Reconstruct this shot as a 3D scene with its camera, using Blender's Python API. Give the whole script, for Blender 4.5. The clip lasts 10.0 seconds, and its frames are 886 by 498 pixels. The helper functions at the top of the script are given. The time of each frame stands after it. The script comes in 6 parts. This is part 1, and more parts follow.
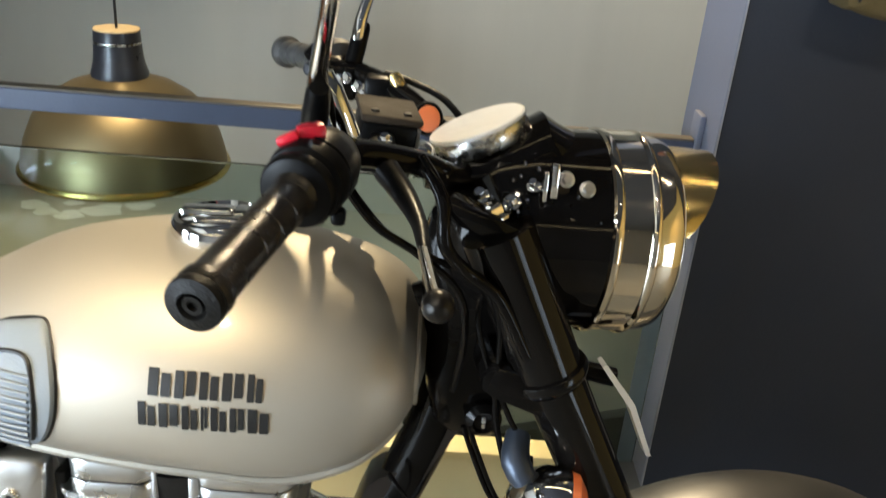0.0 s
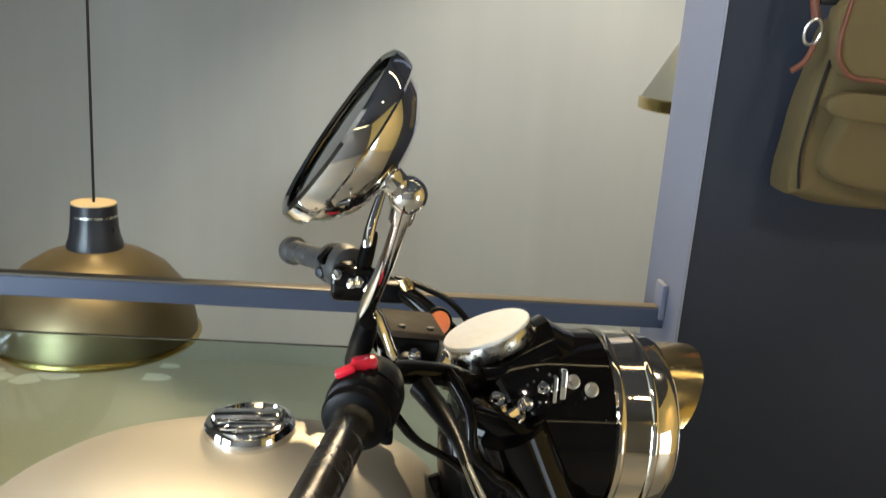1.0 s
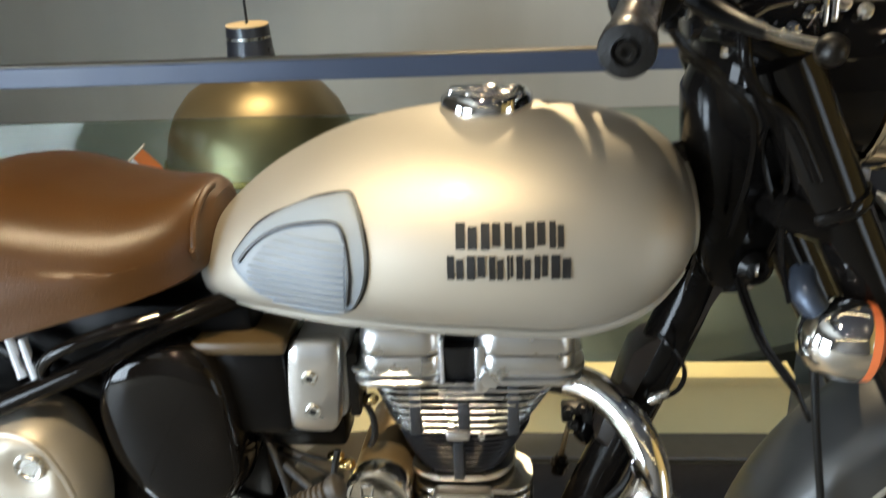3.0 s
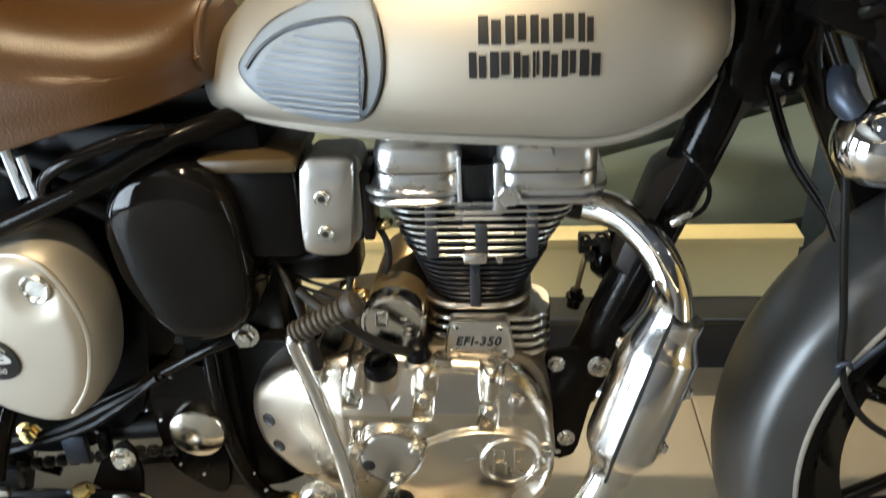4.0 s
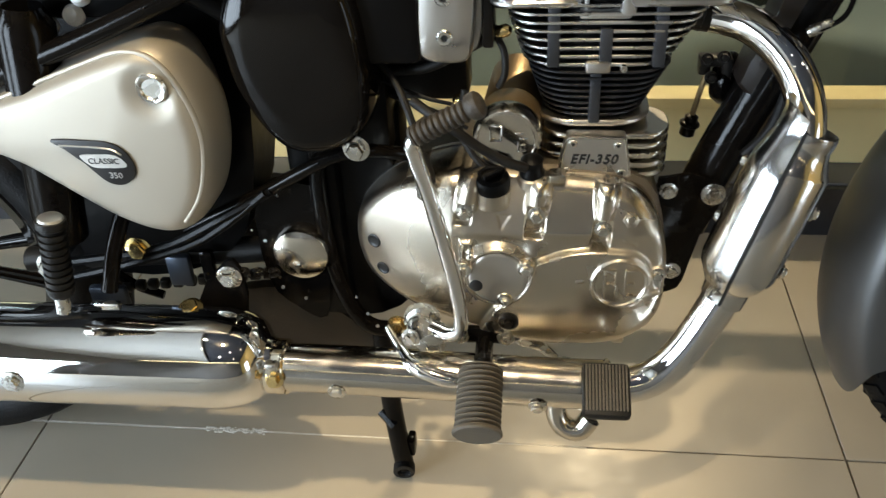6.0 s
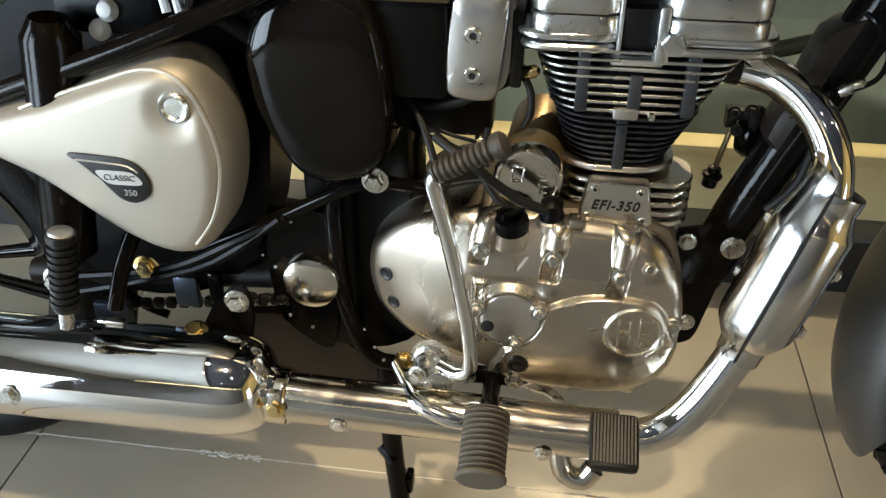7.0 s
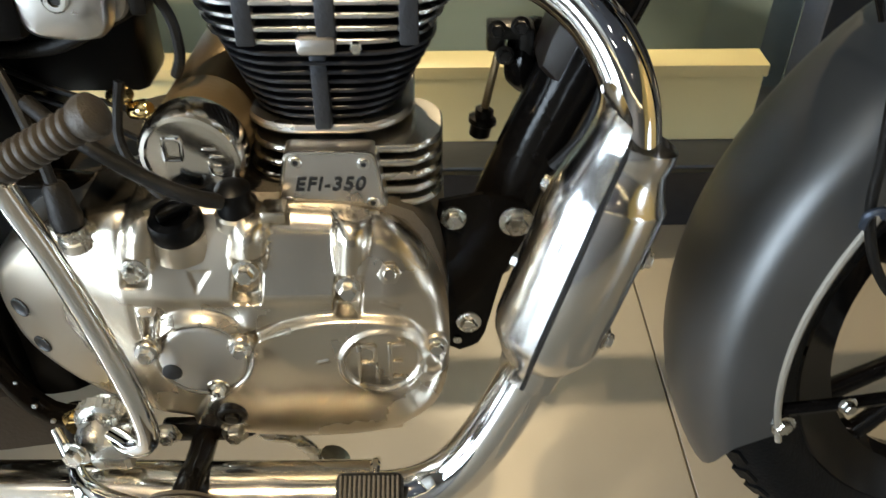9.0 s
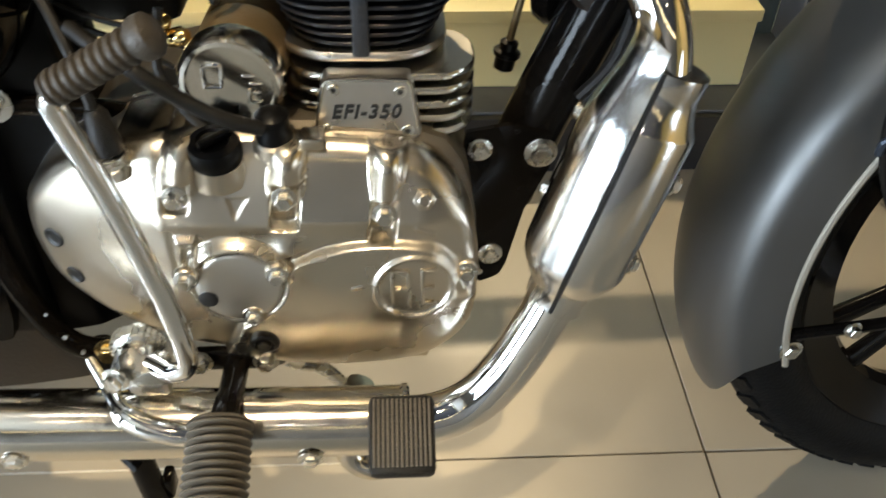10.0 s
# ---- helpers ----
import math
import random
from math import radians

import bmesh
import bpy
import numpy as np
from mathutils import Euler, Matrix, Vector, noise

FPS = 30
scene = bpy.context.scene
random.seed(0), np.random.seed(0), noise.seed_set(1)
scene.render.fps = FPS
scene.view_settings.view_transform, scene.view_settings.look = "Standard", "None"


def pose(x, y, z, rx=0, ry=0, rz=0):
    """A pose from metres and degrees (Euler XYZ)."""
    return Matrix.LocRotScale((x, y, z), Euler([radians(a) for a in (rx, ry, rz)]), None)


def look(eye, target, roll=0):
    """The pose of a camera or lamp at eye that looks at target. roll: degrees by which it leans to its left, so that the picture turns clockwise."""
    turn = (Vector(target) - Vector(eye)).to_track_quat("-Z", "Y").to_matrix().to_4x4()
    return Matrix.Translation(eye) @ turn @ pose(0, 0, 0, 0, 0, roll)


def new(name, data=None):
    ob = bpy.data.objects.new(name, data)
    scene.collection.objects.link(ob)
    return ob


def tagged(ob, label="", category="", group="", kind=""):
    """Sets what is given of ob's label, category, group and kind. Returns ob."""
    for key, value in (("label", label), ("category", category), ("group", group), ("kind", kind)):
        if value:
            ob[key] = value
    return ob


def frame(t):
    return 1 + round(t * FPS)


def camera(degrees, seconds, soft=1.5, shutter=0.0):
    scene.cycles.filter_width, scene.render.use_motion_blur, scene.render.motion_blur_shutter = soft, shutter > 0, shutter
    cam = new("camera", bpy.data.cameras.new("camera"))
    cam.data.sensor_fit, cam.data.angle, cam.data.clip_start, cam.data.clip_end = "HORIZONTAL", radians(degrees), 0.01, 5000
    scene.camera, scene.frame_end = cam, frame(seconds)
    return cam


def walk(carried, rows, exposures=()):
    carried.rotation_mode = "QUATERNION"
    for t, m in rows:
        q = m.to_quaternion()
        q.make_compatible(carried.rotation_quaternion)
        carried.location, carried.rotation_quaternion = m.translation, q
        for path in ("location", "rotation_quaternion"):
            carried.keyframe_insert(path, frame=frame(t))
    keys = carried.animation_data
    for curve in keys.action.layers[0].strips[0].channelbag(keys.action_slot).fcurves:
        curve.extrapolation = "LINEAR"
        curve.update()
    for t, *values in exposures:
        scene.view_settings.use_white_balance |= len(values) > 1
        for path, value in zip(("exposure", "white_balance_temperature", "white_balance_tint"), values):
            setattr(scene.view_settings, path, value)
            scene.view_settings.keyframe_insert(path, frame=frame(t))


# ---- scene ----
cam = camera(55.6, 10.0, soft=1.3, shutter=0.4)
PATH = [
    (0, (0.013, -0.003, 1.323), (0.044, 1.814, 0.489), 4.8),
    (0.5, (-0.032, -0.038, 1.364), (0.047, 1.84, 0.682), 4.7),
    (1, (-0.059, -0.059, 1.406), (0.071, 1.87, 0.892), 4.2),
    (1.5, (-0.076, -0.062, 1.389), (0.066, 1.885, 0.954), 2.9),
    (2, (-0.106, -0.077, 1.33), (-0.052, 1.846, 0.783), 1.2),
    (2.5, (-0.148, -0.098, 1.27), (-0.239, 1.773, 0.569), -1.5),
    (3, (-0.173, -0.102, 1.203), (-0.328, 1.715, 0.384), -2.8),
    (3.1, (-0.178, -0.104, 1.191), (-0.343, 1.698, 0.339), -3.0),
    (3.2, (-0.183, -0.106, 1.181), (-0.345, 1.693, 0.321), -2.9),
    (4.3, (-0.212, -0.124, 1.077), (-0.348, 1.554, -0.003), -3.0),
    (4.5, (-0.22, -0.131, 1.063), (-0.369, 1.523, -0.052), -3.2),
    (5, (-0.23, -0.153, 1.022), (-0.418, 1.462, -0.143), -4.4),
    (5.5, (-0.251, -0.163, 1.008), (-0.465, 1.421, -0.194), -4.8),
    (6, (-0.285, -0.164, 1.005), (-0.517, 1.434, -0.176), -3.6),
    (6.2, (-0.296, -0.165, 1.008), (-0.532, 1.444, -0.156), -2.9),
    (7.5, (-0.303, -0.088, 1.001), (-0.533, 1.549, -0.124), 0.8),
    (8, (-0.263, 0.032, 0.963), (-0.464, 1.66, -0.181), 0.7),
    (8.5, (-0.214, 0.123, 0.917), (-0.298, 1.725, -0.277), 0.6),
    (9, (-0.16, 0.146, 0.885), (-0.122, 1.686, -0.391), 0.2),
    (9.5, (-0.163, 0.137, 0.877), (-0.065, 1.654, -0.423), 0.4),
    (10, (-0.208, 0.119, 0.877), (-0.102, 1.592, -0.471), 1.7),
]
walk(cam, [(t, look(eye, target, roll)) for t, eye, target, roll in PATH], [(0, 0.52), (0.5, 0.58), (1.0, 0.60), (1.5, 0.60), (2.0, 0.60), (2.5, 0.54), (3.0, 0.48), (4.5, 0.24), (5.5, 0.10), (7.5, 0.04), (8.5, 0.18), (9.0, 0.25), (10, 0.30)])

# ---- world and light ----
world = bpy.data.worlds.new("showroom_air")
world.use_nodes = True
world.node_tree.nodes["Background"].inputs[0].default_value = (0.02, 0.022, 0.024, 1)
world.node_tree.nodes["Background"].inputs[1].default_value = 1.0
scene.world = world


def spot(name, eye, target, watts, colour, angle=55, size=0.06):
    lamp = bpy.data.lights.new(name, "SPOT")
    lamp.energy, lamp.color, lamp.spot_size, lamp.spot_blend = watts, colour, radians(angle), 0.55
    lamp.shadow_soft_size = size
    ob = new(name, lamp)
    ob.matrix_world = look(eye, target)
    return ob


def area(name, eye, target, watts, colour, w, h):
    lamp = bpy.data.lights.new(name, "AREA")
    lamp.shape, lamp.size, lamp.size_y, lamp.energy, lamp.color = "RECTANGLE", w, h, watts, colour
    ob = new(name, lamp)
    ob.matrix_world = look(eye, target)
    return ob


WARM, NEUTRAL, COOL = (1.0, 0.79, 0.49), (1.0, 0.92, 0.80), (0.72, 0.86, 1.0)
# ceiling spots over the motorcycle, wall washers, shop window daylight; added lamps are noted
spot("spot_lamp", (-0.55, -0.33, 2.95), (-0.66, 0.71, 0.45), 265, WARM, 30, 0.04)
spot("spot_lamp", (0.05, 3.15, 2.95), (0.12, 0.75, 0.52), 265, WARM, 31, 0.02)
# added spot that brightens the front mudguard
spot("spot_lamp", (-0.70, -0.45, 2.95), (0.34, 0.72, 0.64), 60, (1.0, 0.90, 0.72), 16, 0.08)
spot("spot_lamp", (-1.35, 0.15, 2.95), (-0.7, 0.72, 0.75), 9, NEUTRAL, 40, 0.05)
spot("spot_lamp", (1.2, 2.2, 2.75), (0.60, 4.2, -0.1), 165, (1.0, 0.96, 0.86), 72, 0.1)
# added spot on the unseen ochre wall, for golden reflections
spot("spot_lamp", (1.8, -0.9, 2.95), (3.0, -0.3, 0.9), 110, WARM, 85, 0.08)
spot("spot_lamp", (-0.80, 2.1, 2.95), (-1.62, 3.0, -0.4), 300, WARM, 34, 0.1)
spot("spot_lamp", (0.9, -0.9, 2.95), (0.95, 1.5, 1.5), 60, NEUTRAL, 30, 0.1)
# added spot on the unseen south wall, to lift the silencer's reflection
spot("spot_lamp", (-0.3, -2.4, 2.95), (-0.4, -3.6, 1.2), 70, NEUTRAL, 100, 0.08)
# weak fill spots, added over the shop floor
for k, (x, y) in enumerate(((-1.5, -0.9), (0.1, -1.2), (1.5, -0.6), (-0.6, -2.2), (0.9, -2.4), (1.9, 0.9))):
    spot("spot_lamp", (x, y, 2.95), (x, y + 0.15, 0.0), 4, (WARM, NEUTRAL)[k % 2], 120, 0.03)
area("window_daylight", (-3.14, -0.225, 0.87), (-0.3, -1.0, 0.5), 40, COOL, 0.92, 1.5)
area("window_daylight", (-3.14, -1.95, 0.87), (-0.3, -0.9, 0.5), 145, COOL, 1.45, 1.5)
# added cool lamp in the east, out of view, for highlights
area("door_daylight", (2.96, -1.45, 0.72), (0.0, -0.6, 0.6), 9, COOL, 0.95, 1.3)
# ---- materials ----


def mat(name, colour, rough=0.5, metal=0.0, vary=0.12, scale=14.0, bump=0.0, bscale=220.0, coat=0.0, rvary=0.1, fine=0.0, island=0.0, spec=0.5, stretch=1.0):
    """A surface with broad stains, fine grain, uneven gloss and a slight relief."""
    m = bpy.data.materials.new(name)
    m.use_nodes = True
    nt = m.node_tree
    nd, ln = nt.nodes, nt.links
    b = nd["Principled BSDF"]
    tc = nd.new("ShaderNodeTexCoord")
    n1 = nd.new("ShaderNodeTexNoise")
    n1.inputs["Scale"].default_value, n1.inputs["Detail"].default_value = scale, 5
    if stretch == 1.0:
        ln.new(tc.outputs["Object"], n1.inputs["Vector"])
    else:
        mp = nd.new("ShaderNodeMapping")
        mp.inputs["Scale"].default_value = (1, 1, stretch)
        ln.new(tc.outputs["Object"], mp.inputs["Vector"])
        ln.new(mp.outputs[0], n1.inputs["Vector"])
    n2 = nd.new("ShaderNodeTexNoise")
    n2.inputs["Scale"].default_value, n2.inputs["Detail"].default_value = bscale, 3
    ln.new(tc.outputs["Object"], n2.inputs["Vector"])
    mix = nd.new("ShaderNodeMix")
    mix.data_type = "RGBA"
    c = Vector(colour)
    mix.inputs[6].default_value = (*(c * (1 - vary)), 1)
    mix.inputs[7].default_value = (*(c * (1 + vary)), 1)
    ln.new(n1.outputs["Fac"], mix.inputs[0])
    out = mix.outputs[2]
    if fine:
        m2 = nd.new("ShaderNodeMix")
        m2.data_type, m2.blend_type = "RGBA", "MULTIPLY"
        m2.inputs[0].default_value = fine
        ln.new(out, m2.inputs[6])
        ln.new(n2.outputs["Fac"], m2.inputs[7])
        out = m2.outputs[2]
    if island:
        inf = nd.new("ShaderNodeObjectInfo")
        hs = nd.new("ShaderNodeHueSaturation")
        mr0 = nd.new("ShaderNodeMapRange")
        mr0.inputs["To Min"].default_value, mr0.inputs["To Max"].default_value = 1 - island, 1 + island
        ln.new(inf.outputs["Random"], mr0.inputs["Value"])
        ln.new(mr0.outputs[0], hs.inputs["Value"])
        ln.new(out, hs.inputs["Color"])
        out = hs.outputs[0]
    ln.new(out, b.inputs["Base Color"])
    mr = nd.new("ShaderNodeMapRange")
    mr.inputs["From Min"].default_value, mr.inputs["From Max"].default_value = 0.3, 0.7
    mr.inputs["To Min"].default_value, mr.inputs["To Max"].default_value = max(0.02, rough * (1 - rvary)), min(1, rough * (1 + rvary))
    ln.new(n1.outputs["Fac"], mr.inputs["Value"])
    ln.new(mr.outputs[0], b.inputs["Roughness"])
    b.inputs["Metallic"].default_value = metal
    b.inputs["Coat Weight"].default_value = coat
    b.inputs["Coat Roughness"].default_value = 0.04
    b.inputs["Specular IOR Level"].default_value = spec
    if bump:
        bp = nd.new("ShaderNodeBump")
        bp.inputs["Strength"].default_value, bp.inputs["Distance"].default_value = bump, 0.002
        ln.new(n2.outputs["Fac"], bp.inputs["Height"])
        ln.new(bp.outputs[0], b.inputs["Normal"])
    return m


def glow(name, colour, strength):
    m = bpy.data.materials.new(name)
    m.use_nodes = True
    b = m.node_tree.nodes["Principled BSDF"]
    b.inputs["Base Color"].default_value = (*colour, 1)
    b.inputs["Emission Color"].default_value = (*colour, 1)
    b.inputs["Emission Strength"].default_value = strength
    return m


CHROME = mat("chrome_plate", (0.80, 0.79, 0.77), 0.06, 1.0, 0.04, 30, 0.02, 60, rvary=0.5)
SHIELDCHROME = mat("brushed_heat_shield_chrome", (0.74, 0.73, 0.71), 0.17, 1.0, 0.06, 30, 0.03, 300, rvary=0.4)
# chrome tinted with the warm surroundings it would mirror
RIMCHROME = mat("chrome_with_warm_reflection", (0.80, 0.73, 0.60), 0.07, 1.0, 0.04, 30, 0.02, 60, rvary=0.5)
CHROME_WORN = mat("worn_chrome", (0.64, 0.60, 0.53), 0.14, 1.0, 0.08, 40, 0.05, 120, rvary=0.5)
ALUCOOL = mat("satin_polished_aluminium", (0.66, 0.66, 0.65), 0.28, 1.0, 0.1, 18, 0.03, 300, rvary=0.35)
ALU = mat("polished_aluminium", (0.64, 0.61, 0.55), 0.19, 1.0, 0.16, 11, 0.06, 260, rvary=0.6)
COVERALU = mat("buffed_aluminium_casting", (0.57, 0.515, 0.425), 0.27, 1.0, 0.07, 9, 0.04, 420, rvary=0.35)
CAPALU = mat("dull_buffed_aluminium", (0.62, 0.60, 0.56), 0.36, 1.0, 0.05, 20, 0.04, 420, rvary=0.2)
CAST = mat("cast_aluminium", (0.55, 0.54, 0.52), 0.42, 0.9, 0.12, 40, 0.5, 500, rvary=0.3)
BROWNLID = mat("lit_black_plastic_brown", (0.055, 0.036, 0.014), 0.4, 0.0, 0.15, 30, 0.1, 400)
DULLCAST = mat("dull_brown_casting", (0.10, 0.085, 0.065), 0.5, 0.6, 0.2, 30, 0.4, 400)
SATIN = mat("satin_aluminium", (0.62, 0.60, 0.57), 0.30, 1.0, 0.08, 40, 0.06, 400)
TANK = mat("satin_grey_metallic_paint", (0.405, 0.375, 0.316), 0.54, 0.72, 0.05, 9, 0.06, 900, coat=0.15, rvary=0.08)
FENDER = mat("matt_grey_metallic_paint", (0.118, 0.118, 0.117), 0.40, 0.75, 0.14, 7, 0.06, 900, rvary=0.28)
GLOSS = mat("gloss_black_enamel", (0.004, 0.0034, 0.0030), 0.06, 0.0, 0.3, 20, 0.02, 60, rvary=0.4, spec=0.2)
FRAME = mat("black_frame_enamel", (0.004, 0.0034, 0.0030), 0.13, 0.0, 0.3, 30, 0.08, 200, rvary=0.4, spec=0.12)
BLACKFIN = mat("black_engine_paint", (0.0045, 0.0045, 0.005), 0.33, 0.0, 0.3, 60, 0.3, 500, spec=0.35)
RUBBER = mat("black_rubber", (0.0065, 0.006, 0.0055), 0.45, 0.0, 0.25, 60, 0.35, 500, spec=0.25)
WORNRUB = mat("dusty_ribbed_rubber", (0.085, 0.072, 0.054), 0.55, 0.0, 0.3, 60, 0.4, 500)
LEVERRUB = mat("dark_brown_ribbed_rubber", (0.034, 0.028, 0.021), 0.5, 0.0, 0.3, 60, 0.4, 500)
PLASTIC = mat("black_moulded_plastic", (0.0028, 0.0027, 0.0028), 0.34, 0.0, 0.2, 60, 0.08, 700, spec=0.12)
# black enamel with the warm brown reflection mixed into its colour
FRAMEBROWN = mat("reflection_brown_enamel", (0.013, 0.009, 0.007), 0.34, 0.0, 0.3, 30, 0.1, 200, rvary=0.3)
DARKMETAL = mat("dark_oily_metal", (0.008, 0.0065, 0.005), 0.34, 0.5, 0.4, 40, 0.3, 200)
BRONZE = mat("brown_motor_casing", (0.30, 0.215, 0.115), 0.35, 0.7, 0.2, 25, 0.15, 300)
LEATHER = mat("brown_grained_leather", (0.056, 0.0245, 0.0056), 0.38, 0.0, 0.14, 12, 0.25, 420, rvary=0.15, spec=0.4)
PAD = mat("grey_moulded_knee_rubber", (0.18, 0.215, 0.255), 0.5, 0.0, 0.06, 20, 0.2, 600)
RED = mat("red_plastic", (0.62, 0.012, 0.03), 0.35, 0.0, 0.06, 30, 0.05, 300)
ORANGE = mat("orange_lens", (0.80, 0.19, 0.06), 0.35, 0.0, 0.08, 60, 0.2, 300, coat=0.5)
WHITE = mat("white_plastic_film", (0.86, 0.87, 0.87), 0.4, 0.0, 0.06, 40, 0.6, 70)
WHITE_METAL = mat("white_enamelled_plate", (0.72, 0.71, 0.68), 0.4, 0.0, 0.06, 30, 0.1, 200)
INK = mat("black_transfer", (0.005, 0.005, 0.005), 0.45, 0.0, 0.1, 60)
BRASS = mat("gold_tinted_chrome", (0.80, 0.60, 0.27), 0.16, 1.0, 0.08, 30, 0.04, 80, rvary=0.4)
TYRE = mat("tyre_rubber", (0.004, 0.004, 0.0042), 0.5, 0.0, 0.25, 40, 0.4, 300, spec=0.12)
TILE = mat("beige_porcelain_tile", (0.345, 0.308, 0.246), 0.42, 0.0, 0.1, 5, 0.05, 90, rvary=0.35, island=0.03)
CRUMB = mat("crumbled_cement", (0.62, 0.60, 0.55), 0.9, 0.0, 0.3, 60, 0.6, 400)
GROUT = mat("dark_grout", (0.21, 0.18, 0.145), 0.85, 0.0, 0.3, 40, 0.6, 300)
BLACKRISER = mat("black_riser", (0.018, 0.018, 0.02), 0.35, 0.0, 0.4, 60, 0.1, 300)
GREYLEDGE = mat("dark_grey_ledge", (0.13, 0.135, 0.15), 0.4, 0.0, 0.15, 50, 0.1, 300)
CREAM = mat("cream_marble_curb", (0.78, 0.68, 0.37), 0.4, 0.0, 0.08, 7, 0.1, 120)
WALL = mat("grey_wall_paint", (0.43, 0.415, 0.365), 0.55, 0.0, 0.16, 3.2, 0.2, 160, rvary=0.2, stretch=0.10)
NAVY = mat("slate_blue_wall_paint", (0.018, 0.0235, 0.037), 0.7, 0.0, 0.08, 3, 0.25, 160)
PILLAR = mat("blue_grey_reveal", (0.22, 0.24, 0.32), 0.65, 0.0, 0.08, 3, 0.3, 160)
EDGELIGHT = mat("pale_edge_highlight", (0.29, 0.30, 0.34), 0.6, 0.0, 0.08, 8, 0.2, 160)
RAILP = mat("slate_blue_rail_paint", (0.062, 0.082, 0.135), 0.45, 0.0, 0.1, 10, 0.2, 160)
RAILDARK = mat("dark_handrail_paint", (0.075, 0.068, 0.055), 0.5, 0.0, 0.15, 10, 0.2, 160)
RAILWOOD = mat("dusty_brown_rail_cap", (0.16, 0.135, 0.095), 0.4, 0.0, 0.2, 14, 0.2, 160)
CEIL = mat("dark_ceiling_paint", (0.052, 0.058, 0.074), 0.8, 0.0, 0.1, 2, 0.2, 90)
BOUNCE = mat("pale_bounce_paint", (0.62, 0.61, 0.58), 0.7, 0.0, 0.08, 2, 0.2, 90)
SHOPWALL = mat("grey_shop_wall", (0.155, 0.148, 0.142), 0.7, 0.0, 0.15, 1.5, 0.2, 90)
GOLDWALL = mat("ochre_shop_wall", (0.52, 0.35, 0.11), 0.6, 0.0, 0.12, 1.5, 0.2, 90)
LOWFLOOR = mat("grey_green_lower_floor", (0.48, 0.455, 0.375), 0.55, 0.0, 0.06, 2, 0.05, 90)
PALESTONE = mat("pale_inlay_stone", (0.85, 0.85, 0.80), 0.5, 0.0, 0.08, 6, 0.05, 90)
SHADE = mat("gunmetal_lamp_enamel", (0.22, 0.175, 0.095), 0.42, 0.8, 0.05, 5, 0.05, 90, rvary=0.2)
# lighter than SHADE: the light on the cone is in its tan
SHADE_LIT = mat("lit_tan_lamp_enamel", (0.46, 0.40, 0.28), 0.45, 0.2, 0.06, 5, 0.05, 90)
SHADE_BLACK = mat("black_lamp_neck", (0.03, 0.034, 0.045), 0.3, 0.3, 0.2, 20)
GOLD = mat("brass_lamp_rim", (0.62, 0.46, 0.17), 0.25, 1.0, 0.12, 30)
GRIPRUB = mat("dark_grip_rubber", (0.016, 0.013, 0.010), 0.26, 0.0, 0.3, 40, 0.2, 500)
RIBGREY = mat("rib_shade_and_button_grey", (0.035, 0.037, 0.042), 0.5, 0.6, 0.15, 60, 0.3, 500)
CORK = mat("tan_lamp_top", (0.45, 0.36, 0.22), 0.6, 0.0, 0.15, 50, 0.3, 300)
CANVAS = mat("olive_canvas", (0.175, 0.124, 0.046), 0.85, 0.0, 0.22, 16, 0.9, 900, fine=0.5)
TANLEATHER = mat("reddish_tan_leather", (0.14, 0.046, 0.025), 0.5, 0.0, 0.2, 30, 0.4, 400)
STEEL = mat("zinc_plated_steel", (0.62, 0.61, 0.57), 0.26, 1.0, 0.12, 80, 0.1, 300, rvary=0.4)
SAFFRON = mat("saffron_cloth", (0.72, 0.20, 0.035), 0.8, 0.0, 0.08, 30, 0.3, 600)
CLOTHWHITE = mat("white_cloth", (0.75, 0.75, 0.72), 0.8, 0.0, 0.05, 30, 0.3, 600)
CLOTHGREEN = mat("green_cloth", (0.02, 0.22, 0.06), 0.8, 0.0, 0.08, 30, 0.3, 600)
CLOTHBLUE = mat("navy_print", (0.03, 0.04, 0.2), 0.8, 0.0, 0.08, 30)
FINEDGE = mat("black_fin_edge_highlight", (0.022, 0.022, 0.025), 0.35, 0.5, 0.2, 60, 0.2, 300)
NAVYMETAL = mat("blue_grey_metal", (0.05, 0.062, 0.085), 0.35, 0.6, 0.15, 30, 0.1, 200)
BROWNMETAL = mat("dark_brown_metal", (0.020, 0.014, 0.008), 0.4, 0.3, 0.35, 30, 0.2, 200)
GREYPLAST = mat("dusty_grey_plastic", (0.055, 0.054, 0.052), 0.42, 0.0, 0.25, 60, 0.3, 400)
MATTEBROWN = mat("matt_brown_lid", (0.030, 0.021, 0.013), 0.7, 0.0, 0.3, 60, 0.3, 400, spec=0.2)
LENS = mat("headlamp_glass", (0.75, 0.76, 0.74), 0.08, 0.3, 0.05, 40, 0.2, 80, coat=1.0)

GLASS = bpy.data.materials.new("green_tinted_glass")
GLASS.use_nodes = True
gb = GLASS.node_tree.nodes["Principled BSDF"]
gb.inputs["Base Color"].default_value = (0.63, 0.745, 0.69, 1)
gb.inputs["Roughness"].default_value = 0.02
gb.inputs["Transmission Weight"].default_value = 1.0
gb.inputs["IOR"].default_value = 1.45
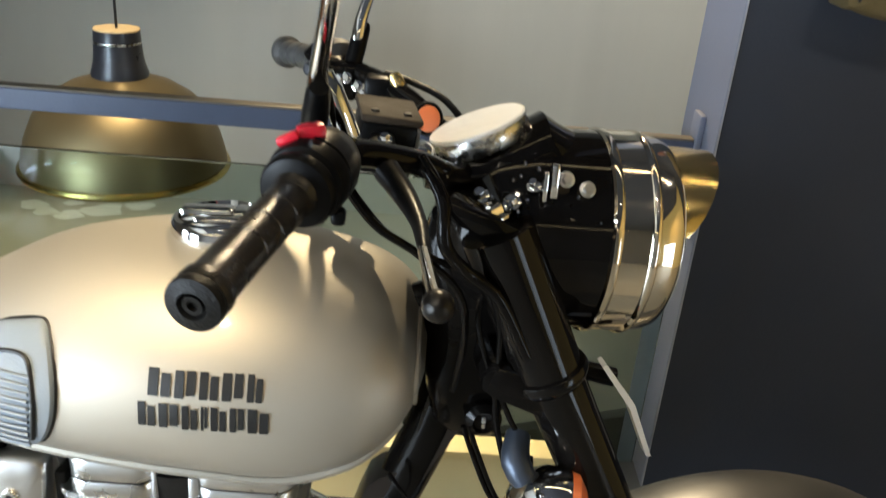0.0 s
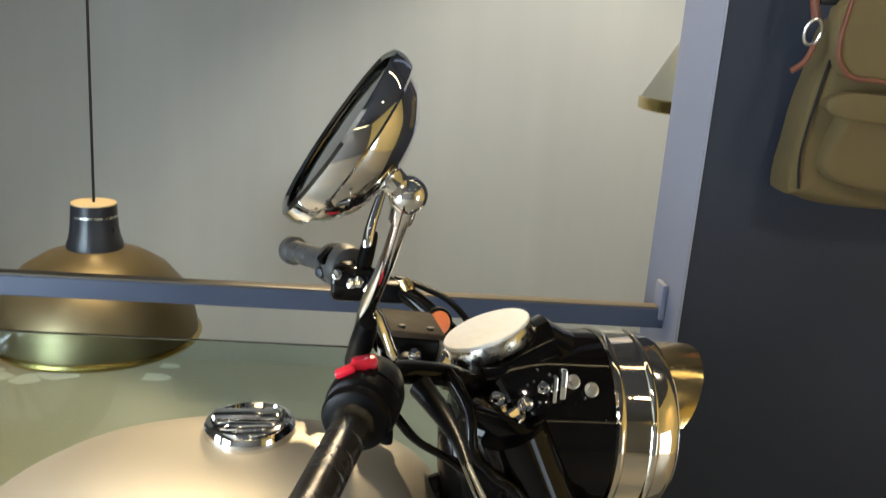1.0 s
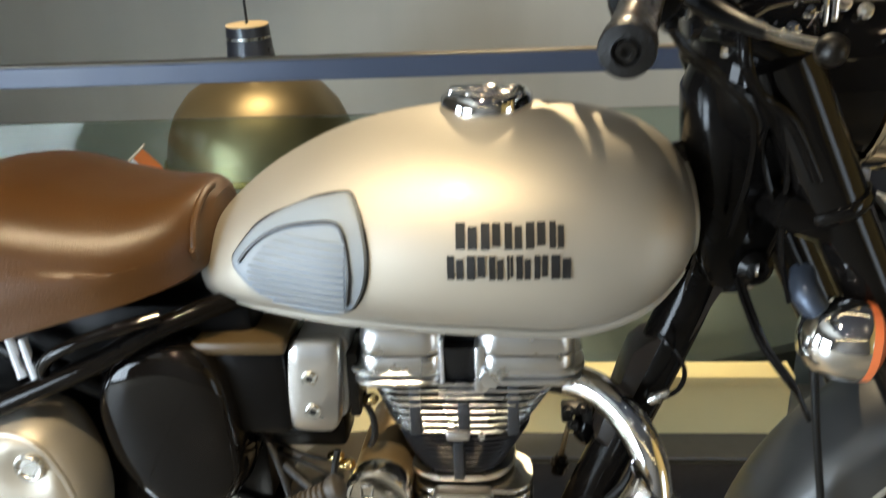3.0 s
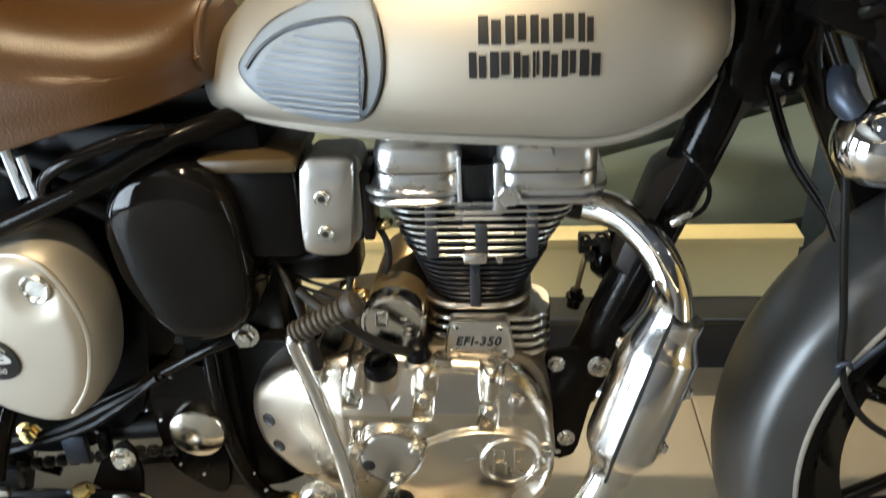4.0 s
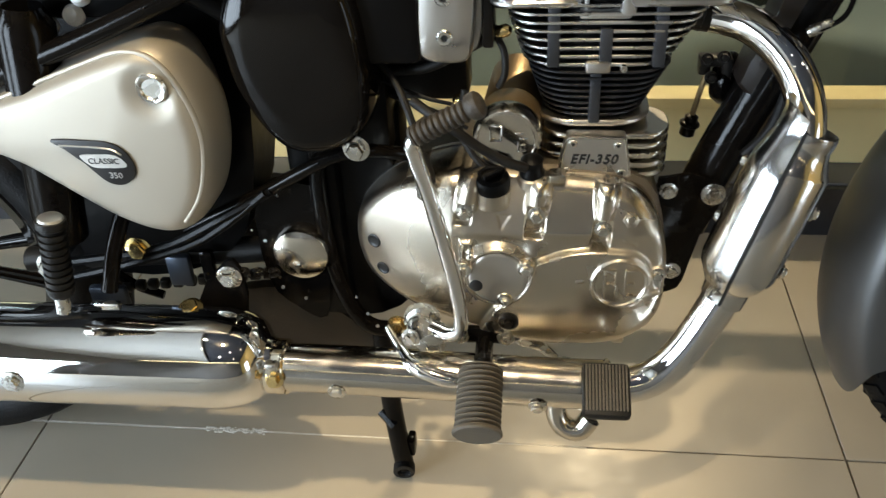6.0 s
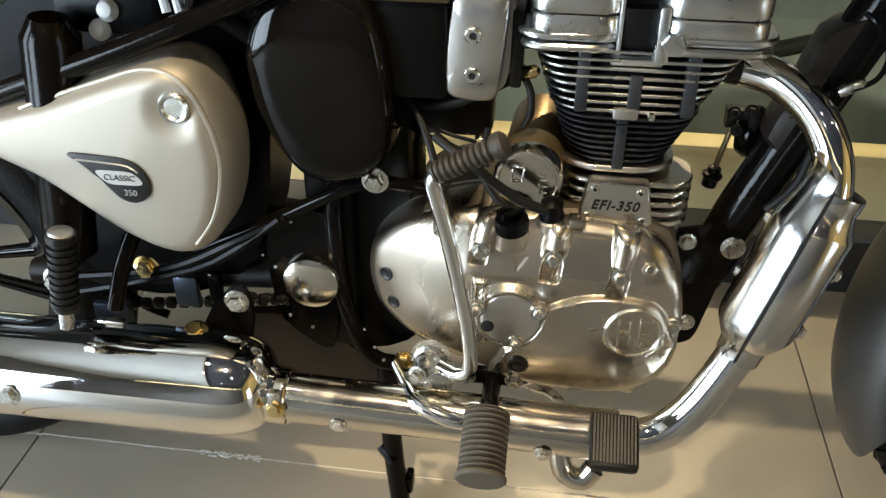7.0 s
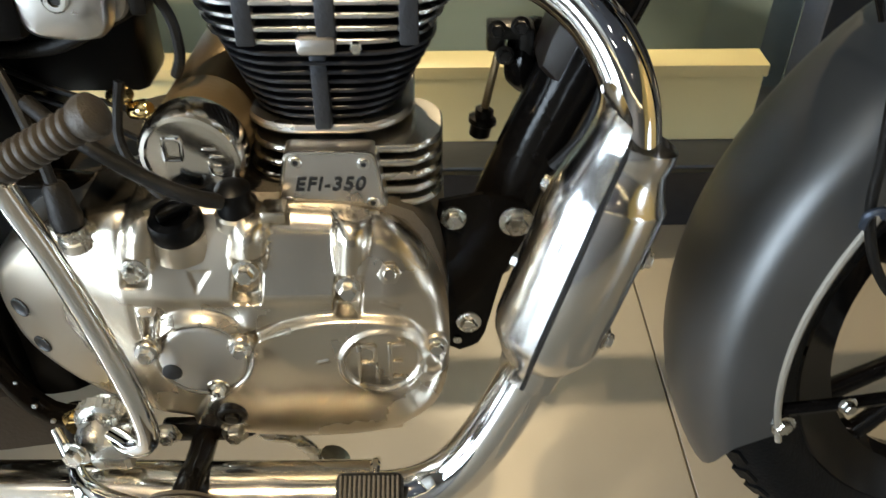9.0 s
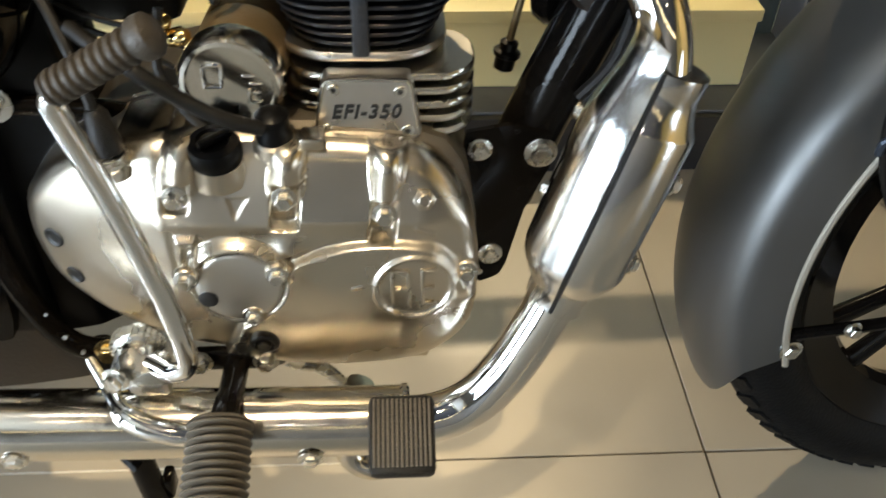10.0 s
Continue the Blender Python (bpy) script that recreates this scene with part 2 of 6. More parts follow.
# ---- mesh tools ----


def part(name, bm, material, parent=None, label="", flat=False, angle=38):
    """One mesh object from a bmesh."""
    me = bpy.data.meshes.new(name)
    bmesh.ops.recalc_face_normals(bm, faces=bm.faces)
    bm.to_mesh(me)
    bm.free()
    if not flat:
        me.polygons.foreach_set("use_smooth", [True] * len(me.polygons))
        me.set_sharp_from_angle(angle=radians(angle))
    me.materials.append(material)
    ob = new(name, me)
    ob.parent = parent
    if label:
        tagged(ob, label)
    return ob


def curve(pts, sub=6, closed=False):
    """Catmull-Rom through the points."""
    pts = [Vector(q) for q in pts]
    n, out = len(pts), []
    for i in range(n if closed else n - 1):
        a, b, c, d = ((pts[(i + k) % n] for k in (-1, 0, 1, 2)) if closed else (pts[max(i - 1, 0)], pts[i], pts[i + 1], pts[min(i + 2, n - 1)]))
        for k in range(sub):
            t = k / sub
            out.append(0.5 * (2 * b + (c - a) * t + (2 * a - 5 * b + 4 * c - d) * t * t + (3 * b - a - 3 * c + d) * t ** 3))
    if not closed:
        out.append(pts[-1])
    return out


def loft(rings, cap=True, closed=True, bm=None):
    bm = bm or bmesh.new()
    rows = [[bm.verts.new(v) for v in r] for r in rings]
    n = len(rows[0])
    for a, b in zip(rows, rows[1:]):
        for i in range(n if closed else n - 1):
            j = (i + 1) % n
            bm.faces.new((a[i], a[j], b[j], b[i]))
    if cap:
        bm.faces.new(rows[0][::-1])
        bm.faces.new(rows[-1])
    return bm


def tube(pts, r, seg=12, sub=6, bm=None, cap=True):
    """A pipe along a smooth line; r is one radius or one for each point."""
    n = len(pts)
    path = curve(pts, sub) if n > 2 and sub > 1 else [Vector(q) for q in pts]
    rad = [r] * len(path) if isinstance(r, (int, float)) else list(np.interp(np.linspace(0, n - 1, len(path)), range(n), r))
    t0 = (path[1] - path[0]).normalized()
    up = t0.orthogonal().normalized()
    rings = []
    for i, q in enumerate(path):
        t = (path[min(i + 1, len(path) - 1)] - path[max(i - 1, 0)]).normalized()
        up = (up - t * up.dot(t)).normalized()
        side = t.cross(up)
        rings.append([q + (up * math.cos(a) + side * math.sin(a)) * rad[i] for a in (2 * math.pi * k / seg for k in range(seg))])
    return loft(rings, cap, True, bm)


def lathe(profile, m=None, seg=28, bm=None, cap=True):
    """A turned body: profile of (radius, height) along m's z axis."""
    m = m or Matrix()
    return loft([[m @ Vector((r * math.cos(a), r * math.sin(a), h)) for a in (2 * math.pi * k / seg for k in range(seg))] for r, h in profile], cap, True, bm)


def along(p, way):
    """A frame at p whose z axis points along way."""
    return Matrix.Translation(p) @ Vector(way).to_track_quat("Z", "Y").to_matrix().to_4x4()


def box(c, d, bevel=0.0, m=None, bm=None, seg=2):
    tmp = bmesh.new()
    bmesh.ops.create_cube(tmp, size=1, matrix=(m or Matrix()) @ Matrix.Translation(c) @ Matrix.Diagonal((*d, 1)))
    if bevel:
        bmesh.ops.bevel(tmp, geom=list(tmp.edges), offset=bevel, segments=seg, affect="EDGES", profile=0.5)
    if bm is None:
        return tmp
    return merge(bm, tmp)


def merge(bm, tmp):
    me = bpy.data.meshes.new("tmp")
    tmp.to_mesh(me)
    tmp.free()
    bm.from_mesh(me)
    bpy.data.meshes.remove(me)
    return bm


def plate(outline, layers, sub=4, bm=None, smooth_outline=True):
    """A rounded plate in the x-z plane: the outline drawn at each layer's (scale, y)."""
    pts = curve([(x, 0, z) for x, z in outline], sub, True) if smooth_outline else [Vector((x, 0, z)) for x, z in outline]
    c = sum(pts, Vector()) / len(pts)
    rings = []
    for layer in layers:
        k, y = layer[:2]
        rings.append([Vector((c.x + (q.x - c.x) * k, y, c.z + (q.z - c.z) * k)) for q in pts])
    return loft(rings, True, True, bm)


def bolt(p, r=0.007, h=0.006, way=(0, -1, 0), bm=None, washer=True):
    """A hexagon head on a washer."""
    m = along(p, way)
    bm = lathe([(r * 1.45, 0), (r * 1.45, 0.0015), (r * 1.2, 0.002)], m, 16, bm) if washer else bm or bmesh.new()
    lathe([(r * 0.98, 0.001), (r, 0.002), (r, h * 0.8), (r * 0.85, h)], m, 6, bm)
    return bm


def text(words, size, m, material, parent, name, depth=0.0008, bold=0.0, spacing=1.0):
    cu = bpy.data.curves.new("text", "FONT")
    cu.body, cu.size, cu.extrude, cu.align_x, cu.align_y = words, size, depth, "CENTER", "CENTER"
    cu.offset, cu.space_character = bold, spacing
    ob = new("text", cu)
    me = bpy.data.meshes.new_from_object(ob.evaluated_get(bpy.context.evaluated_depsgraph_get()))
    bpy.data.objects.remove(ob)
    me.transform(m)
    me.name = name
    me.materials.clear()
    me.materials.append(material)
    o = new(name, me)
    o.parent = parent
    return o


def on_face(ob, x, z):
    """The point of an object's near side over (x, z), and the way its surface faces there."""
    back = max(v.co.y for v in ob.data.vertices) - 0.004
    v = min((v for v in ob.data.vertices if v.co.y < back and abs(v.normal.y) > 0.4), key=lambda v: (v.co.x - x) ** 2 + (v.co.z - z) ** 2)
    n = v.normal if v.normal.y < 0 else -v.normal
    return Vector((x, v.co.y - (n.x * (x - v.co.x) + n.z * (z - v.co.z)) / n.y, z)), n.copy()


def thing(name, label, category, m=None, group=""):
    e = new(name)
    e.empty_display_size = 0.1
    e.matrix_world = m or Matrix()
    return tagged(e, label, category, group)


def structure(name, bm, material, label="", flat=True):
    return tagged(part(name, bm, material, None, label, flat), kind="structure")


# ---- the place ----
structure("wall_far", box((-0.1, 4.3, 0.75), (6.6, 0.2, 4.7)), WALL, "plain grey painted wall across the open well")
bm = box((-3.3, 2.325, 0.75), (0.2, 4.15, 4.7))
box((-3.3, -3.25, 0.75), (0.2, 1.1, 4.7), bm=bm)
box((-3.3, -1.225, -0.80), (0.2, 2.95, 1.7), bm=bm)
box((-3.3, -1.225, 2.40), (0.2, 2.95, 1.4), bm=bm)
box((-3.3, -0.95, 0.875), (0.2, 0.50, 1.65), bm=bm)
structure("wall_west", bm, SHOPWALL, "tan shop wall round a bright shop window")
structure("backdrop_west", box((-3.45, -1.225, 0.87), (0.02, 3.1, 1.75)), glow("daylight_west", (0.80, 0.90, 1.0), 2.0), "bright daylight outside the shop window")
# unseen east wall; its opening and glowing panel are added for the lamp
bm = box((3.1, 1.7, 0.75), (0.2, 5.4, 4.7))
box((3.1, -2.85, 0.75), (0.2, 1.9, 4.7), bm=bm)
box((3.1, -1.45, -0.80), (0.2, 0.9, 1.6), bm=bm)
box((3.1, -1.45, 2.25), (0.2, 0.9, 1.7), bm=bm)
structure("wall_east", bm, GOLDWALL, "golden ochre painted shop wall with an added opening for a lamp")
structure("backdrop_east", box((3.25, -1.45, 0.7), (0.02, 1.1, 1.6)), glow("east_panel_glow", (0.80, 0.90, 1.0), 0.7), "added glowing panel behind the east opening")
structure("ceiling", box((-0.1, 0.3, 3.2), (6.6, 8.2, 0.2)), CEIL, "plain dark grey painted ceiling")
# unseen pale panel under the ceiling, added to brighten the chrome silencer
structure("soffit", box((-2.35, -1.2, 3.02), (1.7, 4.6, 0.16), 0.004), BOUNCE, "unseen pale panel added for light reflections in the silencer")
structure("floor_lower", box((-0.1, 2.9, -0.47), (6.2, 2.6, 0.1)), LOWFLOOR, "grey-green floor of the level below")
structure("wall_south", box((-0.1, -3.7, 1.4), (6.6, 0.2, 3.4)), SHOPWALL, "plain grey painted shop wall")
# warm linear lamps added out of view, seen in the chrome alone
for name_y, name_z, length in ((0.95, 3.07, 4.6), (-3.57, 2.86, 5.4)):
    strip = thing("added_strip_light", "warm white linear lamp in a slim metal channel, added out of view", "lamp", Matrix.Translation((-0.3, name_y, name_z)), "linear lamps")
    part("channel", box((0, 0, 0.018), (length, 0.06, 0.024), 0.003), CAST, strip, "slim grey metal channel")
    part("diffuser", box((0, 0, 0), (length - 0.04, 0.035, 0.014), 0.002), glow("warm_diffuser", (1.0, 0.80, 0.46), 9.0), strip, "glowing warm white diffuser")
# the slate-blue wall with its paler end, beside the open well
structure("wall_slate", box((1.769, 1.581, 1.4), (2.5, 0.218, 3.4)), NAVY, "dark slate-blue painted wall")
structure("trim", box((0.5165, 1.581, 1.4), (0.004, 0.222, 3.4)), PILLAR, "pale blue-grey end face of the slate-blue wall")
# the corner's highlight line, added as a thin pale strip
structure("trim_bead", box((0.5175, 1.4692, 1.4), (0.003, 0.003, 3.4), 0.0006), EDGELIGHT, "thin pale strip painted as the highlight on the slate-blue wall's corner")
# plinth, curb, glass and rail along the edge of the well
structure("plinth_riser", box((-1.3, 1.278, 0.054), (3.8, 0.016, 0.108), 0.002), BLACKRISER, "black riser under the ledge")
structure("plinth_ledge", box((-1.3, 1.42, 0.056), (3.8, 0.268, 0.112), 0.002), GREYLEDGE, "dark grey ledge")
curb = structure("curb", box((-1.4, 1.387, 0.174), (3.58, 0.05, 0.122), 0.003), CREAM, "cream marble curb below the glass")
part("curb_cap", box((-1.4, 1.384, 0.2465), (3.586, 0.060, 0.022), 0.003), CREAM, curb, "cream marble capping strip")
bm = box((-1.39, 1.55, 0.38), (3.8, 0.010, 0.76), 0.001)
glass = structure("window_1", bm, GLASS, "green tinted glass balustrade panel")
glass.visible_shadow = False
rail = structure("rail", box((-1.38, 1.570, 0.853), (3.8, 0.034, 0.042), 0.003), RAILP, "slate-blue painted top rail of the balustrade")
part("rail_cap", box((-1.38, 1.570, 0.8755), (3.8, 0.028, 0.004), 0.001), RAILWOOD, rail, "dusty brown top of the rail")
part("rail_bracket", box((0.508, 1.570, 0.890), (0.012, 0.05, 0.075), 0.003), PILLAR, rail, "blue-grey end bracket of the rail")

# ---- motorcycle ----
LEANING = Matrix.Translation((0, 0.702, 0)) @ pose(0, 0, 0, -3.0)
bike = thing("motorcycle", "satin grey classic motorcycle with chrome exhaust and brown seat", "motorcycle", LEANING)

# fuel tank: length stations of (x, top, bottom, half width)
TANKX = [(-0.512, 0.835, 0.800, 0.030), (-0.500, 0.855, 0.790, 0.052), (-0.470, 0.890, 0.785, 0.080), (-0.420, 0.928, 0.780, 0.107), (-0.350, 0.962, 0.775, 0.130),
         (-0.270, 0.980, 0.772, 0.145), (-0.190, 0.985, 0.769, 0.151), (-0.110, 0.981, 0.766, 0.149), (-0.050, 0.967, 0.781, 0.138), (-0.015, 0.948, 0.806, 0.120),
         (0.006, 0.925, 0.833, 0.095), (0.017, 0.900, 0.860, 0.055)]


def tank_at(x):
    cols = list(zip(*TANKX))
    return [float(np.interp(x, cols[0], c)) for c in cols[1:]]


def tank_half(x, z):
    """Half width of the tank at a place of its side."""
    top, low, w = tank_at(x)
    mid = low + 0.40 * (top - low)
    u, n = (((z - mid) / (top - mid)), 1.9) if z > mid else (((mid - z) / (mid - low)), 3.2)
    return w * max(0.0, 1 - min(1, abs(u)) ** n) ** (1 / n)


def tank_ring(x, top, low, w, seg=40):
    mid = low + 0.40 * (top - low)
    ring = []
    for k in range(seg):
        a = 2 * math.pi * (k + 0.5) / seg
        n, h = (1.9, top - mid) if math.sin(a) > 0 else (3.2, mid - low)
        c, q = math.cos(a), math.sin(a)
        ring.append((x, w * math.copysign(abs(c) ** (2 / n), c), mid + h * math.copysign(abs(q) ** (2 / n), q)))
    return ring


tops = [(v.x, v.y, v.z) for v in curve([(t[0], t[1], t[2]) for t in TANKX], 4)]
wide = [v.y for v in curve([(t[0], t[3], 0) for t in TANKX], 4)]
tank = part("fuel_tank", loft([tank_ring(x, tp, lo, w) for (x, tp, lo), w in zip(tops, wide)]), TANK, bike, "satin grey-beige metallic fuel tank")


def on_tank(outline, layers, name, material, parent, label="", sub=4):
    """A pad that lies on the tank's near side; layers of (scale, lift)."""
    pts = curve([(x, 0, z) for x, z in outline], sub, True)
    c = sum(pts, Vector()) / len(pts)
    rings = []
    for k, lift in layers:
        ring = []
        for q in pts:
            x, z = c.x + (q.x - c.x) * k, c.z + (q.z - c.z) * k
            ring.append(Vector((x, -tank_half(x, z) - lift, z)))
        rings.append(ring)
    return part(name, loft(rings), material, parent, label)


KNEE = [(-0.453, 0.847), (-0.440, 0.869), (-0.416, 0.891), (-0.375, 0.911), (-0.340, 0.921), (-0.322, 0.921), (-0.311, 0.900), (-0.306, 0.868), (-0.312, 0.835), (-0.330, 0.809), (-0.364, 0.803), (-0.405, 0.813), (-0.435, 0.826)]
on_tank([(x * 1.0, z) for x, z in KNEE], [(1.035, -0.006), (1.035, 0.0012), (1.01, 0.0025), (0.9, 0.002)], "knee_pad_edge", INK, tank, "black rim round the knee pad")
knee = on_tank(KNEE, [(1.0, -0.003), (1.0, 0.005), (0.97, 0.008), (0.9, 0.009), (0.75, 0.010), (0.5, 0.011), (0.25, 0.0115), (0.05, 0.012)], "knee_pad", PAD, tank, "grey ribbed rubber knee pad")
for k in range(11):
    z = 0.8170 + 0.0068 * k
    x0 = float(np.interp(z, (0.813, 0.826, 0.840, 0.852, 0.872, 0.889), (-0.398, -0.424, -0.433, -0.430, -0.412, -0.382)))
    pts = [(x, -tank_half(x, z + (x - x0) * -0.04) - 0.0122, z + (x - x0) * -0.04) for x in np.linspace(x0, -0.331 + 0.0005 * k, 9)]
    part("pad_rib", tube(pts, 0.0017, 8, 1), PAD, tank)
pts = [(x, z) for x, z in ((-0.442, 0.852), (-0.424, 0.872), (-0.395, 0.889), (-0.360, 0.898), (-0.335, 0.899), (-0.326, 0.885), (-0.323, 0.855), (-0.328, 0.822))]
part("pad_groove", tube([(x, -tank_half(x, z) - 0.0112, z) for x, z in pts], 0.0022, 6, 5), INK, tank)

# maker's lettering as plain bars
for z0, h, x0, widths in ((0.879, 0.023, -0.2215, (0.021, 0.019, 0.017, 0.019, 0.014)), (0.850, 0.023, -0.230, (0.016, 0.018, 0.014, 0.006, 0.014, 0.013, 0.019))):
    x = x0
    for k, w in enumerate(widths):
        for a, b, c, d in ((0, 0.42, 0, 1), (0.54, 0.94, 0.12 * (k % 2), 1 - 0.14 * ((k + 1) % 2))):
            rows = [[Vector((xx, -tank_half(xx, zz) - 0.0018, zz)) for xx in np.linspace(x + w * a, x + w * b, 5)] for zz in np.linspace(z0 + h * c, z0 + h * d, 9)]
            part("lettering_bar", loft(rows, False, False), INK, tank)
        x += w + 0.0025

# filler cap and its recess
CAPM = Matrix.Translation((-0.193, 0.0, 0.976)) @ pose(0, 0, 0, 0, -2, 0)
cap = part("filler_cap", lathe([(0.047, 0), (0.048, 0.006), (0.047, 0.016), (0.044, 0.020), (0.040, 0.021), (0.038, 0.016), (0.012, 0.016), (0.004, 0.0165)], CAPM, 40), CHROME, tank, "polished chrome fuel filler cap")
bm = box((-0.012, 0, 0.021), (0.052, 0.02, 0.014), 0.004, CAPM)
box((0.022, 0.006, 0.019), (0.022, 0.028, 0.012), 0.004, CAPM, bm)
box((0.005, -0.02, 0.019), (0.05, 0.010, 0.010), 0.003, CAPM, bm)
part("cap_lever", bm, CHROME, tank, "chrome latch of the filler cap")
ring = tank_ring(0.009, *[v + d for v, d in zip(tank_at(0.009), (0.003, -0.003, 0.002))])
part("front_seam", tube(ring[20:] + ring[:21], 0.0032, 8, 1), TANK, tank, "rolled seam round the front of the tank")
part("tank_badge_seam", tube([(x, -w * 0.80, lo + 0.012) for (x, tp, lo), w in list(zip(tops, wide))[4:-6]], 0.005, 8, 1), TANK, tank, "rolled lower seam of the tank")

# seat
SEATX = [(-0.486, 0.895, 0.835, 0.055), (-0.505, 0.905, 0.825, 0.095), (-0.56, 0.904, 0.812, 0.128), (-0.62, 0.913, 0.800, 0.142), (-0.69, 0.929, 0.783, 0.152), (-0.76, 0.925, 0.768, 0.158), (-0.85, 0.90, 0.758, 0.160), (-0.98, 0.885, 0.755, 0.155), (-1.08, 0.88, 0.765, 0.14)]
rings = []
for v, w in zip(curve([(a, b, c) for a, b, c, _ in SEATX], 4), curve([(d, 0, 0) for *_, d in SEATX], 4)):
    x, tp, lo = v
    w = w.x
    prof = [(0, tp), (0.45, tp - 0.003), (0.78, tp - 0.018), (0.92, tp - 0.038), (0.96, tp - 0.055), (1.0, lo + 0.42 * (tp - lo)), (0.99, lo + 0.015), (0.9, lo), (0, lo)]
    half = curve([(0, -a * w, b) for a, b in prof], 3)
    rings.append([(x, q.y, q.z) for q in half] + [(x, -q.y, q.z) for q in half[-2:0:-1]])
seat = part("seat", loft(rings), LEATHER, bike, "brown leather saddle")
part("seat_front_trim", tube([(q[0] + 0.002, q[1], q[2]) for q in rings[3][:18:2]], 0.004, 8, 3), LEATHER, seat)

# frame
frame_parts = [([(0.045, 0, 0.93), (-0.02, 0, 0.905), (-0.25, 0, 0.80), (-0.46, 0, 0.79)], 0.022), ([(0.055, 0, 0.90), (0.03, 0, 0.78), (-0.03, 0, 0.62), (-0.085, 0, 0.48), (-0.11, 0, 0.40)], 0.028),
               ([(-0.46, -0.06, 0.795), (-0.53, -0.10, 0.780), (-0.60, -0.12, 0.748), (-0.638, -0.125, 0.732), (-0.738, -0.13, 0.691), (-0.84, -0.13, 0.653), (-0.98, -0.125, 0.60)], 0.0115),
               ([(-0.46, 0.06, 0.795), (-0.53, 0.10, 0.785), (-0.60, 0.12, 0.748), (-0.70, 0.125, 0.705), (-0.82, 0.125, 0.66), (-0.98, 0.12, 0.62)], 0.016),
               ([(-0.72, -0.08, 0.425), (-0.61, -0.085, 0.483), (-0.509, -0.085, 0.534), (-0.445, -0.06, 0.522), (-0.42, -0.03, 0.50)], 0.008),
               ([(-0.50, -0.05, 0.78), (-0.525, -0.06, 0.65), (-0.55, -0.06, 0.50), (-0.545, -0.06, 0.36), (-0.51, -0.06, 0.27), (-0.44, -0.05, 0.26)], 0.011),
               ([(-0.50, 0.05, 0.78), (-0.525, 0.06, 0.65), (-0.55, 0.06, 0.50), (-0.545, 0.06, 0.36), (-0.51, 0.06, 0.27), (-0.44, 0.05, 0.26)], 0.015)]
for pts, r in frame_parts:
    part("frame_tube", tube(pts, r, 14), FRAME, bike)
bm = plate([(0.075, 0.825), (0.026, 0.835), (0.010, 0.745), (-0.010, 0.722), (-0.036, 0.705), (-0.056, 0.640), (-0.075, 0.590), (-0.040, 0.570), (-0.018, 0.610), (0.000, 0.650), (0.010, 0.700), (0.026, 0.720), (0.045, 0.760)], [(0.97, -0.024), (1, -0.020), (1, 0.020), (0.97, 0.024)], 2)
# the gusset's brown is a reflection put into the colour
part("downtube_gusset", bm, FRAMEBROWN, bike, "black gusset plate on the front downtube, reflected brown in its colour")
rings = []
for x0, x1, w, z in ((0.040, 0.082, 0.020, 0.775), (0.022, 0.100, 0.036, 0.800), (0.016, 0.118, 0.044, 0.850), (0.010, 0.120, 0.046, 0.905), (0.006, 0.112, 0.048, 0.955), (0.004, 0.098, 0.046, 0.995), (0.012, 0.085, 0.036, 1.015)):
    c, h = (x0 + x1) / 2, (x1 - x0) / 2
    rings.append([(c + h * math.copysign(abs(math.cos(a)) ** 0.7, math.cos(a)), w * math.copysign(abs(math.sin(a)) ** 0.7, math.sin(a)), z) for a in (2 * math.pi * k / 24 for k in range(24))])
part("steering_head", loft(rings), FRAME, bike, "black enamelled steering head")
part("rail_loop", tube([(-0.66, -0.12, 0.725), (-0.655, -0.13, 0.748), (-0.632, -0.135, 0.768), (-0.58, -0.13, 0.787), (-0.53, -0.11, 0.795)], 0.007, 10), GLOSS, bike)
part("mudguard_inner", plate([(-0.62, 0.62), (-0.64, 0.70), (-0.72, 0.74), (-0.95, 0.68), (-0.95, 0.40), (-0.80, 0.33), (-0.66, 0.40)], [(1, -0.045), (1, 0.05)], 4), PLASTIC, bike, "black inner rear mudguard")

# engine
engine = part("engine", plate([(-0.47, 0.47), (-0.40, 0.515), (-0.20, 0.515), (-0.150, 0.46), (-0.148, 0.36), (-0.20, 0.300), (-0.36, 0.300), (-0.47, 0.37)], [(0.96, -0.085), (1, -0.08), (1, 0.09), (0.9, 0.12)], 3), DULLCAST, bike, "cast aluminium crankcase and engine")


def fin(cx, cy, z, hx, hy, r, th, name, material, label="", web=None):
    """One cooling fin: a rounded plate."""
    pts = []
    for sx, sy, a0 in ((1, 1, 0), (-1, 1, 90), (-1, -1, 180), (1, -1, 270)):
        for k in range(6):
            a = radians(a0 + 18 * k)
            pts.append((cx + sx * (hx - r) + r * math.cos(a), cy + sy * (hy - r) + r * math.sin(a)))
    c = Vector((cx, cy))
    rings = [[(c.x + (x - c.x) * k, c.y + (y - c.y) * k, zz) for x, y in pts] for k, zz in ((0.975, z - th), (1, z - th * 0.4), (1, z + th * 0.4), (0.975, z + th))]
    if not web:
        return part(name, loft(rings), material, engine, label)
    body = part(name, loft([[(c.x + (x - c.x) * 0.985, c.y + (y - c.y) * 0.985, zz) for x, y in pts] for zz in (z - th, z + th)]), web, engine, label)
    edge = [[(c.x + (x - c.x) * k, c.y + (y - c.y) * k, zz) for x, y in pts] for k, zz in ((0.965, z + th * 1.12), (0.99, z + th * 1.12), (1, z + th * 0.7), (1, z - th * 0.7), (0.99, z - th * 1.12), (0.965, z - th * 1.12))]
    part("fin_edge", loft(edge, False), material, engine, "bright fin edge: machined on silver fins, painted highlight on black")
    return body


CX = -0.232
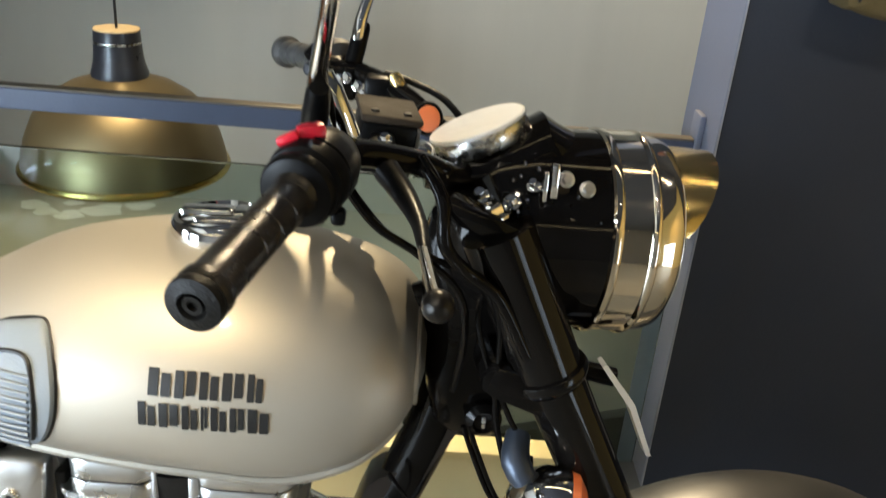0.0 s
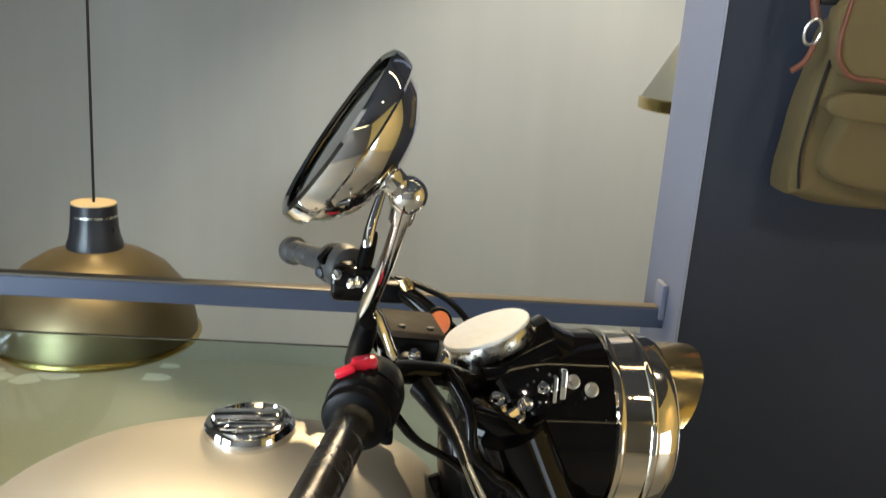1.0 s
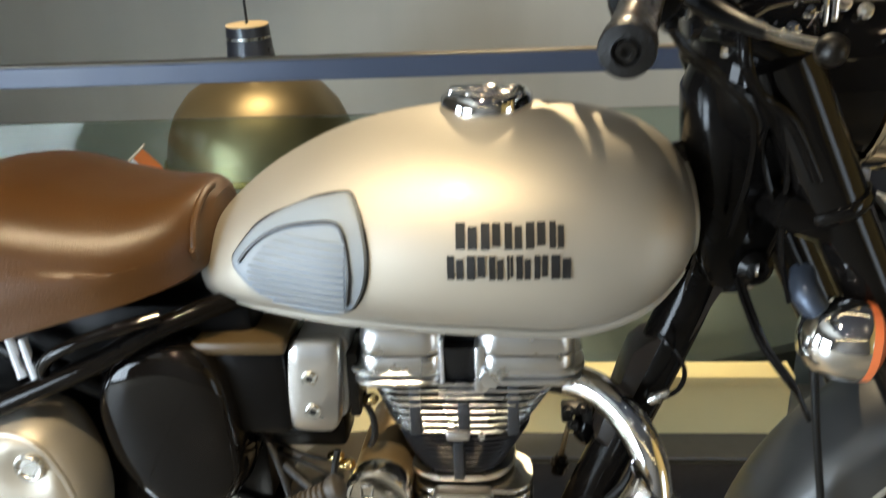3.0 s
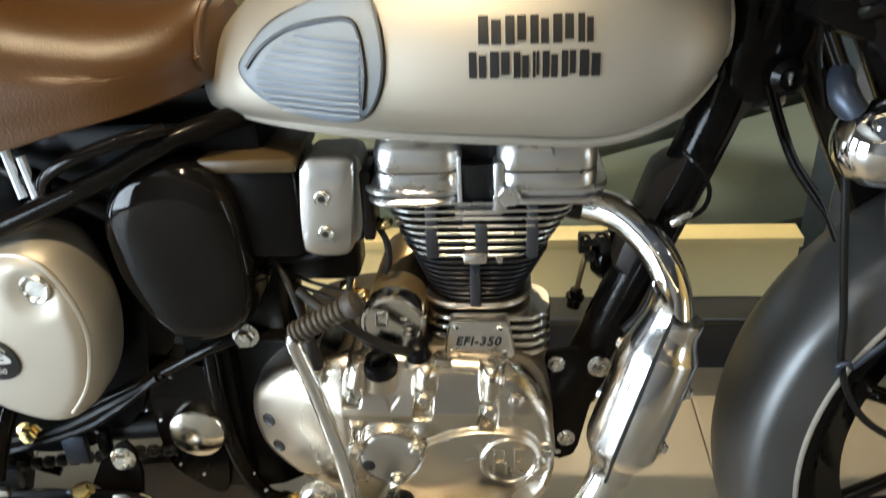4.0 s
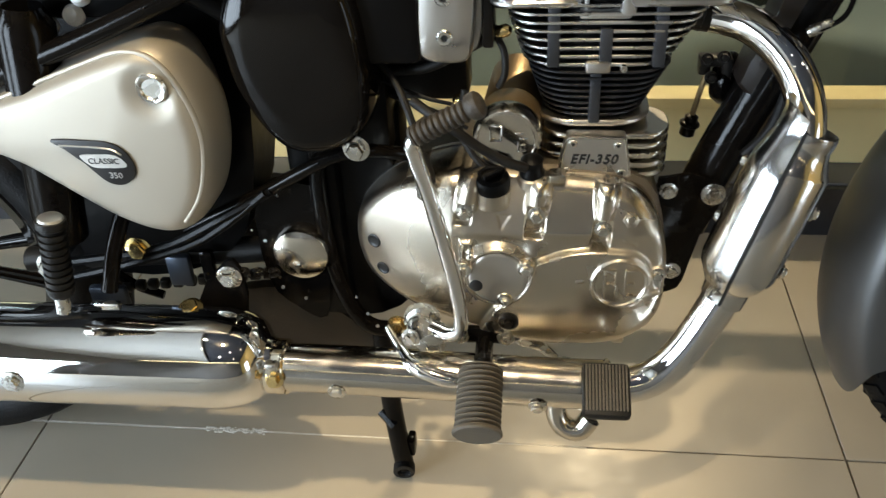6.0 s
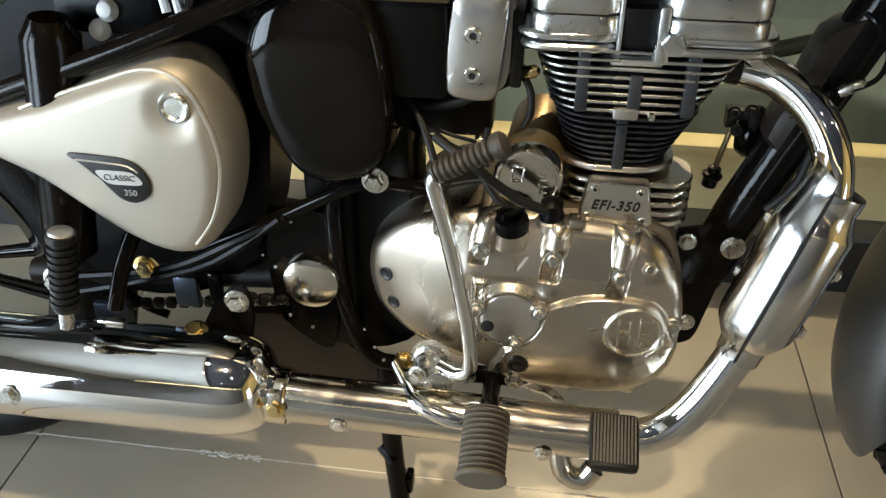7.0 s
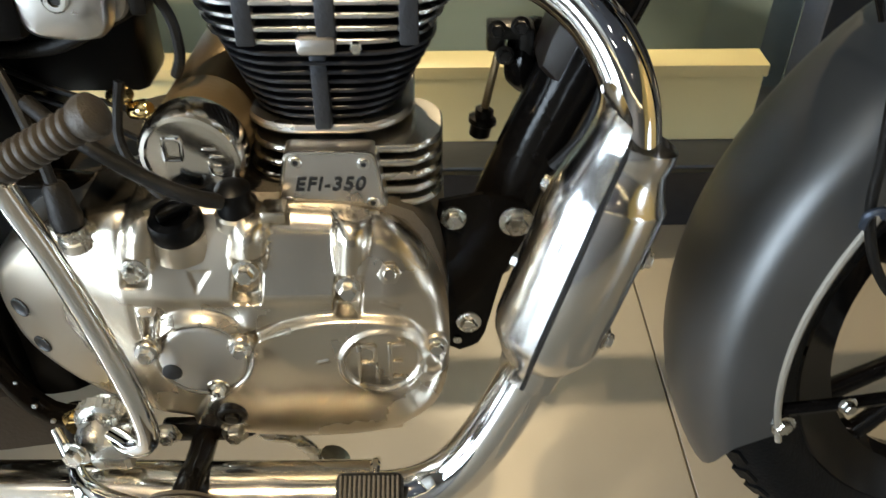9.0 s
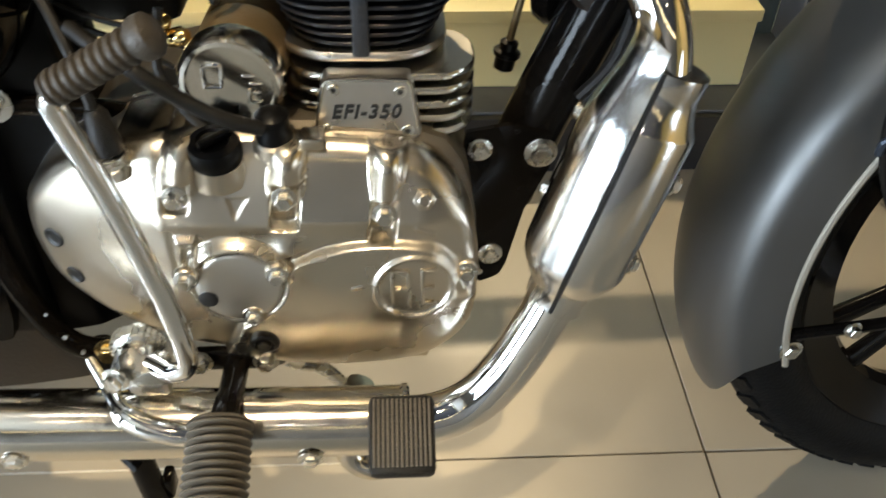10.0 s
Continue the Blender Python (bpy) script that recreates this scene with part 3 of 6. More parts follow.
# barrel
part("barrel_core", lathe([(0.045, 0.545), (0.052, 0.70)], Matrix.Translation((CX, 0, 0)), 24), BLACKFIN, engine, "black cylinder barrel")
# black fins: thin edge highlight painted as a greyer edge ring
for k in range(8):
    u = k / 7
    fin(CX + 0.004 * u, 0, 0.5725 + 0.0076 * k, 0.056 + 0.021 * u, 0.062 + 0.014 * u, 0.045, 0.0014, "black_fin", FINEDGE, "", BLACKFIN)
for k in range(8):
    u = k / 7
    fin(CX + 0.001 + 0.008 * u, 0, 0.6345 + 0.0090 * k, 0.080 + 0.027 * u, 0.077 + 0.004 * u, 0.045 - 0.012 * u, 0.0016, "silver_fin", ALUCOOL, "", BLACKFIN)
part("head_core", lathe([(0.06, 0.628), (0.075, 0.70), (0.08, 0.74)], Matrix.Translation((CX + 0.002, 0, 0)), 24), BLACKFIN, engine)
# ribs between the fins, with their shade put into the dark grey
for dx, z0, z1, y in ((-0.045, 0.632, 0.697, -0.078), (0.008, 0.636, 0.674, -0.0795), (0.062, 0.632, 0.706, -0.078)):
    part("fin_rib", box((CX + dx, y + 0.006, (z0 + z1) / 2), (0.013, 0.014, z1 - z0), 0.002), RIBGREY, engine)
part("barrel_rib", box((CX, -0.066, 0.596), (0.012, 0.014, 0.058), 0.002), RIBGREY, engine)
part("fin_lug", box((CX + 0.001, -0.078, 0.6335), (0.026, 0.012, 0.012), 0.003), SATIN, engine)
part("stud_nut", bolt((CX + 0.027, -0.076, 0.632), 0.0042, 0.008, washer=False), STEEL, engine)
# rocker boxes with the dark gap between


def slab(cx, cy, hx, hy, r, rings, name, material, label=""):
    """A rounded block in layers of (scale, height)."""
    pts = []
    for sx, sy, a0 in ((1, 1, 0), (-1, 1, 90), (-1, -1, 180), (1, -1, 270)):
        for k in range(7):
            a = radians(a0 + 15 * k)
            pts.append((sx * (hx - r) + r * math.cos(a), sy * (hy - r) + r * math.sin(a)))
    return part(name, loft([[(cx + x - math.copysign(min(abs(x), d), x), cy + y - math.copysign(min(abs(y), d), y), z) for x, y in pts] for d, z in rings]), material, engine, label)


for x0, x1 in ((-0.334, -0.243), (-0.207, -0.104)):
    c, hx = (x0 + x1) / 2, (x1 - x0) / 2
    slab(c, 0, hx, 0.086, 0.022, [(0.001, 0.7345), (0, 0.736), (0, 0.752), (0.003, 0.762), (0.010, 0.770), (0.022, 0.774)], "rocker_cover", ALUCOOL, "polished aluminium rocker cover")
    slab(c, 0, hx - 0.002, 0.084, 0.022, [(0, 0.7322), (0, 0.7348)], "cover_joint", INK)
    slab(c, 0, hx, 0.086, 0.022, [(0.001, 0.714), (0, 0.7155), (0, 0.7305), (0.001, 0.7325)], "cover_foot", ALUCOOL)
    slab(c, 0, hx + 0.002, 0.083, 0.024, [(0.001, 0.7065), (0, 0.7075), (0, 0.7100), (0.001, 0.711)], "head_fin", CAST)
for z, hx in ((0.7125, 0.057), (0.7005, 0.054)):
    fin(-0.2945, 0.0, z, hx - 0.005, 0.087, 0.026, 0.0038, "side_fin", ALUCOOL)
    fin(-0.1500, 0.0, z + 0.001, hx, 0.087, 0.026, 0.0038, "side_fin", ALUCOOL)
# black block that supplies the shade between the rocker covers
part("head_gap", box((-0.226, -0.02, 0.725), (0.034, 0.08, 0.075)), BLACKFIN, engine)
part("gap_cheek", box((-0.2455, -0.050, 0.722), (0.005, 0.060, 0.056), 0.002), CAST, engine)
part("gap_cheek", box((-0.2050, -0.056, 0.716), (0.012, 0.056, 0.056), 0.004), ALUCOOL, engine)
part("trough_floor", box((-0.2260, -0.052, 0.6955), (0.052, 0.056, 0.008), 0.003, Matrix.Translation((-0.226, -0.052, 0.6955)) @ pose(0, 0, 0, 22, 0, 0) @ Matrix.Translation((0.226, 0.052, -0.6955))), CAST, engine)
plug = part("plug_boss", lathe([(0.0120, 0), (0.0120, 0.010), (0.0105, 0.013)], along((-0.194, -0.080, 0.7090), (0, -1, 0)), 6), ALUCOOL, engine)
part("plug_stem", box((-0.204, -0.074, 0.698), (0.016, 0.016, 0.022), 0.004), ALUCOOL, engine)
part("exhaust_port", tube([(-0.15, -0.01, 0.672), (-0.130, -0.012, 0.669), (-0.112, -0.014, 0.666)], 0.0185, 16, 2), DARKMETAL, engine, "dark finned exhaust port")
for k in range(3):
    part("port_fin", lathe([(0.0200, 0), (0.0212, 0.002), (0.0200, 0.003)], along((-0.138 + 0.007 * k, -0.011, 0.672 - 0.0014 * k), (1, 0, -0.15)), 18), DARKMETAL, engine)
# crankcase mouth with its fins and the name plate
fin(CX, 0, 0.5635, 0.064, 0.066, 0.045, 0.0036, "barrel_flange", SATIN, "machined flange under the barrel")
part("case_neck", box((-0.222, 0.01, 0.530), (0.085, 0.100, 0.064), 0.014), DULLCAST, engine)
for k in range(5):
    fin(-0.222 + 0.0012 * k, -0.032, 0.5035 + 0.0118 * k, 0.075 - 0.0012 * k, 0.040, 0.030, 0.0029, "case_fin", ALU)
corners = [(-0.2605, 0.5570, 0.006), (-0.1960, 0.5560, 0.006), (-0.1880, 0.5065, 0.006), (-0.2710, 0.5065, 0.006)]
PLT = []
for i, (x, z, r) in enumerate(corners):
    p, a, b = Vector((x, z)), Vector(corners[i - 1][:2]), Vector(corners[(i + 1) % 4][:2])
    for u in (0.0, 0.25, 0.5, 0.75, 1.0):
        PLT.append(tuple((p + (a - p).normalized() * r) * (1 - u) ** 2 + p * 2 * u * (1 - u) + (p + (b - p).normalized() * r) * u * u))
bm = plate(PLT, [(1, -0.066), (1, -0.0815), (0.975, -0.0832)], 1, None, False)
plate1 = part("name_plate", bm, SATIN, bike, "brushed aluminium plate with engraved letters")
part("plate_frame", tube([(-0.2293 + (x + 0.2293) * 0.955, -0.0834, 0.5316 + (z - 0.5316) * 0.945) for x, z in PLT + PLT[:1]], 0.0015, 6, 1), ALU, plate1, "raised polished border")
text("EFI-350", 0.0158, Matrix.Translation((-0.2292, -0.0838, 0.529)) @ pose(0, 0, 0, 90) @ Matrix(((1, 0.24, 0, 0), (0, 1, 0, 0), (0, 0, 1, 0), (0, 0, 0, 1))) @ Matrix.Diagonal((0.93, 1, 1, 1)), INK, plate1, "engraved_letters", 0.0006, 0.00042, 1.14)
for x, z in ((-0.253, 0.5475), (-0.2045, 0.5455), (-0.1990, 0.5130), (-0.2595, 0.5145)):
    b = lathe([(0.0048, 0), (0.0048, 0.0012), (0.0040, 0.0020), (0.0022, 0.0020), (0.0022, 0.0002)], along((x, -0.0830, z), (0, -1, 0)), 16)
    part("plate_screw", b, STEEL, plate1)
    part("screw_socket", lathe([(0.0021, 0), (0.0021, 0.0009)], along((x, -0.0832, z), (0, -1, 0)), 6), INK, plate1)
# polished side cover of the engine: one casting, its depth worked out over the whole face
COVER = [(-0.508, 0.430), (-0.496, 0.460), (-0.457, 0.494), (-0.392, 0.517), (-0.335, 0.519), (-0.278, 0.516), (-0.211, 0.511), (-0.176, 0.495), (-0.153, 0.456), (-0.143, 0.406), (-0.147, 0.348), (-0.166, 0.314), (-0.207, 0.292), (-0.27, 0.286), (-0.335, 0.297), (-0.389, 0.314), (-0.448, 0.329), (-0.494, 0.360), (-0.508, 0.395)]
RIM = np.array([(q.x, q.z) for q in curve([(x, 0, z) for x, z in COVER], 8, True)])
CLUTCH = [(-0.294, 0.418), (-0.278, 0.427), (-0.258, 0.4345), (-0.235, 0.4385), (-0.205, 0.4385), (-0.179, 0.433), (-0.163, 0.417), (-0.152, 0.390), (-0.130, 0.340), (-0.160, 0.26), (-0.36, 0.26), (-0.345, 0.340), (-0.322, 0.362), (-0.303, 0.388)]
CLUTCHRIM = np.array([(q.x, q.z) for q in curve([(x, 0, z) for x, z in CLUTCH], 4, True)])
CAPX, CAPZ, EMBX, EMBZ = -0.334, 0.398, -0.1955, 0.396
BOLTS = ((-0.370, 0.482, 0.0085, 0.020, 0.012, 0.0065), (-0.291, 0.480, 0.0105, 0.033, 0.006, 0.0090), (-0.218, 0.464, 0.0095, 0.027, 0.005, 0.0085))


def edge_distance(x, z, rim):
    """Distance of points from a closed line, and whether they lie inside it."""
    best, inside = np.full(x.shape, 9.0), np.zeros(x.shape, bool)
    for (ax, az), (bx, bz) in zip(rim, np.roll(rim, -1, 0)):
        dx, dz = bx - ax, bz - az
        u = np.clip(((x - ax) * dx + (z - az) * dz) / (dx * dx + dz * dz + 1e-12), 0, 1)
        best = np.minimum(best, np.hypot(x - ax - u * dx, z - az - u * dz))
        if az != bz:
            inside ^= ((az > z) != (bz > z)) & (x < ax + (z - az) * dx / (bz - az))
    return best, inside


def step(v, a, b):
    u = np.clip((v - a) / (b - a), 0, 1)
    return u * u * (3 - 2 * u)


def cover_depth(x, z):
    """How far the casting stands out over (x, z)."""
    x, z = np.asarray(x, float), np.asarray(z, float)
    d = 0.1215 - 1.0 * (z - 0.425) ** 2 - 0.26 * np.maximum(0, -0.385 - x) - 1.1 * np.maximum(0, -0.385 - x) ** 2
    d -= 0.0035 * step(x, -0.195, -0.160)
    # the upper panel leans back from a soft crest, and dies out in the domed rear end
    lean = np.log1p(np.exp((z - 0.4600) / 0.0032)) * 0.0032
    upper = step(x, -0.430, -0.330)
    d -= lean * (0.08 + 0.20 * upper)
    d += 0.0016 * np.exp(-((z - 0.4540) / 0.007) ** 2) * upper * step(x, -0.150, -0.19)
    # clutch bulge with its crisp upper edge
    e, inn = edge_distance(x, z, CLUTCHRIM)
    e = np.where(inn, e, -e)
    d += 0.0085 * step(e, -0.0008, 0.0042) + 0.0035 * step(e, 0.0, 0.05)
    # boss round the inspection cap
    r = np.hypot(x - CAPX, z - CAPZ)
    a = np.arctan2(z - CAPZ, x - CAPX)
    boss = 0.1275 - 0.25 * np.maximum(0, r - 0.038)
    d = np.where(r < 0.052, np.maximum(d, boss - 0.012 * step(r, 0.038, 0.050)), d)
    d += 0.0035 * step(r, 0.0345, 0.0365) * step(r, 0.0475, 0.0430) * step(a, 0.05, 0.45) * step(a, 3.05, 2.7)
    d -= 0.0016 * np.exp(-((r - 0.0352) / 0.0011) ** 2)
    # lump beside the cap, and the upright slot on its other side
    d += 0.0055 * np.exp(-(((x + 0.2945) / 0.012) ** 2 + ((z - 0.4305) / 0.011) ** 2))
    d += 0.0050 * step(np.abs(x + 0.3700), 0.0085, 0.0055) * step(z, 0.405, 0.410) * step(z, 0.448, 0.441)
    d -= 0.0050 * step(np.abs(x + 0.3690), 0.0050, 0.0035) * step(z, 0.418, 0.422) * step(z, 0.442, 0.438)
    # ridges that run from the bolts to the top, and the open pockets below them
    for bx, bz, w, tall, tilt, deep in BOLTS:
        u = x - bx - (z - bz) * tilt / 0.05
        on = step(z, bz - 0.006, bz - 0.002)
        ridge = 0.1225 - 0.0042 * (u / 0.009) ** 2 - 0.13 * np.maximum(0, z - bz)
        d = np.where((np.abs(u) < 0.0135) & (on > 0), np.maximum(d, d + (ridge - d) * on), d)
        cut = step(np.abs(u), w + 0.0012, w - 0.0012) * step(z, bz - tall, bz - tall + 0.0025 + 0.3 * (u / w) ** 2 * w) * step(z, bz + 0.0085, bz + 0.0055)
        d -= cut * np.maximum(0, d - (0.1135 - 0.15 * (bz - z)))
    # three-cornered recess and the drilled holes
    tri = np.minimum(0.4765 - z, (z - 0.4560) * 0.5 - np.abs(x + 0.3290 - (z - 0.465) * 0.2))
    d -= 0.0012 * step(tri, 0.0, 0.0035)
    # emblem: a raised ring round a slightly sunken field
    r = np.hypot(x - EMBX, z - EMBZ)
    d += 0.0032 * step(r, 0.0285, 0.0300) * step(r, 0.0338, 0.0322) - 0.0008 * step(r, 0.0290, 0.0275)
    # pocket of the bolt at the front edge
    d -= 0.006 * step(np.hypot((x + 0.1565) * 1.0, z - 0.388), 0.011, 0.008)
    # faint cast dashes
    d += 0.0012 * step(np.abs(z - 0.4455 + 0.5 * (x + 0.187)), 0.0022, 0.0012) * step(np.abs(x + 0.187), 0.0085, 0.0065)
    d += 0.0010 * step(np.abs(z - 0.399 - 0.25 * (x + 0.241)), 0.0016, 0.0008) * step(np.abs(x + 0.241), 0.006, 0.0045)
    # rounded rim
    e, _ = edge_distance(x, z, RIM)
    R = 0.0165
    k = np.maximum(0, R - e)
    return d - (R - np.sqrt(np.maximum(0, R * R - k * k))) * 0.85


line = np.array([(q.x, q.z) for q in curve([(x, 0, z) for x, z in COVER], 26, True)])
mid = line.mean(0)
shells = [1 - 0.35 * k / 40 for k in range(40)] + [0.65 * (1 - k / 74) for k in range(73)]
gx = np.array([mid[0] + (line[:, 0] - mid[0]) * k for k in shells])
gz = np.array([mid[1] + (line[:, 1] - mid[1]) * k for k in shells])
gd = cover_depth(gx, gz)
n = len(line)
verts = [(x, -0.020, z) for x, z in line] + list(zip(gx.ravel(), -gd.ravel(), gz.ravel())) + [(mid[0], -float(cover_depth(*mid)), mid[1])]
faces = [(j * n + i, j * n + (i + 1) % n, (j + 1) * n + (i + 1) % n, (j + 1) * n + i) for j in range(len(shells)) for i in range(n)]
faces += [(len(shells) * n + i, len(shells) * n + (i + 1) % n, len(verts) - 1) for i in range(n)]
me = bpy.data.meshes.new("engine_cover")
me.from_pydata(verts, [], faces)
bm = bmesh.new()
bm.from_mesh(me)
bpy.data.meshes.remove(me)
cover = part("engine_cover", bm, COVERALU, bike, "polished aluminium engine side cover", angle=70)
part("cover_seam", plate(COVER, [(1.006, -0.028), (1.006, -0.032)], 4), INK, cover)


def on_cover(x, z, sunk=0.0):
    return Vector((x, -float(cover_depth(x, z)) + sunk, z))


# raised shapes inside the emblem
for s, bars in ((-1, ((-0.0175, 0.0, 0.0030, 0.040), (-0.0105, 0.0185, 0.0110, 0.0030), (-0.0105, 0.001, 0.0110, 0.0030), (-0.0050, 0.010, 0.0030, 0.0165), (-0.0040, -0.0105, 0.0030, 0.019))),
                (1, ((0.0060, 0.0, 0.0030, 0.040), (0.0125, 0.0175, 0.0110, 0.0030), (0.0115, 0.0, 0.0090, 0.0030), (0.0125, -0.0175, 0.0110, 0.0030)))):
    for dx, dz, w, h in bars:
        p = on_cover(EMBX + dx, EMBZ + dz)
        part("emblem_bar", box((p.x, p.y - 0.0006, p.z), (w, 0.0045, h), 0.0012), COVERALU, cover)
part("round_cap", lathe([(0.0335, -0.002), (0.0335, 0.0006), (0.0325, 0.0016), (0.030, 0.0021), (0.015, 0.0024), (0.002, 0.0025)], along(on_cover(CAPX, CAPZ), (0, -1, 0)), 48), CAPALU, cover, "dull round inspection cap")
for x, z, *_ in BOLTS:
    part("cover_bolt", bolt((x, -0.1215, z), 0.0066, 0.010), STEEL, cover)
for x, z in ((-0.372, 0.4135), (-0.302, 0.4150), (-0.326, 0.3690), (-0.1535, 0.403)):
    p = on_cover(x, z, 0.002)
    part("cap_ear", lathe([(0.0105, 0), (0.0100, 0.004), (0.0085, 0.0055)], along(p, (0, -1, 0)), 18), COVERALU, cover)
    part("cover_bolt", bolt((x, p.y - 0.0045, z), 0.0060 if z > 0.38 else 0.0042, 0.0075), STEEL, cover)
# holes as black discs, the dark inside them put into the colour
for x, z, r in ((-0.484, 0.418, 0.009), (-0.476, 0.380, 0.0085), (-0.366, 0.3655, 0.0100)):
    p, nrm = on_face(cover, x, z)
    part("drain_hole", lathe([(r, -0.004), (r, 0.0012), (r * 0.86, 0.0016), (r * 0.7, 0.0006), (r * 0.3, 0.0004)], along(p, nrm), 20), INK, cover)
p, nrm = on_face(cover, -0.188, 0.472)
part("hex_plug", bolt(p, 0.0090, 0.0035, nrm, washer=False), COVERALU, cover)
part("plug_hub", lathe([(0.0050, 0), (0.0050, 0.0042), (0.0040, 0.0050)], along(p, nrm), 14), COVERALU, cover)
# another hole drawn as a black disc in place of its shaded inside
part("cover_hole", lathe([(0.0078, 0.006), (0.0078, 0.0004), (0.0068, 0.0), (0.001, 0.0001)], along(on_cover(-0.359, 0.388) + Vector((0, -0.0035, 0)), (0, 1, 0)), 20), INK, cover)
part("drain_plug", lathe([(0.0125, -0.004), (0.0125, 0.002), (0.0105, 0.0035), (0.0085, 0.0035), (0.0080, 0.0015), (0.0060, 0.0015), (0.0055, 0.0055), (0.001, 0.006)], along(on_cover(-0.322, 0.331), (0, -1, -0.2)), 22), DARKMETAL, cover, "dark drain plug in its recess")
part("breather_tube", tube([(-0.335, -0.085, 0.300), (-0.307, -0.100, 0.2836), (-0.2806, -0.100, 0.2739), (-0.262, -0.100, 0.250), (-0.258, -0.105, 0.225)], 0.0062, 12, 5), STEEL, bike, "bent steel breather tube")
oil = part("oil_filler", lathe([(0.030, -0.010), (0.0285, 0.002), (0.0265, 0.008), (0.0262, 0.011), (0.0235, 0.0120)], along((-0.340, -0.098, 0.4945), (0, -0.25, 1)) @ Matrix.Diagonal((0.80, 0.80, 0.85, 1)), 36), COVERALU, cover, "polished collar of the oil filler")
part("oil_filler_cap", lathe([(0.0205, 0), (0.0215, 0.006), (0.0215, 0.014), (0.0195, 0.018), (0.0135, 0.0195), (0.012, 0.0175), (0.002, 0.0175)], along((-0.340, -0.101, 0.5010), (0, -0.25, 1)) @ Matrix.Diagonal((0.92, 0.92, 1, 1)), 28), PLASTIC, oil, "black plastic oil filler cap")
part("cap_tab", box((0, 0, 0.0215), (0.026, 0.005, 0.007), 0.0015, along((-0.338, -0.101, 0.5010), (0, -0.25, 1)) @ pose(0, 0, 0, 0, 0, 35)), PLASTIC, oil)
part("sensor_collar", lathe([(0.0165, -0.006), (0.0160, 0.003), (0.0140, 0.0050)], along((-0.297, -0.095, 0.511), (0, -0.1, 1)), 24), COVERALU, cover)
part("sensor_cap", lathe([(0.0135, 0), (0.0140, 0.006), (0.0115, 0.011), (0.0125, 0.022), (0.006, 0.027)], along((-0.297, -0.095, 0.514), (0, -0.1, 1)), 20), PLASTIC, cover)
part("cover_lug", box((-0.269, -0.099, 0.5165), (0.018, 0.020, 0.010), 0.002), COVERALU, cover)
part("sight_glass", lathe([(0.016, 0), (0.016, 0.006), (0.012, 0.007), (0.011, 0.004)], along((-0.318, -0.112, 0.308), (0, -1, -0.3)), 20), CHROME, cover)
part("foot_lug", box((-0.190, -0.085, 0.289), (0.016, 0.030, 0.012), 0.004), COVERALU, cover)
part("cable_collar", lathe([(0.0125, -0.006), (0.0125, 0.002), (0.0105, 0.003), (0.0105, 0.008), (0.0118, 0.009), (0.0118, 0.013), (0.009, 0.014)], along((-0.4135, -0.104, 0.4985), (0, -0.15, 1)), 20), STEEL, cover, "bright threaded cable collar")
part("cable_boot", lathe([(0.0105, 0.0), (0.0115, 0.006), (0.0100, 0.018), (0.0085, 0.030), (0.0060, 0.034)], along((-0.4135, -0.107, 0.5115), (-0.15, 0.15, 1)), 18), RUBBER, cover, "black rubber cable boot")
part("boot_cable", tube([(-0.4190, -0.102, 0.543), (-0.428, -0.092, 0.580), (-0.450, -0.07, 0.62), (-0.49, -0.05, 0.65)], 0.0042, 8), RUBBER, cover)

# starter motor and its chrome end cap
part("starter_motor", lathe([(0.034, 0), (0.0355, 0.004), (0.0355, 0.052), (0.0345, 0.054), (0.0355, 0.056), (0.0355, 0.15), (0.030, 0.155)], along((-0.325, -0.080, 0.553), (0.06, 1, 0.04)), 28), BRONZE, bike, "brown starter motor casing")
scap = part("starter_cap", lathe([(0.0405, -0.018), (0.0425, -0.012), (0.0432, -0.003), (0.0420, 0.004), (0.0390, 0.0085), (0.0355, 0.0090), (0.0340, 0.0062), (0.0200, 0.0060), (0.001, 0.0064)], along((-0.325, -0.080, 0.553), (-0.06, -1, -0.04)) @ Matrix.Diagonal((0.90, 0.90, 1, 1)), 32), CHROME_WORN, bike, "chrome starter motor end cap")
part("cap_frame", tube([(-0.3365 + 0.0065 * a, -0.0872, 0.5610 + 0.0085 * b) for a, b in ((-1, -1), (-1, 0.8), (-0.6, 1), (0.9, 1), (1, 0.6), (0.8, -1), (-1, -1))], 0.0013, 6, 1), CHROME, scap)
for dx, dz, w, h in ((0.014, 0.010, 0.010, 0.0024), (0.0185, 0.004, 0.010, 0.0024), (0.0125, -0.006, 0.0026, 0.012), (0.0175, -0.011, 0.008, 0.0024), (0.018, -0.0035, 0.006, 0.0024)):
    part("cap_bar", box((-0.325 + dx, -0.0870, 0.551 + dz), (w, 0.003, h), 0.0009), CHROME, scap)
part("starter_cable", tube([(-0.425, -0.09, 0.600), (-0.400, -0.108, 0.590), (-0.3796, -0.115, 0.579), (-0.3522, -0.115, 0.5577), (-0.3258, -0.115, 0.5422), (-0.303, -0.107, 0.530)], 0.0056, 10), RUBBER, bike, "thick black starter cable")
part("motor_hose", tube([(-0.372, -0.06, 0.60), (-0.378, -0.07, 0.56), (-0.362, -0.08, 0.53), (-0.345, -0.085, 0.515)], 0.0038, 8), RUBBER, bike)

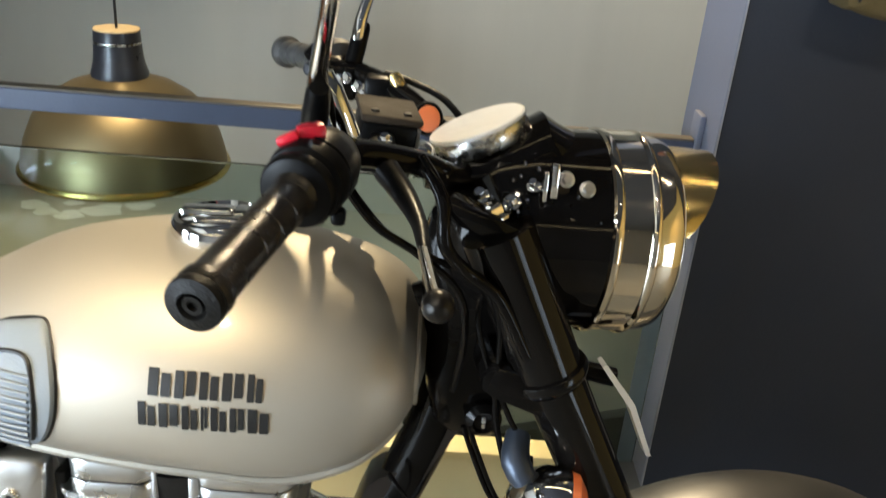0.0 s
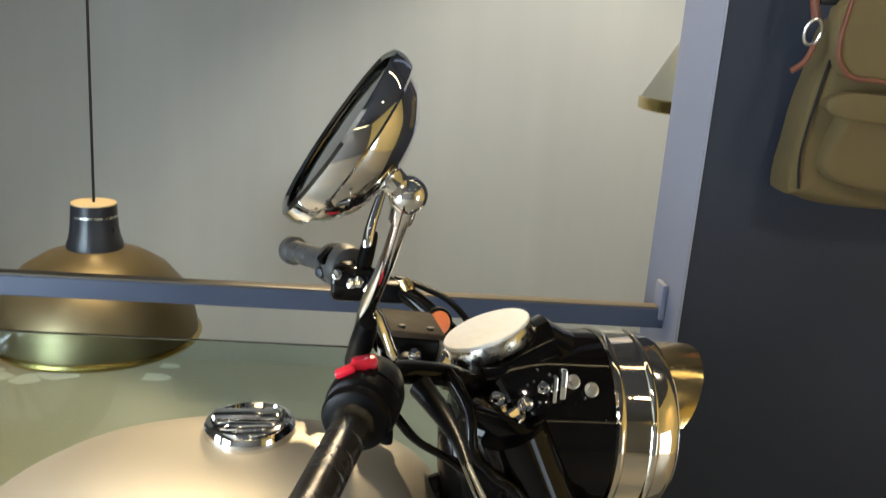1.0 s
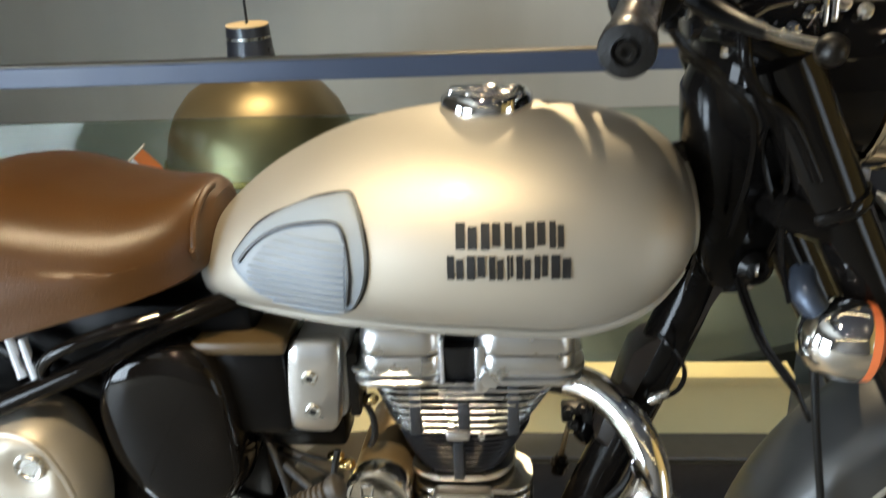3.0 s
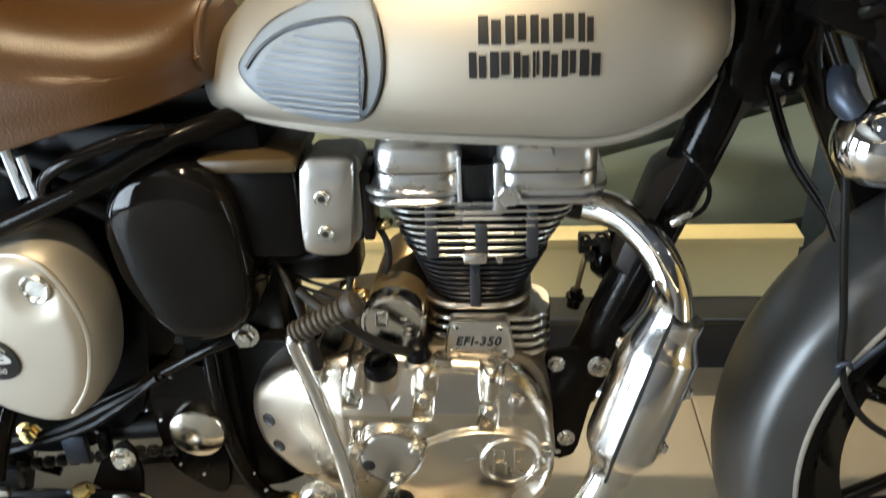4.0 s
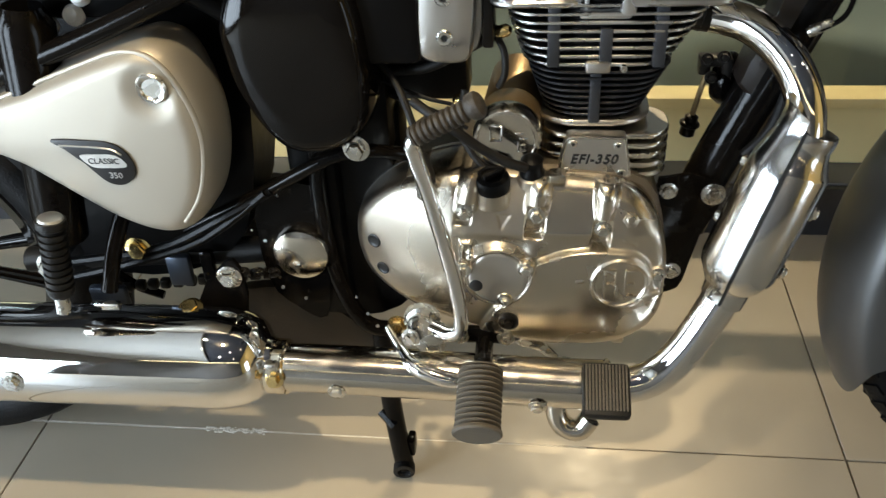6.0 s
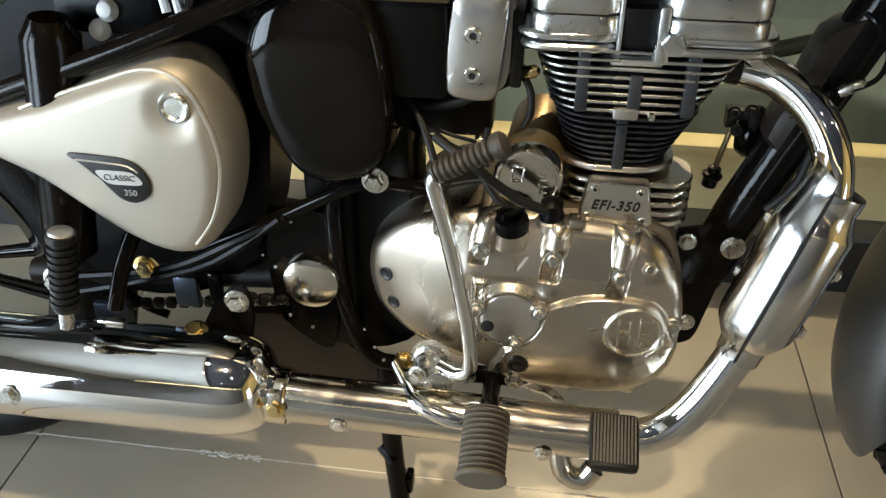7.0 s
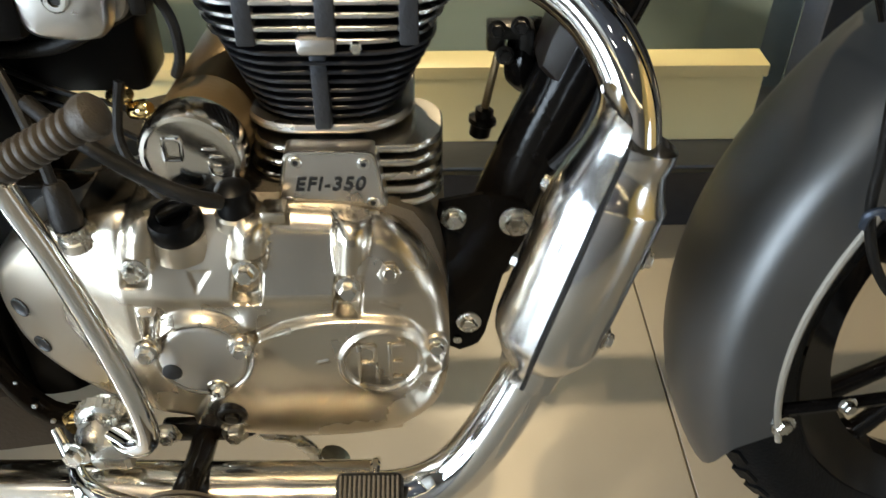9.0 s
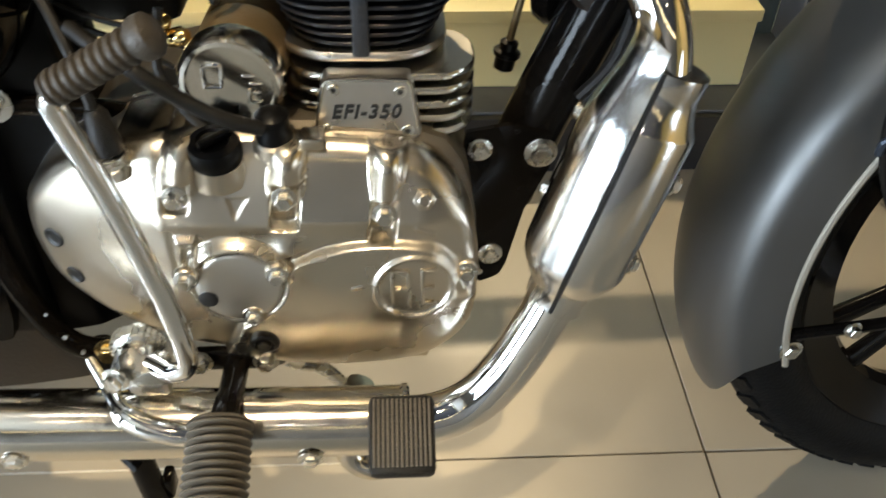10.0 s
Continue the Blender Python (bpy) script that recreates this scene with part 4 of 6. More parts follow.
# throttle body, air box and air filter cover
tb = part("throttle_cover", plate([(-0.4110, 0.7370), (-0.4070, 0.7470), (-0.3980, 0.7515), (-0.3800, 0.7522), (-0.3630, 0.7515), (-0.3555, 0.7470), (-0.3530, 0.7370), (-0.3565, 0.6970), (-0.3605, 0.6560), (-0.3640, 0.6440), (-0.3720, 0.6385), (-0.3900, 0.6378), (-0.4075, 0.6400), (-0.4160, 0.6470), (-0.4190, 0.6590), (-0.4155, 0.6970)], [(1.0, -0.064), (1.01, -0.068), (1.0, -0.077), (0.97, -0.082), (0.92, -0.0840), (0.6, -0.0860), (0.3, -0.0865)], 4), SATIN, bike, "satin aluminium throttle body cover")
for z in (0.709, 0.668):
    part("cover_screw", lathe([(0.0085, 0), (0.0085, 0.003), (0.007, 0.0042), (0.004, 0.0042), (0.0038, 0.001)], along((-0.388, -0.0860, z), (0, -1, 0)), 18), STEEL, tb)
    part("screw_socket", lathe([(0.0037, 0), (0.0037, 0.0018)], along((-0.388, -0.0868, z), (0, -1, 0)), 6), INK, tb)
part("throttle_rim", plate([(-0.4080, 0.7360), (-0.4000, 0.7480), (-0.3800, 0.7490), (-0.3570, 0.7480), (-0.3480, 0.7360), (-0.3495, 0.6970), (-0.3540, 0.6560), (-0.3640, 0.6420), (-0.3880, 0.6410), (-0.4070, 0.6440), (-0.4150, 0.6590), (-0.4120, 0.6970)], [(0.98, -0.015), (1.0, -0.020), (1.0, -0.056), (0.97, -0.060)], 4), CAST, tb, "cast body behind the cover")
part("throttle_bracket", box((-0.345, -0.045, 0.690), (0.012, 0.05, 0.08), 0.003), DARKMETAL, bike)
part("intake_tube", tube([(-0.42, 0, 0.70), (-0.34, 0, 0.70), (-0.30, 0, 0.70)], 0.028, 14, 1), RUBBER, bike)
part("air_box", box((-0.462, -0.035, 0.690), (0.10, 0.11, 0.105), 0.012), PLASTIC, bike, "black plastic air box")
# brown lid colour carries the light along the black box's top
part("air_box_lid", box((-0.462, -0.04, 0.7475), (0.104, 0.108, 0.016), 0.005), BROWNLID, bike, "air box lid, its lit top put in as brown")
FILTER = [(-0.6236, 0.692), (-0.607, 0.735), (-0.575, 0.757), (-0.535, 0.763), (-0.503, 0.753), (-0.4800, 0.727), (-0.4690, 0.680), (-0.4655, 0.614), (-0.4740, 0.576), (-0.4950, 0.549), (-0.5283, 0.537), (-0.5630, 0.541), (-0.5884, 0.565), (-0.6143, 0.6145), (-0.6229, 0.6567)]
filt = part("air_filter_cover", plate(FILTER, [(0.98, 0.0), (1.0, -0.02), (1.0, -0.068), (0.99, -0.082), (0.965, -0.095), (0.93, -0.104), (0.88, -0.110), (0.82, -0.1130), (0.6, -0.1150), (0.3, -0.1160), (0.05, -0.1165)], 5), GLOSS, bike, "gloss black air filter cover")
for k, (x, z) in enumerate(((-0.470, 0.700), (-0.468, 0.640), (-0.480, 0.600), (-0.512, 0.566), (-0.548, 0.560), (-0.49, 0.735), (-0.56, 0.755), (-0.61, 0.728))):
    part("filter_clip", box((x, -0.062, z), (0.008, 0.014, 0.006), 0.0015, None), CHROME, filt)
part("filter_seam", plate(FILTER, [(1.012, -0.050), (1.015, -0.056), (1.012, -0.062)], 5), FRAME, filt)

# toolbox side panel
SIDE = [(-0.90, 0.615), (-0.825, 0.640), (-0.76, 0.664), (-0.705, 0.682), (-0.680, 0.683), (-0.657, 0.668), (-0.642, 0.626), (-0.637, 0.575), (-0.648, 0.515), (-0.668, 0.478), (-0.690, 0.461), (-0.720, 0.461), (-0.760, 0.478), (-0.80, 0.505), (-0.86, 0.548), (-0.92, 0.58)]
bm = plate(SIDE, [(1.0, -0.075), (1.02, -0.085), (1.02, -0.108), (1.012, -0.120), (0.995, -0.131), (0.97, -0.140), (0.94, -0.1465), (0.90, -0.1520), (0.86, -0.1553), (0.82, -0.1570)] + [(0.82 - 0.036 * k, -0.157 - 0.005 * (k / 22) ** 0.7) for k in range(1, 22)], 9)
for v in bm.verts:
    d = math.hypot(v.co.x + 0.6815, v.co.z - 0.637) / 0.037
    if d < 1 and v.co.y < -0.15:
        v.co.y += 0.0085 * (math.cos(d * math.pi) * 0.5 + 0.5)
panel = part("side_panel", bm, TANK, bike, "satin grey metallic side panel")
part("panel_bead", tube([on_face(panel, -0.80 + (x + 0.80) * 0.93, 0.575 + (z - 0.575) * 0.93)[0] for x, z in ((-0.86, 0.630), (-0.76, 0.666), (-0.70, 0.684), (-0.660, 0.672), (-0.638, 0.626), (-0.632, 0.575), (-0.645, 0.515), (-0.672, 0.474))], 0.003, 8, 5), TANK, panel)
part("panel_screw", lathe([(0.0165, 0), (0.0165, 0.004), (0.0145, 0.006), (0.012, 0.0055), (0.010, 0.003), (0.001, 0.003)], along((-0.681, -0.152, 0.641), (0, -1, 0)), 28), STEEL, panel, "round slotted quarter-turn fastener")
BADGE = [(-0.803, 0.5865), (-0.760, 0.5860), (-0.738, 0.5835), (-0.724, 0.5740), (-0.7170, 0.5560), (-0.7225, 0.5410), (-0.737, 0.5335), (-0.752, 0.5370), (-0.763, 0.5480), (-0.772, 0.5590), (-0.780, 0.5660), (-0.792, 0.5770)]
badge = part("badge", plate(BADGE, [(1, -0.158), (1, -0.1635), (0.97, -0.164)], 4), INK, panel, "black and silver model badge")
part("badge_line", tube([(-0.795, -0.1642, 0.5805), (-0.760, -0.1642, 0.5790), (-0.738, -0.1642, 0.5765), (-0.728, -0.1642, 0.5700)], 0.0011, 6, 4), SATIN, badge, "fine silver line")
part("badge_field", plate([(-0.775, 0.5690), (-0.755, 0.5705), (-0.738, 0.5700), (-0.728, 0.5640), (-0.726, 0.5560), (-0.745, 0.5545), (-0.764, 0.5560)], [(1, -0.160), (1, -0.1645)], 4), SATIN, badge)
text("CLASSIC", 0.0094, Matrix.Translation((-0.7495, -0.1648, 0.5625)) @ pose(0, 0, 0, 90, 0, 0), INK, badge, "badge_letters", 0.0003)
text("350", 0.0100, Matrix.Translation((-0.7400, -0.1648, 0.5455)) @ pose(0, 0, 0, 90, 0, 0), SATIN, badge, "badge_letters", 0.0003)

# engine mounting plate in front
part("mount_plate", plate([(-0.150, 0.478), (-0.080, 0.476), (-0.078, 0.44), (-0.095, 0.40), (-0.108, 0.335), (-0.120, 0.318), (-0.142, 0.320), (-0.152, 0.39)], [(1, -0.026), (1, -0.031)], 2), FRAME, bike, "black engine mounting plate")
for x, z, r in ((-0.138, 0.462, 0.0075), (-0.086, 0.458, 0.0098), (-0.123, 0.348, 0.0078)):
    part("mount_bolt", bolt((x, -0.031, z), r, r), STEEL, bike)
part("mount_bolt", lathe([(0.004, 0), (0.004, 0.002)], along((-0.133, -0.031, 0.327), (0, -1, 0)), 10), STEEL, bike)
link = part("link_rod", tube([(-0.0985, 0.03, 0.592), (-0.106, 0.03, 0.555), (-0.1133, 0.03, 0.515)], 0.0033, 8, 2), BRONZE, bike, "thin brown linkage rod")
part("link_nut", lathe([(0.006, -0.014), (0.009, -0.012), (0.009, -0.002), (0.012, 0.0), (0.012, 0.004), (0.008, 0.006), (0.008, 0.012), (0.005, 0.014)], along((-0.1125, 0.03, 0.518), (0.17, 0, 1)), 10), DARKMETAL, link, "dark oily nut of the linkage")
bm = box((-0.093, 0.03, 0.600), (0.036, 0.022, 0.012), 0.003)
box((-0.104, 0.03, 0.592), (0.014, 0.016, 0.018), 0.003, bm=bm)
box((-0.080, 0.03, 0.590), (0.012, 0.024, 0.030), 0.003, bm=bm)
part("link_bracket", bm, DARKMETAL, link)
for x, z in ((-0.104, 0.604), (-0.086, 0.607), (-0.097, 0.583)):
    part("link_bolt", bolt((x, 0.018, z), 0.0052, 0.008, (0, -1, 0.2)), DARKMETAL, link)
part("horn", lathe([(0.012, -0.014), (0.026, -0.010), (0.031, 0.0), (0.031, 0.006), (0.026, 0.012), (0.010, 0.016)], along((-0.076, 0.045, 0.572), (0.9, -0.45, 0)), 26), FRAME, bike, "small black horn")
part("horn_lead", tube([(-0.004, 0.02, 0.625), (-0.0120, 0.02, 0.596), (-0.0209, 0.02, 0.5624), (-0.0335, 0.02, 0.5072), (-0.052, 0.02, 0.475)], 0.0042, 8), BROWNMETAL, bike)
part("cable_front", tube([(-0.012, -0.04, 0.735), (-0.002, -0.05, 0.727), (0.011, -0.05, 0.708), (0.016, -0.05, 0.691), (0.010, -0.05, 0.673), (-0.008, -0.05, 0.662), (-0.022, -0.045, 0.655)], 0.0028, 8), FRAME, bike)
part("cable_plug", lathe([(0.005, 0), (0.006, 0.004), (0.006, 0.022), (0.004, 0.026)], along((-0.020, -0.045, 0.656), (0.75, -0.1, 0.45)), 12), STEEL, bike)
part("cable_low", tube([(-0.02, -0.02, 0.60), (-0.035, -0.03, 0.545), (-0.06, -0.03, 0.51)], 0.005, 8), RUBBER, bike)

# exhaust
part("exhaust_header", tube([(-0.116, -0.010, 0.667), (-0.075, -0.03, 0.661), (-0.042, -0.058, 0.638), (-0.022, -0.082, 0.602), (-0.018, -0.100, 0.560), (-0.028, -0.110, 0.52), (-0.045, -0.116, 0.48)], 0.0195, 22, 8), CHROME, bike, "polished chrome exhaust header pipe")
SH = Matrix.Translation((-0.030, -0.112, 0.545)) @ Vector((-0.050, -0.018, -0.162)).to_track_quat("Z", "Y").to_matrix().to_4x4()
SHP = [(0.0200, 0.004), (0.0292, -0.033), (0.0306, -0.036), (0.0312, -0.033), (0.0308, -0.024), (0.0298, -0.020), (0.0318, -0.012), (0.0362, -0.001), (0.0392, 0.0035), (0.0406, 0.0060), (0.0406, 0.128), (0.0385, 0.136), (0.030, 0.150), (0.0245, 0.156), (0.0235, 0.176)]
cat = part("heat_shield", lathe(SHP, SH, 56, cap=False), SHIELDCHROME, bike, "chrome exhaust heat shield with bolts")
face = SH.to_3x3().inverted() @ Vector((-0.42, -1, 0))
a0 = math.atan2(face.y, face.x)
side = SH.to_3x3().inverted() @ Vector((-1, 0.2, 0))
turn = 1 if math.sin(math.atan2(side.y, side.x) - a0) > 0 else -1
# the outer half is a shell of its own that flares over the pipe and stands off along the seam
OUT = [(0.0345, -0.050), (0.0318, -0.044), (0.0312, -0.036), (0.0322, -0.028), (0.0360, -0.014), (0.0402, 0.000), (0.0425, 0.010), (0.0432, 0.018), (0.0432, 0.126), (0.0410, 0.136), (0.0325, 0.150), (0.0270, 0.157), (0.0258, 0.172)]
rings = []
for k, (r, h) in enumerate(OUT):
    lift = 0.010 * max(0.0, 1 - k / 3)
    arc = [(a0 + turn * radians(5.0 + 6.8 * j), math.sin(math.pi * j / 24)) for j in range(25)]
    rings.append([SH @ Vector((r * math.cos(a), r * math.sin(a), h - lift * b)) for a, b in arc] + [SH @ Vector(((r - 0.0016) * math.cos(a), (r - 0.0016) * math.sin(a), h - lift * b)) for a, b in arc[::-1]])
part("shield_half", loft(rings), SHIELDCHROME, cat, "flared outer half of the chrome heat shield")
part("shield_seam", tube([SH @ Vector(((r - 0.0012) * math.cos(a0 + turn * 0.035), (r - 0.0012) * math.sin(a0 + turn * 0.035), h)) for r, h in OUT[2:]], 0.0022, 6, 1), INK, cat)
for a, zz in ((92, 0.020), (95, 0.088), (-96, 0.045), (-95, 0.118)):
    b = a0 + turn * radians(a)
    w = SH.to_3x3() @ Vector((math.cos(b), math.sin(b), 0))
    part("shield_bolt", bolt(SH @ Vector((0, 0, zz)) + w * 0.041, 0.006, 0.006, w), STEEL, cat)
part("exhaust_bend", tube([(-0.076, -0.129, 0.40), (-0.092, -0.135, 0.362), (-0.118, -0.143, 0.312), (-0.148, -0.150, 0.278), (-0.185, -0.156, 0.266), (-0.24, -0.158, 0.268)], 0.0215, 22, 8), CHROME, bike, "chrome lower exhaust bend")
low = part("exhaust_pipe", tube([(-0.205, -0.158, 0.268), (-0.30, -0.159, 0.270), (-0.45, -0.160, 0.276), (-0.615, -0.160, 0.279)], 0.030, 26, 4), CHROME_WORN, bike, "long chrome pipe shield")
part("pipe_lip", lathe([(0.030, -0.002), (0.0318, 0), (0.0318, 0.004), (0.030, 0.006)], along((-0.203, -0.158, 0.268), (-1, 0, 0)), 28), CHROME, low)
for x, z in ((-0.285, 0.258), (-0.525, 0.268)):
    part("pipe_bolt", bolt((x, -0.189, z), 0.0075, 0.006, (0, -1, -0.2)), STEEL, low)
part("pipe_guard", tube([(-0.47, -0.125, 0.318), (-0.45, -0.150, 0.305), (-0.43, -0.175, 0.300), (-0.39, -0.186, 0.292), (-0.35, -0.185, 0.288)], [0.004, 0.006, 0.010, 0.010, 0.005], 12), CHROME, low)
sil = part("silencer", lathe([(0.030, 0), (0.032, 0.006), (0.040, 0.010), (0.052, 0.016), (0.0605, 0.028), (0.0655, 0.042), (0.069, 0.060), (0.070, 0.078), (0.070, 0.60), (0.060, 0.66), (0.03, 0.70)], along((-0.605, -0.160, 0.2905), (-1, 0, -0.010)) @ Matrix.Diagonal((0.905, 0.905, 1, 1)), 56), CHROME, bike, "long chrome silencer")
part("silencer_clamp", lathe([(0.0305, -0.016), (0.0345, -0.014), (0.0350, -0.004), (0.0335, 0.000), (0.0345, 0.004), (0.0340, 0.008), (0.031, 0.010)], along((-0.605, -0.160, 0.279), (-1, 0, -0.010)), 32), RIMCHROME, sil, "chrome clamp ring of the silencer, warm reflection in its colour")
part("clamp_bolt", bolt((-0.598, -0.192, 0.287), 0.008, 0.012, (0, -1, 0.3)), BRASS, sil)
part("clamp_lug", box((-0.600, -0.188, 0.300), (0.016, 0.012, 0.020), 0.003), STEEL, sil)
part("silencer_bolt", bolt((-0.709, -0.140, 0.3480), 0.011, 0.008, (0, -0.35, 1)), BRASS, sil)
part("silencer_bolt", bolt((-0.914, -0.2225, 0.2935), 0.010, 0.008, (0, -1, 0.05)), STEEL, sil)
part("silencer_clip", box((-0.835, -0.150, 0.347), (0.035, 0.020, 0.010), 0.003), CHROME, sil)
part("pipe_hook", tube([(-0.245, -0.10, 0.25), (-0.262, -0.11, 0.20), (-0.255, -0.12, 0.165), (-0.232, -0.125, 0.158), (-0.218, -0.12, 0.175)], 0.014, 12), CHROME_WORN, bike)
part("stand_hook", tube([(-0.295, -0.085, 0.318), (-0.262, -0.095, 0.312), (-0.246, -0.10, 0.29)], 0.006, 10), STEEL, bike)

# foot rest, brake pedal and gear lever
peg = part("foot_peg", tube([(-0.352, -0.10, 0.292), (-0.350, -0.15, 0.302), (-0.349, -0.18, 0.314), (-0.349, -0.21, 0.313), (-0.349, -0.265, 0.296)], 0.011, 12, 3), FRAME, bike, "rider's foot rest")
prof = [(0.021, 0), (0.0235, 0.004)]
for k in range(11):
    z = 0.005 + 0.0082 * k
    prof += [(0.0155, z - 0.0002), (0.0222, z + 0.0004), (0.0236, z + 0.0016), (0.0236, z + 0.0030), (0.0222, z + 0.0042), (0.0155, z + 0.0048)]
prof += [(0.0155, 0.0945), (0.0240, 0.0955), (0.0252, 0.0975), (0.0252, 0.1015), (0.0235, 0.1035), (0.010, 0.1040)]
part("peg_rubber", lathe(prof, along((-0.350, -0.195, 0.318), (0.01, -1, -0.33)) @ Matrix.Diagonal((1.10, 0.85, 0.80, 1)), 24), WORNRUB, peg, "ribbed rubber foot rest sleeve")
part("peg_core", lathe([(0.0150, 0.002), (0.0163, 0.004), (0.0163, 0.0945), (0.012, 0.096)], along((-0.350, -0.195, 0.318), (0.01, -1, -0.33)) @ Matrix.Diagonal((1.10, 0.85, 0.80, 1)), 20), RUBBER, peg)
part("peg_bracket", box((-0.352, -0.110, 0.300), (0.070, 0.010, 0.024), 0.004), FRAME, bike)
for x in (-0.382, -0.325):
    part("bracket_bolt", bolt((x, -0.116, 0.302), 0.008, 0.009), STEEL, bike)
part("bracket_bolt", bolt((-0.461, -0.103, 0.306), 0.009, 0.010), BRASS, bike)
pedal = part("brake_pedal", tube([(-0.34, -0.13, 0.265), (-0.27, -0.165, 0.262), (-0.22, -0.18, 0.268)], 0.008, 10, 4), STEEL, bike, "rear brake pedal")
m = Matrix.Translation((-0.208, -0.195, 0.292)) @ pose(0, 0, 0, 25, 0, 0)
part("pedal_rubber", box((0, 0, 0), (0.054, 0.066, 0.018), 0.006, m), RUBBER, pedal, "ribbed rubber pedal pad")
for k in range(13):
    part("pedal_rib", box((-0.0225 + 0.00375 * k, 0.001, 0.0100), (0.0019, 0.055, 0.0030), 0.0005, m), WORNRUB, pedal)
lever = part("gear_lever", tube([(-0.410, -0.150, 0.338), (-0.387, -0.165, 0.342), (-0.3735, -0.168, 0.361), (-0.3805, -0.166, 0.424), (-0.400, -0.165, 0.517), (-0.4140, -0.167, 0.573), (-0.4155, -0.168, 0.588), (-0.405, -0.169, 0.600)], 0.0085, 14, 6), CHROME, bike, "chrome kick lever with ribbed rubber")
prof = [(0.0098, -0.003), (0.0112, 0.0)]
for k in range(9):
    z = 0.001 + 0.0066 * k
    prof += [(0.0090, z), (0.0114, z + 0.0016), (0.0118, z + 0.0030), (0.0114, z + 0.0044), (0.0090, z + 0.0058)]
prof += [(0.0100, 0.0612), (0.0130, 0.0640), (0.0142, 0.0690), (0.0136, 0.0740), (0.0100, 0.0775), (0.003, 0.0785)]
part("lever_rubber", lathe(prof, along((-0.4125, -0.169, 0.5965), (0.88, 0, 0.475)), 22), LEVERRUB, lever, "ribbed rubber lever sleeve")
m = along((-0.425, -0.115, 0.336), (0, -1, -0.1))
part("lever_boss", lathe([(0.015, 0), (0.0185, 0.006), (0.0200, 0.010), (0.0200, 0.018), (0.0165, 0.020), (0.0165, 0.036), (0.0140, 0.040), (0.0135, 0.046), (0.008, 0.048)], m, 24), STEEL, lever, "splined lever boss")
for k in range(26):
    a = 2 * math.pi * k / 26
    part("spline_tooth", box((0.0205 * math.cos(a), 0.0205 * math.sin(a), 0.013), (0.004, 0.003, 0.010), 0, m @ Matrix.Rotation(0, 4, "Z")), STEEL, lever)
part("lever_clamp", box((-0.412, -0.150, 0.326), (0.034, 0.028, 0.030), 0.006), STEEL, lever)
part("clamp_bolt", bolt((-0.433, -0.166, 0.338), 0.008, 0.010, (-0.3, -1, 0)), STEEL, lever)

# swing arm side, brackets, stand
bm = plate([(-0.628, 0.470), (-0.555, 0.480), (-0.545, 0.44), (-0.550, 0.37), (-0.562, 0.285), (-0.600, 0.300), (-0.632, 0.345)], [(1, -0.050), (1, -0.065)], 3)
part("frame_bracket", bm, FRAME, bike, "black frame bracket plate")
part("pivot_cap", lathe([(0.036, 0), (0.036, 0.008), (0.034, 0.013), (0.026, 0.0155), (0.010, 0.017), (0.002, 0.017)], along((-0.581, -0.065, 0.389), (0, -1, 0)), 40), CHROME_WORN, bike, "chrome swing arm pivot cap")
part("swing_arm", tube([(-0.59, -0.03, 0.37), (-0.72, -0.03, 0.36), (-0.98, -0.03, 0.34)], 0.018, 12, 3), RUBBER, bike)
part("frame_bolt", bolt((-0.491, -0.094, 0.545), 0.0105, 0.013), STEEL, bike)
part("hanger_plate", plate([(-0.716, 0.330), (-0.672, 0.392), (-0.652, 0.385), (-0.655, 0.31)], [(1, -0.098), (1, -0.104)], 2), FRAME, bike)
part("hanger_bolt", bolt((-0.667, -0.104, 0.372), 0.011, 0.010), STEEL, bike)
part("lower_stay", tube([(-0.88, -0.10, 0.385), (-0.75, -0.10, 0.41), (-0.66, -0.10, 0.455), (-0.60, -0.09, 0.487)], 0.006, 8), PLASTIC, bike)
PEGM = along((-0.8345, -0.189, 0.402), (0.15, 0.05, 1)) @ Matrix.Diagonal((0.74, 0.74, 1.02, 1))
rp = part("passenger_peg", lathe([(0.017, 0), (0.021, 0.006)] + [q for k in range(9) for q in ((0.021, 0.008 + 0.0088 * k), (0.021, 0.013 + 0.0088 * k), (0.0175, 0.0135 + 0.0088 * k), (0.0175, 0.0165 + 0.0088 * k))] + [(0.023, 0.09), (0.022, 0.098), (0.010, 0.1)], PEGM, 22), RUBBER, bike, "folded passenger foot rest")
part("peg_stub", lathe([(0.011, -0.024), (0.012, 0.004)], PEGM, 12), STEEL, rp)
part("peg_end", lathe([(0.019, 0.0985), (0.017, 0.101), (0.002, 0.1015)], PEGM, 20), CAPALU, rp)
part("peg_stay", tube([(-0.80, -0.15, 0.38), (-0.785, -0.13, 0.44), (-0.765, -0.11, 0.49)], 0.010, 10, 3), FRAME, bike)
part("peg_nut", bolt((-0.852, -0.165, 0.425), 0.012, 0.012), STEEL, bike)
st = part("stand_leg", tube([(-0.495, -0.05, 0.26), (-0.490, -0.06, 0.13), (-0.478, -0.068, 0.012)], 0.014, 14, 3), FRAME, bike, "black tubular stand leg")
part("stand_end", lathe([(0.016, 0), (0.016, 0.012), (0.010, 0.013), (0.008, 0.008)], along((-0.478, -0.072, 0.016), (0.1, -1, -0.2)), 18), RUBBER, st)
part("stand_lug", tube([(-0.505, -0.062, 0.115), (-0.485, -0.075, 0.10)], 0.008, 8, 1), FRAME, st)
part("stand_foot", box((-0.467, -0.055, 0.045), (0.012, 0.026, 0.030), 0.004), FRAME, st)
